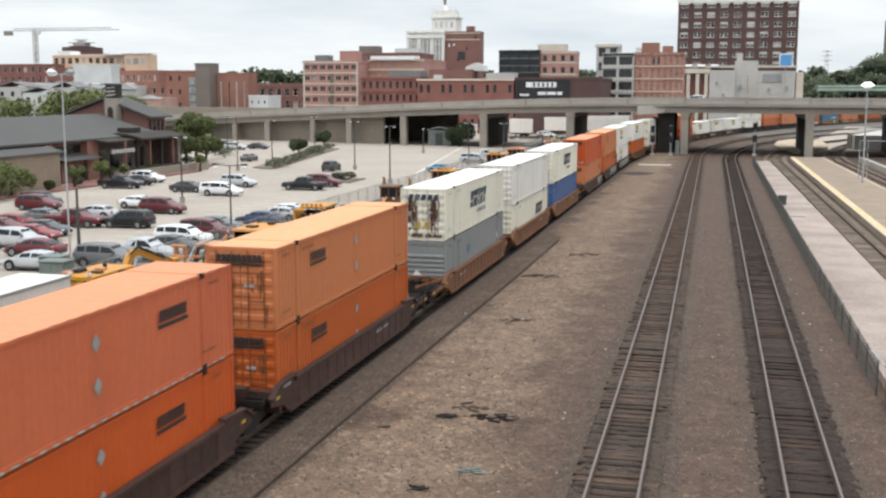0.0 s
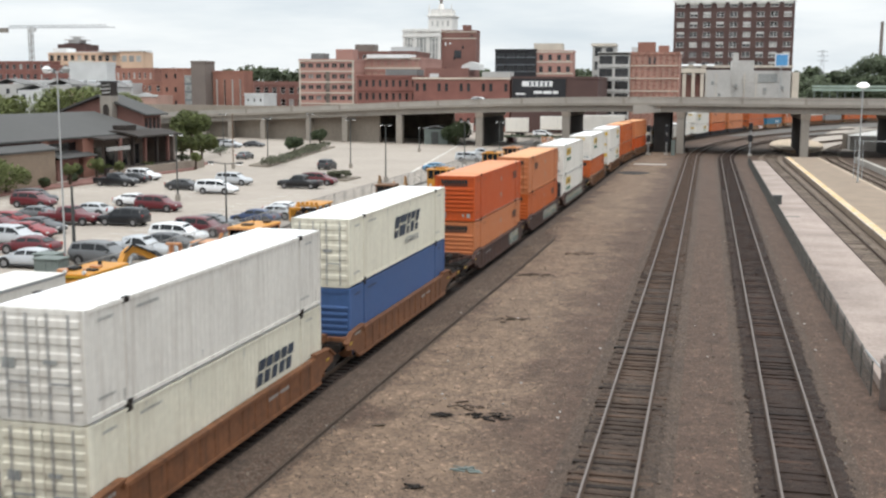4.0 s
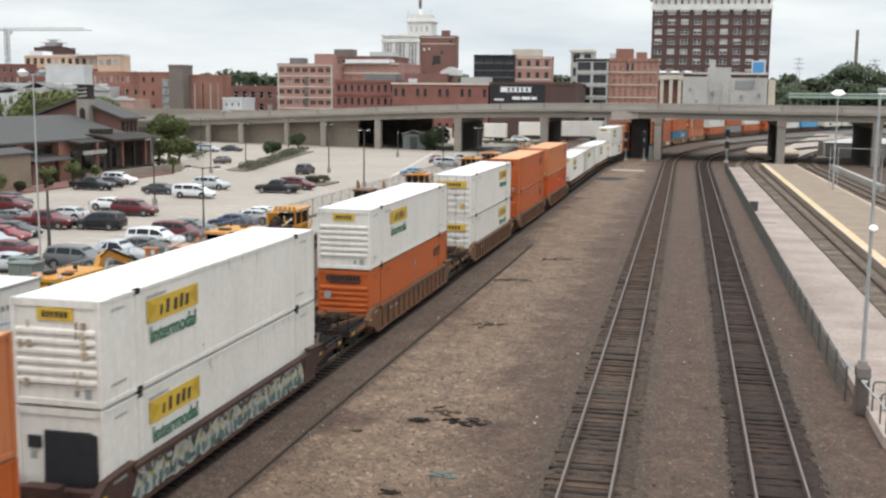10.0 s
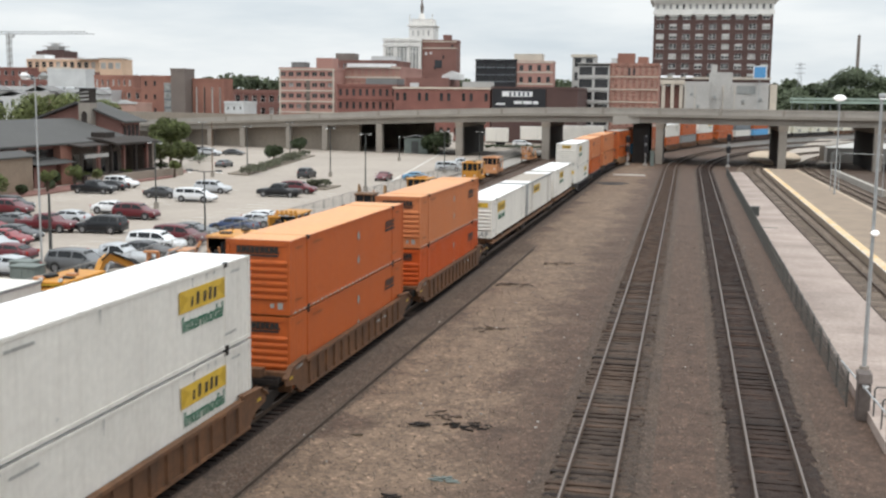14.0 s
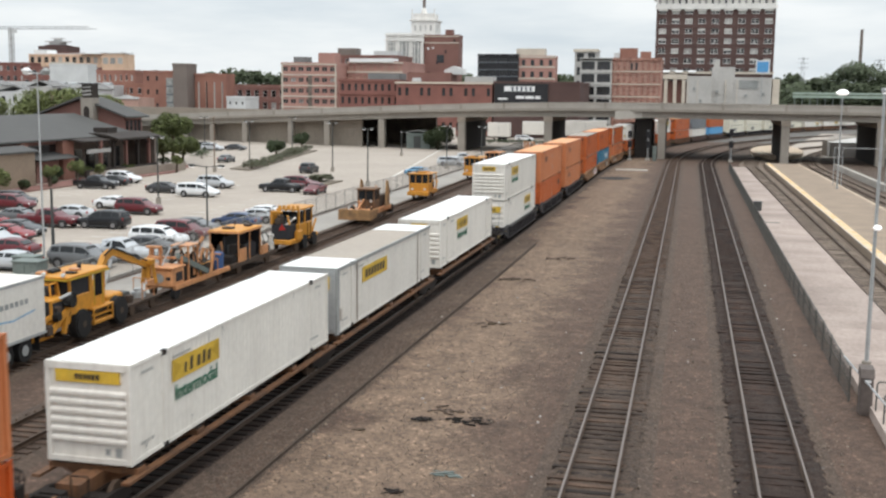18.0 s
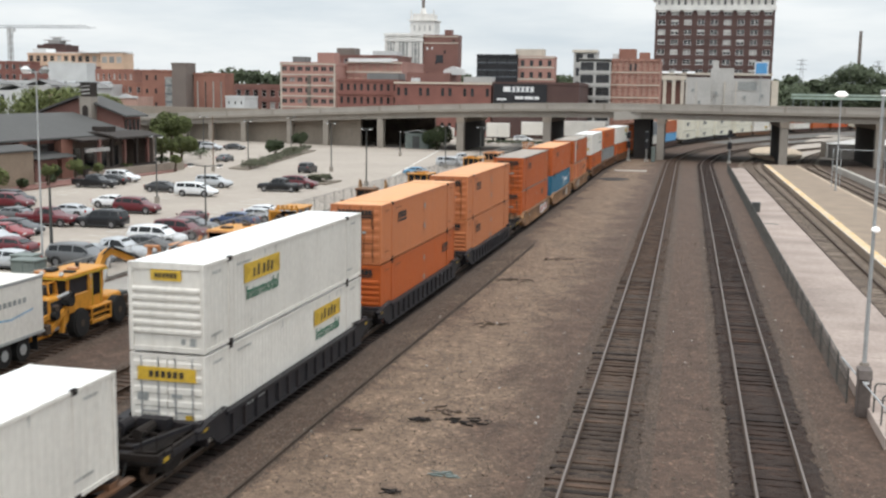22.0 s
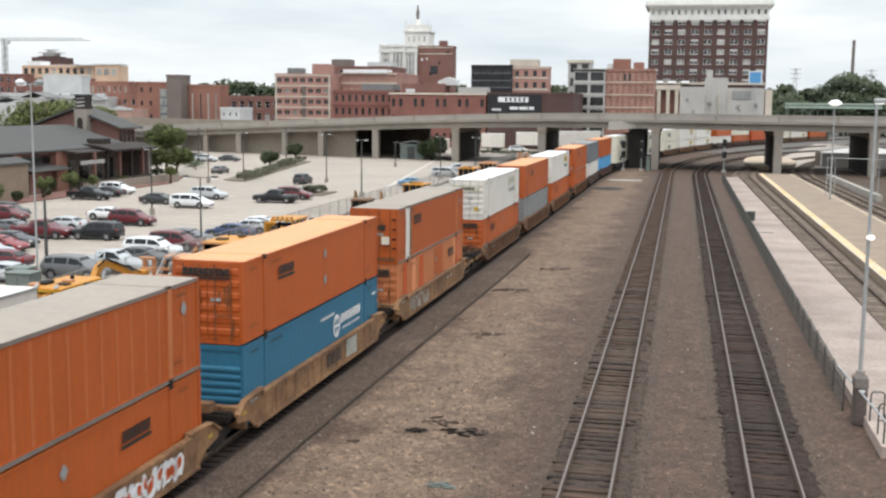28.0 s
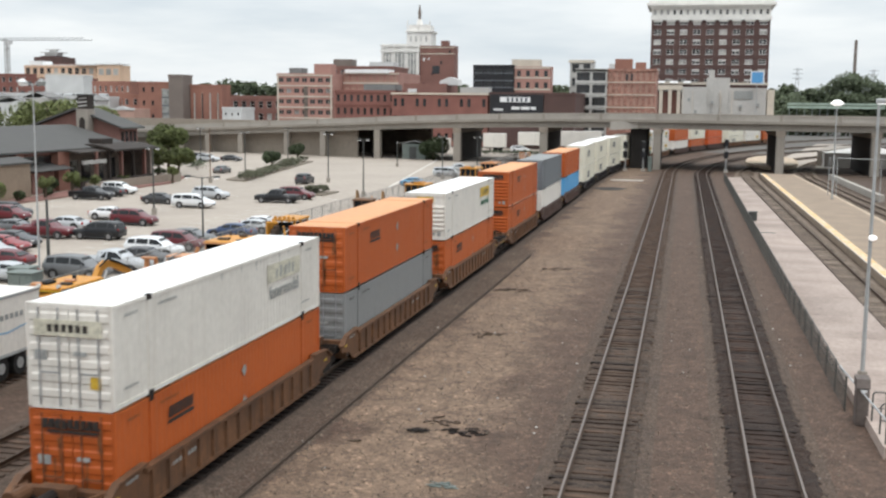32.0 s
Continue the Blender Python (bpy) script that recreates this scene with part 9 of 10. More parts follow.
def clutter(th, x0, x1, y0, y1, z0, z1, n, seed, m):
    """Pumps, valve blocks, pipes and hoses packed on a machine's deck."""
    rg = random.Random(seed)
    for i in range(n):
        x, y = rg.uniform(x0, x1), rg.uniform(y0, y1)
        k = i % 4
        mm_ = (M["tyre"], m, M["rust"], M["pole_dark"])[i % 4]
        if k == 0:
            part("pump", Mesh().rod((x - 0.2, y, z0 + 0.25), (x + 0.2, y, z0 + 0.25), 0.2, 10).rod((x, y, z0 + 0.2), (x, y, z0 + 0.6), 0.07, 8), mm_, th)
        elif k == 1:
            part("bracket", Mesh().beam((x, y, z0), (x + rg.uniform(-0.3, 0.3), y + rg.uniform(-0.5, 0.5), z1), 0.1, 0.12), mm_, th)
        elif k == 2:
            part("valve_block", Mesh().rbox(x - 0.18, y - 0.22, z0, x + 0.18, y + 0.22, z0 + rg.uniform(0.3, 0.7), 0.04), mm_, th)
        else:
            hs = Mesh()
            q = (x, y, z0 + 0.2)
            for j in range(4):
                r = (min(max(q[0] + rg.uniform(-0.4, 0.4), x0), x1), q[1] + rg.uniform(0.1, 0.5), z0 + (z1 - z0) * rg.uniform(0.2, 0.95))
                hs.rod(q, r, 0.035, 5)
                q = r
            part("hose", hs, mm_, th)


# tie crane with a bent boom
th = thing("rail_crane", "yellow rubber-tyred rail crane with bent boom", "crane", "", "", pose(siding(47.0), 47.0, 0))
part("chassis", Mesh().rbox(-0.75, -3.9, 0.75, 0.85, 2.6, 1.15, 0.06), Y, th)
for y in (-1.7, 1.75):
    for sx in (-1, 1):
        w = part("wheel", Mesh().rod((sx * 0.95 - 0.24, y, 0.66), (sx * 0.95 + 0.24, y, 0.66), 0.62, 18).rod((sx * 0.95 - 0.18, y, 0.66), (sx * 0.95 + 0.18, y, 0.66), 0.70, 18), M["tyre"], th)
        part("hub", Mesh().rod((sx * 0.95 - 0.25, y, 0.66), (sx * 0.95 + 0.25, y, 0.66), 0.17, 10), M["rust"], w)
part("engine_hood", Mesh().rbox(-0.42, -4.0, 1.15, 0.9, -2.75, 2.2, 0.09), Y, th)
part("radiator", Mesh().box(-0.34, -4.05, 1.3, 0.84, -4.0, 2.08), M["black_wall"], th, "black radiator grille")
rad = Mesh()
for i in range(5):
    rad.box(-0.34, -4.075, 1.36 + i * 0.15, 0.84, -4.05, 1.39 + i * 0.15)
part("grille_bar", rad, M["plastic"], th)
for y in (-3.5, -2.85):
    part("guard_hoop", Mesh().rod((-0.35, y, 2.15), (-0.35, y, 2.72), 0.045).rod((-0.35, y, 2.72), (0.55, y, 2.78), 0.045).rod((0.55, y, 2.78), (0.62, y, 2.15), 0.045), Y, th)
part("guard_bar", Mesh().rod((-0.35, -3.5, 2.72), (-0.35, -2.85, 2.72), 0.04).rod((0.55, -3.5, 2.78), (0.55, -2.85, 2.78), 0.04), Y, th)
part("air_intake", Mesh().rbox(-0.25, -3.35, 2.2, 0.45, -2.9, 2.62, 0.05), M["black_wall"], th)
cab = part("cab", Mesh().rbox(-0.5, -2.6, 1.2, 1.0, 0.55, 2.05, 0.05).rbox(-0.5, -2.6, 1.9, -0.38, 0.55, 2.92, 0.03), Y, th)
for x, y, w_ in ((0.95, -2.5, 0.07), (-0.42, -2.5, 0.07), (0.95, -0.72, 0.13), (0.95, 0.45, 0.11), (-0.42, 0.45, 0.07), (0.28, -2.52, 0.04)):
    part("cab_post", Mesh().box(x - 0.06, y - w_, 2.0, x + 0.045, y + w_, 2.92), Y, cab)
part("cab_pane", Mesh().box(0.93, -2.42, 2.03, 0.95, -0.86, 2.82), M["black_wall"], cab, "dark side window")
part("cab_pane", Mesh().box(0.965, -0.42, 1.75, 1.012, 0.22, 2.8), M["glass"], cab, "narrow door window")
part("cab_pane", Mesh().box(-0.4, -2.5, 2.05, 0.9, -2.47, 2.85), M["black_wall"], cab, "dark front window")
part("door_frame", Mesh().box(0.99, -0.5, 1.3, 1.015, -0.44, 2.86).box(0.99, 0.24, 1.3, 1.015, 0.3, 2.86).box(0.99, -0.5, 2.82, 1.015, 0.3, 2.88), M["shade_yellow"], cab)
part("cab_roof", Mesh().rbox(-0.75, -2.95, 2.92, 1.12, 0.75, 3.06, 0.05), Y, cab)
part("roof_gear", Mesh().rbox(-0.6, -2.8, 3.06, -0.2, -2.4, 3.22, 0.04).rbox(0.1, -1.2, 3.06, 0.6, -0.8, 3.16, 0.03).rod((0.8, -2.7, 3.06), (0.8, -2.7, 3.28), 0.07, 8), M["mow_orange"], cab)
part("work_lamp", Mesh().rod((-0.1, -2.98, 3.14), (-0.1, -2.85, 3.14), 0.09, 10).rod((0.9, -2.98, 3.14), (0.9, -2.85, 3.14), 0.09, 10), M["head"], cab)
part("hose_reel", Mesh().rod((0.9, -2.75, 1.95), (1.3, -2.75, 1.95), 0.3, 14).rod((1.0, -2.95, 1.75), (1.25, -2.6, 2.3), 0.16, 8), M["tyre"], th, "black coiled hoses")
part("pale_tank", Mesh().rod((0.75, -3.3, 2.05), (1.15, -2.75, 2.28), 0.09, 10), M["galv"], th)
part("front_frame", Mesh().rbox(-0.8, -5.6, 0.55, 1.0, -5.2, 1.0, 0.06).box(0.55, -5.4, 0.45, 0.8, -3.7, 0.8).box(-0.6, -5.4, 0.45, -0.35, -3.7, 0.8), Y, th)
part("lift_link", Mesh().beam((0.7, -5.2, 0.9), (0.9, -3.3, 1.7), 0.14, 0.2).beam((0.9, -4.2, 0.6), (1.05, -3.0, 1.5), 0.14, 0.24).beam((1.0, -3.2, 0.5), (1.0, -2.7, 1.9), 0.18, 0.2), Y, th)
part("step_box", Mesh().rbox(0.85, -0.85, 0.42, 1.18, 0.95, 0.60, 0.03).box(0.9, -0.8, 0.8, 1.15, 0.9, 0.86).box(1.1, -0.85, 0.42, 1.18, -0.75, 1.25).box(1.1, 0.85, 0.42, 1.18, 0.95, 1.25).rbox(0.8, -0.9, 1.12, 1.2, 1.0, 1.24, 0.03), Y, th)
# black box added where only shade lies behind the steps
part("step_shadow_box", Mesh().box(0.7, -0.75, 0.6, 0.88, 0.85, 1.12), M["black_wall"], th, "black box for the shade behind the steps")
part("rear_counterweight", Mesh().rbox(-0.7, 1.2, 1.1, 0.75, 2.7, 1.45, 0.08), Y, th)
clutter(th, -0.5, 0.95, -5.2, -4.1, 0.6, 1.3, 12, 21, Y)
clutter(th, 0.55, 1.0, -3.9, -2.7, 1.15, 2.1, 7, 22, Y)
part("hood_grille", Mesh().box(0.9, -3.85, 1.35, 0.925, -2.9, 2.0), M["black_wall"], th, "black side grille")
part("roof_edge", Mesh().box(-0.78, -2.98, 2.86, 1.15, -2.9, 2.94).box(1.08, -2.95, 2.86, 1.15, 0.75, 2.94), M["shade_yellow"], cab)
part("roof_box", Mesh().rbox(-0.5, -2.2, 3.05, -0.05, -1.5, 3.2, 0.03).rbox(0.35, -2.1, 3.05, 0.95, -1.7, 3.14, 0.03).rod((0.2, -0.4, 3.05), (0.2, -0.4, 3.25), 0.1, 8), M["tyre"], cab, "dark gear on the roof")
part("tow_hook", Mesh().rod((0.2, 2.7, 0.9), (0.2, 3.3, 0.75), 0.08, 6).rbox(0.05, 2.6, 0.75, 0.4, 2.75, 1.0, 0.02), M["tail"], th, "small red tow hook")
bm = part("boom", Mesh().beam((-0.1, 1.3, 1.3), (-0.1, 2.05, 2.75), 0.30, 0.34).beam((-0.1, 2.0, 2.65), (-0.1, 2.5, 3.2), 0.29, 0.34).beam((-0.1, 2.4, 3.14), (-0.1, 3.1, 3.36), 0.28, 0.34).beam((-0.1, 3.0, 3.36), (-0.1, 3.7, 3.18), 0.27, 0.32), Y, th)
part("stick", Mesh().beam((-0.1, 3.6, 3.22), (-0.1, 5.4, 2.55), 0.24, 0.32).beam((-0.1, 5.3, 2.6), (-0.1, 6.9, 2.05), 0.2, 0.24), Y, bm)
part("cylinder", Mesh().rod((0.1, 1.7, 1.3), (0.1, 2.75, 3.0), 0.09, 8).rod((-0.1, 2.9, 3.58), (-0.1, 4.6, 3.05), 0.07, 8), M["galv"], bm)
part("hose", Mesh().rod((0.05, 2.2, 3.3), (0.08, 3.0, 3.6), 0.05).rod((0.08, 3.0, 3.6), (0.08, 5.2, 2.85), 0.05).rod((0.08, 5.2, 2.85), (0.05, 6.6, 2.4), 0.05).rod((-0.25, 2.6, 3.4), (-0.3, 5.6, 2.75), 0.04).rod((-0.3, 5.6, 2.75), (-0.2, 6.8, 1.9), 0.04), M["tyre"], bm)
part("grapple", Mesh().rbox(-0.4, 6.7, 2.1, 0.25, 7.2, 2.45, 0.05).beam((-0.25, 6.9, 2.2), (-0.35, 6.8, 1.1), 0.12, 0.2).beam((0.15, 7.0, 2.2), (0.3, 7.1, 1.1), 0.12, 0.2).rod((-0.1, 6.95, 1.3), (-0.1, 6.95, 2.2), 0.16, 8), Y, bm)
# small flat trolley with gear behind the crane
th = thing("rail_trolley", "small rail trolley loaded with grey gear", "trolley", "", "", pose(siding(51.6), 51.6, 0))
part("frame", Mesh().box(-0.75, -1.9, 0.5, 0.85, 1.9, 0.62), M["rust"], th)
rail_wheels(th, (-1.1, 1.1), 0.28)
part("gear_box", Mesh().rbox(-0.7, -1.5, 0.62, 0.0, 0.2, 1.05, 0.05), M["pole_dark"], th)
part("rack", Mesh().rod((0.7, 0.2, 0.6), (0.7, 0.2, 1.5), 0.03).rod((0.7, 1.5, 0.6), (0.7, 1.5, 1.5), 0.03).rod((0.7, 0.2, 1.5), (0.7, 1.5, 1.5), 0.03).rod((-0.5, 1.5, 0.6), (-0.5, 1.5, 1.5), 0.03).rod((-0.5, 1.5, 1.5), (0.7, 1.5, 1.5), 0.03).rod((0.7, 0.2, 1.05), (0.7, 1.5, 1.05), 0.03), M["mow_orange"], th)
part("wire_coil", Mesh().rod((0.2, 0.7, 0.62), (0.2, 0.7, 0.95), 0.4, 12).rod((0.2, 0.7, 0.95), (0.2, 0.7, 1.1), 0.25, 10), M["galv"], th)
part("bucket", Mesh().rod((0.5, -0.8, 0.62), (0.5, -0.8, 1.0), 0.18, 10, 0.22), M["rust"], th)


def tamper(y, length, label, seed, tank=True):
    """A long open-framed machine: girder frame, engine box, masts, levers, hoses."""
    rg = random.Random(seed)
    th = thing("rail_machine", label, "machine", "track machines", "", pose(siding(y), y, 0))
    h = length / 2
    for sx in (-0.7, 0.97):
        part("frame_beam", Mesh().box(sx - 0.08, -h, 0.55, sx + 0.08, h, 0.80), O, th)
    for i in range(4):
        yy = -h + 0.3 + i * (length - 0.6) / 3
        part("cross_member", Mesh().box(-0.7, yy - 0.08, 0.6, 0.97, yy + 0.08, 0.76), O, th)
    rail_wheels(th, (-h + 0.9, h - 1.0))
    part("engine_box", Mesh().rbox(-0.62, -h - 0.2, 0.72, 0.98, -h + 1.3, 1.72, 0.08), O, th)
    part("engine_lid", Mesh().rbox(-0.7, -h - 0.28, 1.72, 1.06, -h + 1.38, 1.84, 0.03), O, th)
    part("oval_plate", Mesh().rod((0.2, -h - 0.23, 1.22), (0.2, -h - 0.19, 1.22), 0.26, 14), M["decal_grey"], th)
    part("vent_slot", Mesh().box(-0.45, -h - 0.215, 1.12, -0.2, -h - 0.19, 1.3).box(0.6, -h - 0.215, 1.12, 0.85, -h - 0.19, 1.3).box(0.975, -h + 0.2, 1.0, 0.995, -h + 1.0, 1.5), M["black_wall"], th)
    part("tool_mast", Mesh().rbox(-0.72, -h + 0.35, 1.8, -0.5, -h + 0.6, 2.95, 0.04).rbox(-0.2, -h + 0.5, 1.8, -0.02, -h + 0.7, 2.8, 0.03).rbox(-0.85, -h + 0.25, 2.8, 0.05, -h + 0.5, 2.95, 0.03).rbox(-0.75, -h + 0.2, 2.2, 0.0, -h + 0.4, 2.38, 0.03), O, th)
    part("mast_frame", Mesh().beam((-0.6, -h + 0.8, 2.2), (0.9, -h + 1.2, 2.2), 0.12, 0.14).beam((0.85, -h + 1.2, 0.8), (0.85, -h + 1.2, 2.3), 0.13, 0.13), O, th)
    part("slide_rod", Mesh().rod((0.1, -h + 0.3, 1.84), (0.35, -h + 0.9, 2.85), 0.05, 8), M["galv"], th)
    part("canopy", Mesh().rbox(-0.2, -h + 1.9, 2.72, 0.95, -h + 3.3, 2.80, 0.03), O, th)
    for px, py in ((-0.15, -h + 2.0), (0.88, -h + 2.0), (-0.15, -h + 3.2), (0.88, -h + 3.2)):
        part("canopy_post", Mesh().box(px - 0.05, py - 0.05, 0.8, px + 0.05, py + 0.05, 2.72), O, th)
    part("seat_panel", Mesh().rbox(0.2, -h + 2.1, 0.8, 0.8, -h + 2.3, 2.2, 0.04), M["pole_dark"], th)
    for i in range(6):
        ya = -h + 1.6 + i * (length - 3.4) / 6
        a = (rg.uniform(-0.6, 0.8), ya, rg.uniform(0.8, 1.1))
        b = (rg.uniform(-0.6, 0.9), ya + rg.uniform(-0.6, 1.2), rg.uniform(2.0, 2.95))
        part("work_arm", Mesh().beam(a, b, 0.13, 0.17), O if i % 3 else M["rust"], th)
        part("cylinder", Mesh().rod((a[0] + 0.2, a[1] + 0.2, a[2] + 0.1), (b[0] + 0.1, b[1] - 0.2, b[2] - 0.3), 0.05, 8), M["steel"] if i % 2 else M["pole_dark"], th)
    clutter(th, -0.6, 0.85, -h + 1.4, h - 0.8, 0.72, 2.0, 26, seed, O)
    part("conveyor", Mesh().beam((0.75, -h + 0.9, 2.35), (0.99, -h + 4.3, 0.95), 0.16, 0.3), M["cabinet"], th, "grey-green slanting chute")
    # a plain dark box is added for the shade inside the machine
    part("dark_core", Mesh().rbox(-0.55, -h + 1.5, 0.7, 0.55, h - 1.2, 1.35, 0.05), M["understeel"], th, "dark block for the shaded inside below the deck")
    part("guide_wheel", Mesh().rod((0.75, -h + 0.3, 0.36), (1.0, -h + 0.3, 0.36), 0.36, 14), M["tyre"], th)
    part("white_bar", Mesh().beam((-0.2, -h + 0.5, 1.84), (0.1, -h + 0.65, 2.7), 0.06, 0.06).beam((0.3, -h + 1.0, 2.75), (0.75, -h + 1.9, 3.0), 0.07, 0.07), M["blind"], th)
    for q in range(5):
        part("hydraulic_line", Mesh().rod((0.3 + 0.12 * q, -h + 1.4 + 0.3 * q, 1.9), (0.5, -h + 2.0 + 0.55 * q, 2.5 - 0.2 * q), 0.04, 5).rod((0.5, -h + 2.0 + 0.55 * q, 2.5 - 0.2 * q), (0.8, -h + 2.6 + 0.6 * q, 0.9), 0.04, 5), M["tyre"], th)
    part("side_post", Mesh().beam((0.97, h - 2.6, 0.8), (0.97, h - 2.2, 1.9), 0.12, 0.2).beam((0.97, h - 2.2, 1.9), (0.97, h - 1.2, 1.7), 0.1, 0.1), O, th)
    if tank:
        part("blue_tank", Mesh().rod((0.6, h - 0.8, 0.75), (0.6, h - 0.8, 1.75), 0.36, 14), M["blue"], th, "blue drum")
    part("grab_rail", Mesh().rod((0.97, -h + 3.4, 0.8), (0.97, -h + 3.4, 1.5), 0.025).rod((0.97, -h + 3.4, 1.5), (0.97, h - 1.6, 1.5), 0.025).rod((0.97, h - 1.6, 1.5), (0.97, h - 1.6, 0.8), 0.025), Y, th)
    return th


def open_machine(y, label, seed):
    """A platform under a flat canopy, open at the sides and full of dark gear."""
    th = thing("rail_machine", label, "machine", "track machines", "", pose(siding(y), y, 0))
    part("frame", Mesh().box(-0.9, -3.4, 0.5, 0.97, 4.0, 0.75), M["rust"], th)
    rail_wheels(th, (-2.2, 2.6), 0.38)
    part("canopy", Mesh().rbox(-1.15, -2.5, 2.62, 1.0, 1.3, 2.74, 0.04), M["mow_yellow"], th)
    part("roof_gear", Mesh().rbox(-0.6, -1.6, 2.74, 0.1, -1.0, 2.86, 0.03).rbox(0.2, 0.1, 2.74, 0.6, 0.7, 2.9, 0.03).rod((-0.7, 0.8, 2.74), (-0.7, 0.8, 3.0), 0.08, 8), M["rust"], th)
    part("inner_bulkhead", Mesh().box(-0.9, 1.22, 0.75, 0.9, 1.28, 2.5).box(-0.2, -2.3, 0.75, -0.1, 1.2, 2.3), M["black_wall"], th, "plain black bulkhead")
    part("canopy_edge", Mesh().box(-1.15, -2.53, 2.58, 1.0, -2.48, 2.7).box(0.97, -2.5, 2.56, 1.02, 1.3, 2.66), O, th)
    for x, yy in ((-1.05, -2.4), (0.9, -2.4), (0.9, -0.6), (0.9, 1.2), (-1.05, 1.2)):
        part("canopy_post", Mesh().box(x - 0.035, yy - 0.035, 0.7, x + 0.035, yy + 0.035, 2.62), O, th)
    part("control_desk", Mesh().rbox(-0.8, -2.0, 0.75, 0.5, -1.6, 1.75, 0.05), M["pole_dark"], th)
    part("engine", Mesh().rbox(-0.8, -0.9, 0.75, 0.7, 1.0, 1.7, 0.06), M["black_wall"], th, "black engine block")
    part("seat", Mesh().rbox(0.1, -1.4, 0.9, 0.6, -1.0, 1.3, 0.05).rbox(0.1, -1.05, 1.3, 0.6, -0.95, 1.8, 0.03), M["tyre"], th)
    part("back_screen", Mesh().box(-1.08, -2.4, 1.3, -1.04, 1.2, 2.6), M["pane"], th, "dark screen")
    part("panel", Mesh().rbox(0.92, -2.35, 0.75, 0.98, -1.3, 1.6, 0.02).rbox(0.92, 1.3, 0.75, 1.0, 2.4, 1.35, 0.02), O, th)
    part("chain_box", Mesh().rbox(-0.7, -3.3, 0.75, 0.8, -2.6, 1.25, 0.05).rbox(0.3, -2.55, 1.2, 0.85, -2.1, 1.9, 0.04), M["understeel"], th, "oily dark gear box")
    part("white_tank", Mesh().rod((0.55, 1.75, 0.75), (0.55, 1.75, 1.85), 0.24, 12), M["white"], th, "white gas bottle")
    part("white_tank", Mesh().rod((0.6, 3.9, 0.75), (0.6, 3.9, 1.75), 0.2, 12), M["white"], th, "white gas bottle")
    part("hopper", Mesh().rbox(-0.85, 1.6, 0.75, 0.1, 3.4, 2.0, 0.06), M["galv"], th, "grey hopper")
    clutter(th, -0.8, 0.9, -3.2, 3.6, 0.75, 2.0, 22, seed, O)
    return th


def rail_tractor(y, label, seed):
    th = thing("rail_machine", label, "machine", "track machines", "", pose(siding(y), y, 0))
    part("frame", Mesh().rbox(-0.7, -2.8, 0.6, 0.95, 3.0, 0.95, 0.05), Y, th)
    rail_wheels(th, (-1.4, 2.0), 0.45)
    part("rear_tank", Mesh().rbox(-0.6, -2.7, 0.95, 0.8, -1.3, 2.05, 0.06), M["black_wall"], th, "black box at the near end")
    part("warning_triangle", Mesh().add([(-0.05, -2.73, 1.65), (0.5, -2.73, 1.65), (0.225, -2.73, 2.12)], [(0, 1, 2)]), M["tail"], th, "red triangle")
    c = part("cab", Mesh().rbox(-0.6, -1.2, 0.95, 0.98, 1.7, 1.95, 0.05), Y, th)
    for x in (-0.54, 0.92):
        for yy in (-1.12, 0.1, 1.62):
            part("cab_post", Mesh().box(x - 0.06, yy - 0.06, 1.95, x + 0.06, yy + 0.08, 2.95), Y, c)
    part("cab_pane", Mesh().box(0.9, -1.05, 1.97, 0.92, 0.02, 2.85), M["glass"], c)
    part("cab_pane", Mesh().box(0.9, 0.18, 1.97, 0.92, 1.55, 2.85), M["glass"], c)
    part("cab_pane", Mesh().box(-0.5, -1.12, 1.97, 0.86, -1.1, 2.85), M["glass"], c)
    part("cab_roof", Mesh().rbox(-0.75, -1.4, 2.95, 1.1, 1.9, 3.1, 0.05), Y, c)
    for i in range(5):
        part("roof_lamp", Mesh().rbox(-0.6 + i * 0.35, -1.35, 3.1, -0.4 + i * 0.35, -1.15, 3.3, 0.03), Y, c)
    part("head_guard", Mesh().rbox(-0.6, -2.9, 2.05, -0.45, -1.3, 3.0, 0.04).rbox(-0.6, -2.9, 2.9, 0.3, -2.7, 3.05, 0.03), Y, th)
    part("white_lever", Mesh().rod((0.5, -2.6, 2.05), (0.8, -1.5, 2.45), 0.06, 8), M["white"], th)
    part("fuel_tank", Mesh().rbox(0.8, -1.8, 0.75, 1.1, -0.6, 1.55, 0.1), Y, th)
    clutter(th, -0.6, 0.85, 1.9, 2.9, 0.95, 1.9, 6, seed, Y)
    part("exhaust", Mesh().rod((0.3, 2.3, 0.95), (0.3, 2.3, 2.6), 0.08, 8), M["rust"], th)
    for yy in (-0.2, 1.9):
        part("tyre", Mesh().rod((0.75, yy, 0.55), (1.08, yy, 0.55), 0.52, 16), M["tyre"], th)
    part("step", Mesh().box(0.95, 0.3, 0.5, 1.2, 0.9, 0.56).box(0.95, 0.3, 0.85, 1.15, 0.9, 0.9).rod((1.1, 0.3, 0.5), (1.1, 0.3, 1.9), 0.025).rod((1.1, 0.9, 0.5), (1.1, 0.9, 1.9), 0.025), M["understeel"], th)
    clutter(th, -0.5, 0.8, -2.7, -1.4, 2.05, 2.7, 8, seed + 40, Y)
    return th


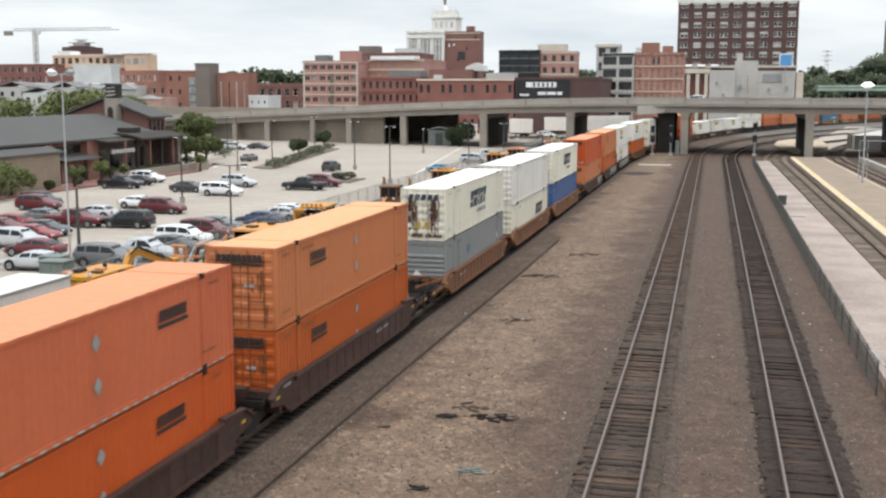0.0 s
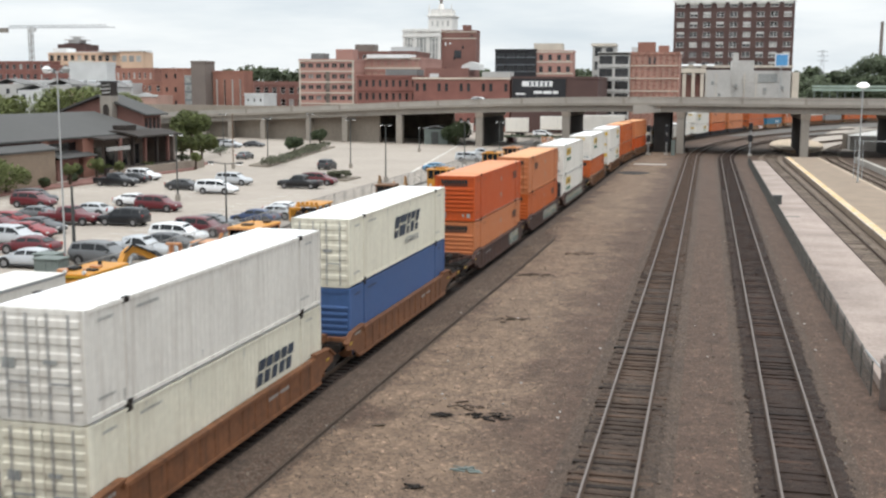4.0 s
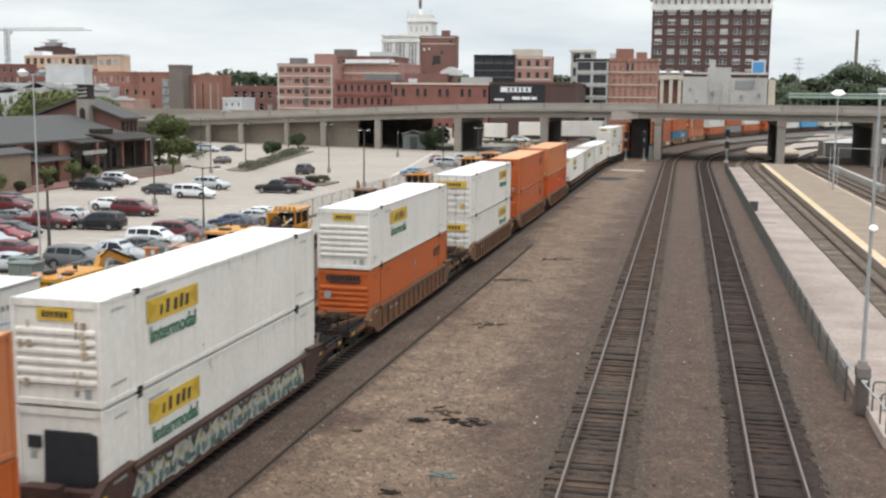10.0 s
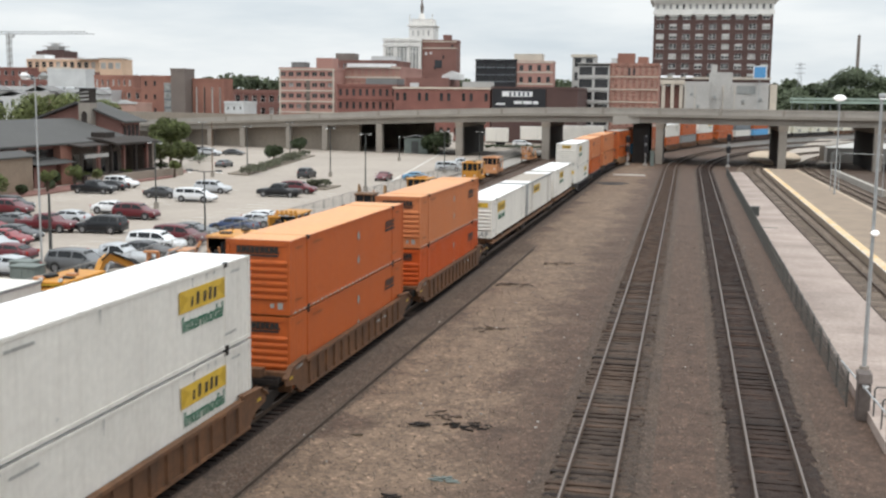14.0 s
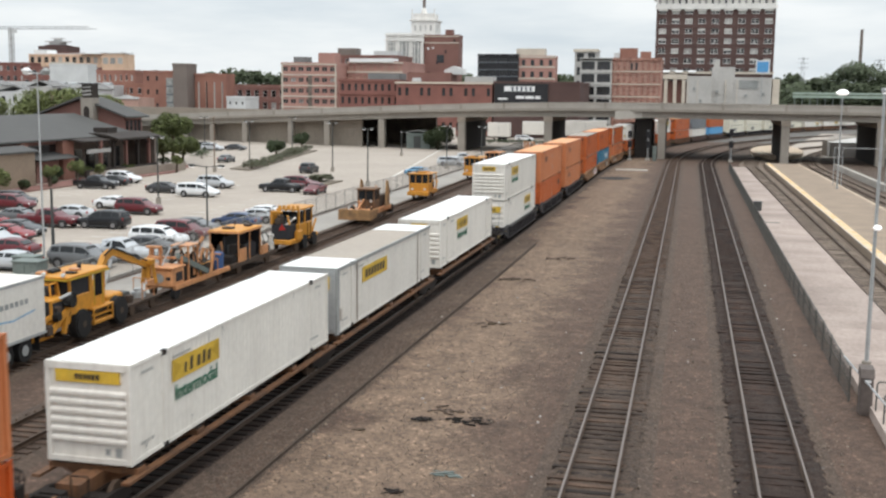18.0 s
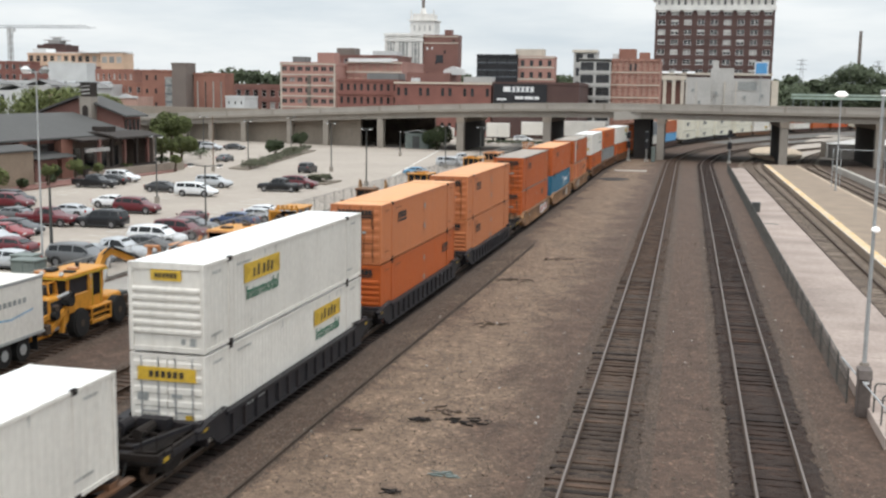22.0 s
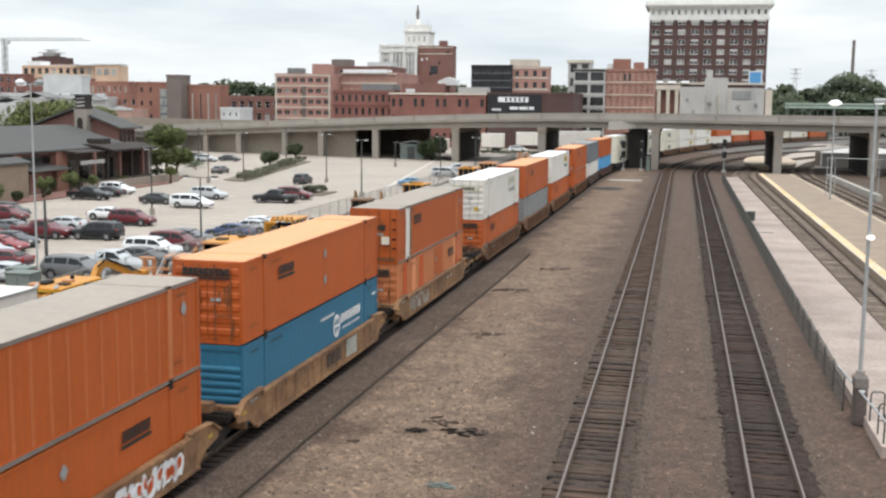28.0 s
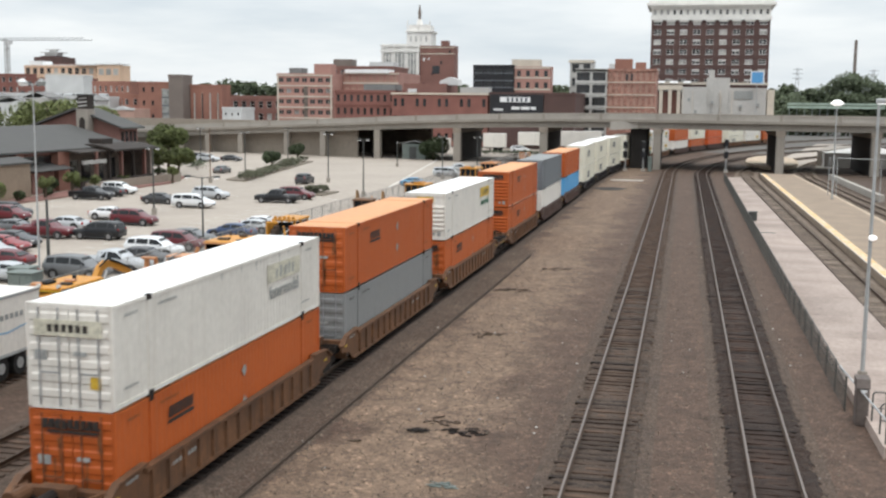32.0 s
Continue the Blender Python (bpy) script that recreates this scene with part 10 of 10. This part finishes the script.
def cab_machine(y, length, m, label, seed, canopy=True, height=3.5):
    rg = random.Random(seed)
    th = thing("rail_machine", label, "machine", "track machines", "", pose(siding(y), y, 0))
    th.scale = (1, 1, 0.88)
    h = length / 2
    part("frame", Mesh().rbox(-1.1, -h, 0.6, 1.1, h, 1.05, 0.05), m, th)
    rail_wheels(th, (-h + 0.9, h - 0.9), 0.4)
    cab_shell(th, -1.1, 1.1, -h + 0.2, -h + length * 0.45, 1.05, height, m, 3)
    part("engine_hood", Mesh().rbox(-0.85, -h + length * 0.5, 1.05, 0.85, h - 0.5, 2.2, 0.07), m, th)
    part("grille", Mesh().box(0.85, -h + length * 0.56, 1.25, 0.88, h - 0.9, 2.0), M["black_wall"], th)
    part("exhaust", Mesh().rod((0.4, h - 1.4, 2.2), (0.4, h - 1.4, 3.1), 0.08, 8), M["rust"], th)
    if canopy:
        part("canopy", Mesh().rbox(-1.15, -h + length * 0.45, height - 0.15, 1.15, h - 0.3, height - 0.02, 0.03), m, th)
        for sx in (-1, 1):
            part("canopy_post", Mesh().box(sx * 1.05 - 0.05, h - 0.5, 1.05, sx * 1.05 + 0.05, h - 0.4, height - 0.15), m, th)
    part("buffer_beam", Mesh().rbox(-1.2, -h - 0.25, 0.5, 1.2, -h, 0.95, 0.04), m, th)
    part("lamp", Mesh().rod((-0.7, -h - 0.02, 1.3), (-0.7, -h + 0.1, 1.3), 0.14, 10).rod((0.7, -h - 0.02, 1.3), (0.7, -h + 0.1, 1.3), 0.14, 10), M["head"], th)
    part("step", Mesh().box(1.1, -h + 0.5, 0.35, 1.35, -h + 1.1, 0.42).box(1.1, -h + 0.5, 0.75, 1.3, -h + 1.1, 0.82), M["understeel"], th)
    for i in range(3):
        part("roof_gear", Mesh().rbox(rg.uniform(-0.9, 0), -h + 0.5 + i * 0.8, height + 0.03, rg.uniform(0.2, 0.9), -h + 0.9 + i * 0.8, height + rg.uniform(0.15, 0.35), 0.03), M["pole_dark"] if i % 2 else m, th)
    part("tool_rack", Mesh().beam((0.95, h - 0.4, 1.0), (0.95, h + 0.7, 2.0), 0.1, 0.15).beam((-0.95, h - 0.4, 1.0), (-0.95, h + 0.7, 2.0), 0.1, 0.15).beam((-1, h + 0.7, 2.0), (1, h + 0.7, 2.0), 0.1, 0.1), m, th)
    return th


tamper(58.7, 7.4, "orange open-framed tie machine with hydraulic arms", 3)
open_machine(66.6, "orange-yellow rail machine with flat canopy roof", 4)
rail_tractor(76.4, "yellow rail tractor with a glazed cab", 5)
# ballast regulator with plough wings
th = thing("ballast_regulator", "orange ballast regulator with folded plough wings", "machine", "track machines", "", pose(siding(96.6), 96.6, 0))
part("frame", Mesh().rbox(-1.1, -3.4, 0.6, 1.1, 4.0, 1.05, 0.05), O, th)
rail_wheels(th, (-1.6, 2.6), 0.4)
GT = M["grime_tan"]
part("plough", Mesh().prism([(-1.5, 0.3), (1.25, 0.3), (1.45, 0.75), (1.35, 1.2), (-1.6, 1.2)], "y", -4.1, -3.95).prism([(-4.1, 0.3), (-2.2, 0.45), (-1.6, 1.15), (-4.0, 1.2)], "x", 1.3, 1.42).prism([(-4.1, 0.3), (-2.2, 0.45), (-1.6, 1.15), (-4.0, 1.2)], "x", -1.6, -1.48).box(-1.5, -4.0, 1.02, 1.3, -2.6, 1.1), GT, th, "tan plough blade")
part("push_arm", Mesh().beam((-0.8, -3.9, 0.8), (-0.8, -1.8, 1.25), 0.2, 0.25).beam((0.8, -3.9, 0.8), (0.8, -1.8, 1.25), 0.2, 0.25).beam((0.0, -3.6, 1.1), (0.0, -1.5, 1.9), 0.12, 0.14), O, th)
cab_shell(th, -0.7, 0.9, -1.2, 0.6, 1.05, 2.85, M["rust_cab"], 2)
part("engine_hood", Mesh().rbox(-0.8, 0.9, 1.05, 0.85, 3.2, 2.1, 0.06), M["rust"], th)
clutter(th, -0.8, 0.9, -2.6, -1.3, 0.9, 1.8, 8, 31, O)
clutter(th, -0.8, 1.0, 0.8, 3.4, 1.6, 2.8, 8, 32, O)
for sx in (-1, 1):
    part("wing", Mesh().prism([(1.2, 1.1), (2.6, 1.1), (2.6, 2.4), (2.2, 3.3), (1.7, 3.5), (1.5, 2.6)], "x", sx * 1.25 - 0.06, sx * 1.25 + 0.06), GT, th)
part("lamp", Mesh().rod((-0.4, -1.26, 1.75), (-0.4, -1.2, 1.75), 0.12, 10).rod((0.6, -1.26, 1.75), (0.6, -1.2, 1.75), 0.12, 10), M["head"], th)
part("broom_box", Mesh().rod((-1.1, 4.3, 0.6), (1.1, 4.3, 0.6), 0.45, 12), M["understeel"], th)
cab_machine(118.4, 4.6, Y, "small yellow rail motor car with three windows", 6, True, 3.2)
cab_machine(150.0, 6.0, Y, "yellow rail machine with canopy further along", 7, True, 3.3)
cab_machine(166.0, 6.0, O, "orange rail machine with canopy further along", 8, True, 3.2)
tamper(206.0, 9.0, "yellow-orange rail machine with raised arms", 9, False)
# ---------------------------------------------------------------- ties and loose stone
PIECES = {"main_a": (20, 72), "main_b": (20, 72)}
for tr, tname, fn, a, b in TIES:
    rt = random.Random(len(tname) * 7)
    p0, p1 = PIECES.get(tname, (0, 0))
    dark = tname in ("main_b", "train")
    rest = Mesh()
    s = a + 0.3
    lim = min(b, 330)
    while s < lim:
        x, y, hd = fn(s)
        if p0 <= s <= p1:
            m4 = Matrix.Translation((x + rt.uniform(-0.06, 0.06), y, rt.uniform(-0.055, 0.010))) @ Matrix.Rotation(-hd + rt.uniform(-0.02, 0.02), 4, "Z")
            part("tie", rt.choice(tie_mesh_dark if dark else tie_mesh), None, tr, "", m4)
        else:
            c, si = math.cos(hd), -math.sin(hd)
            q = [(x + c * u - si * 0 + si * 0, y + si * u) for u in (-1.295, 1.295)]
            dx, dy = -si * 0.115, c * 0.115
            v = [(q[0][0] - dx, q[0][1] - dy), (q[1][0] - dx, q[1][1] - dy), (q[1][0] + dx, q[1][1] + dy), (q[0][0] + dx, q[0][1] + dy)]
            rest.prism(v, "z", -0.30, -0.175 + rt.uniform(-0.02, 0.01))
        s += 0.54 + rt.uniform(-0.05, 0.05)
    ob = part("tie_rows", rest.data("tie_rows", M["tie_dark" if dark else "tie_old" if tname.startswith("platform") else "tie"]), None, tr, "timber ties")
    ob["kind"] = "stuff"
# loose stones over the near gravel
rg = random.Random(12)
st = Mesh()
for i in range(16000):
    y = 16 + (rg.random() ** 1.6) * 80
    x = rg.uniform(-13.6, 6.0)
    r = rg.uniform(0.018, 0.05) * (1.9 if rg.random() < 0.03 else 1)
    if abs(x + 2.47) < 0.85 or abs(x - 3.23) < 0.85:
        continue
    z = -0.325 if (abs(x + 2.47) > 1.9 and abs(x - 3.23) > 1.9) else -0.24
    a = rg.uniform(0, 6.28)
    c, s_ = math.cos(a) * r, math.sin(a) * r
    st.add([(x + c, y + s_, z), (x - s_, y + c, z), (x - c, y - s_, z), (x + s_ * 0.9, y - c, z), (x, y, z + r * rg.uniform(0.7, 1.2)), (x, y, z - r * 0.5)],
           [(0, 1, 4), (1, 2, 4), (2, 3, 4), (3, 0, 4), (1, 0, 5), (2, 1, 5), (3, 2, 5), (0, 3, 5)])
shoulder = Mesh()
for i in range(16000):
    y = 14 + (rg.random() ** 1.5) * 75
    x = train_path(y)[0] + rg.uniform(1.7, 3.4)
    r, a = rg.uniform(0.025, 0.055), rg.uniform(0, 6.28)
    z = -0.335
    c, s_ = math.cos(a) * r, math.sin(a) * r
    shoulder.add([(x + c, y + s_, z), (x - s_, y + c, z), (x - c, y - s_, z), (x + s_ * 0.9, y - c, z), (x, y, z + r * rg.uniform(0.6, 1.1))],
                 [(0, 1, 4), (1, 2, 4), (2, 3, 4), (3, 0, 4)])
solid("shoulder_stones", shoulder.data("shoulder_stones", M["stone_grey"]), None, "grey crushed stone along the train's track", "stones", kind="stuff")
pale = Mesh()
for i in range(110):
    x, y, r = rg.uniform(-13.4, 6.0), 18 + (rg.random() ** 1.4) * 90, rg.uniform(0.025, 0.055)
    if abs(x + 2.47) < 1.0 or abs(x - 3.23) < 1.0:
        continue
    z = -0.325 if (abs(x + 2.47) > 1.9 and abs(x - 3.23) > 1.9) else -0.22
    pale.rbox(x - r, y - r * 0.7, z - r * 0.5, x + r, y + r * 0.7, z + r * 0.6, r * 0.3)
solid("pale_stones", pale.data("pale_stones", M["stone_pale"]), None, "whitish stones lying singly on the gravel", "stones", kind="stuff")
solid("loose_stones", st.data("loose_stones", M["stone"]), None, "loose pale stones scattered over the gravel", "stones", kind="stuff")


def motions():
    """The train rolls towards and past the camera, slowing a little; two cars drive."""
    for ob, u, z in MOVING:
        walk(ob, [(t, train_pose(u - (13.69 * t - 0.0119 * t * t), z)) for t in range(0, 33, 2)])
    walk(rolling_car, [(t, pose(-42.6, y, -0.3, 0, 0, -90)) for t, y in ((0, 279), (9, 197), (13, 161), (19, 114), (23, 80.5), (32, 4))])
    walk(bridge_car, [(t, pose(x, deck_y(x) + 4.0, deck_z(x) - 1.05, 0, 0, 180 - 16.7)) for t, x in ((0, -3.4), (2, -26.0), (4, -48.0), (6, -69.0), (10, -108.0), (14, -140.0), (32, -142.0))])


motions()
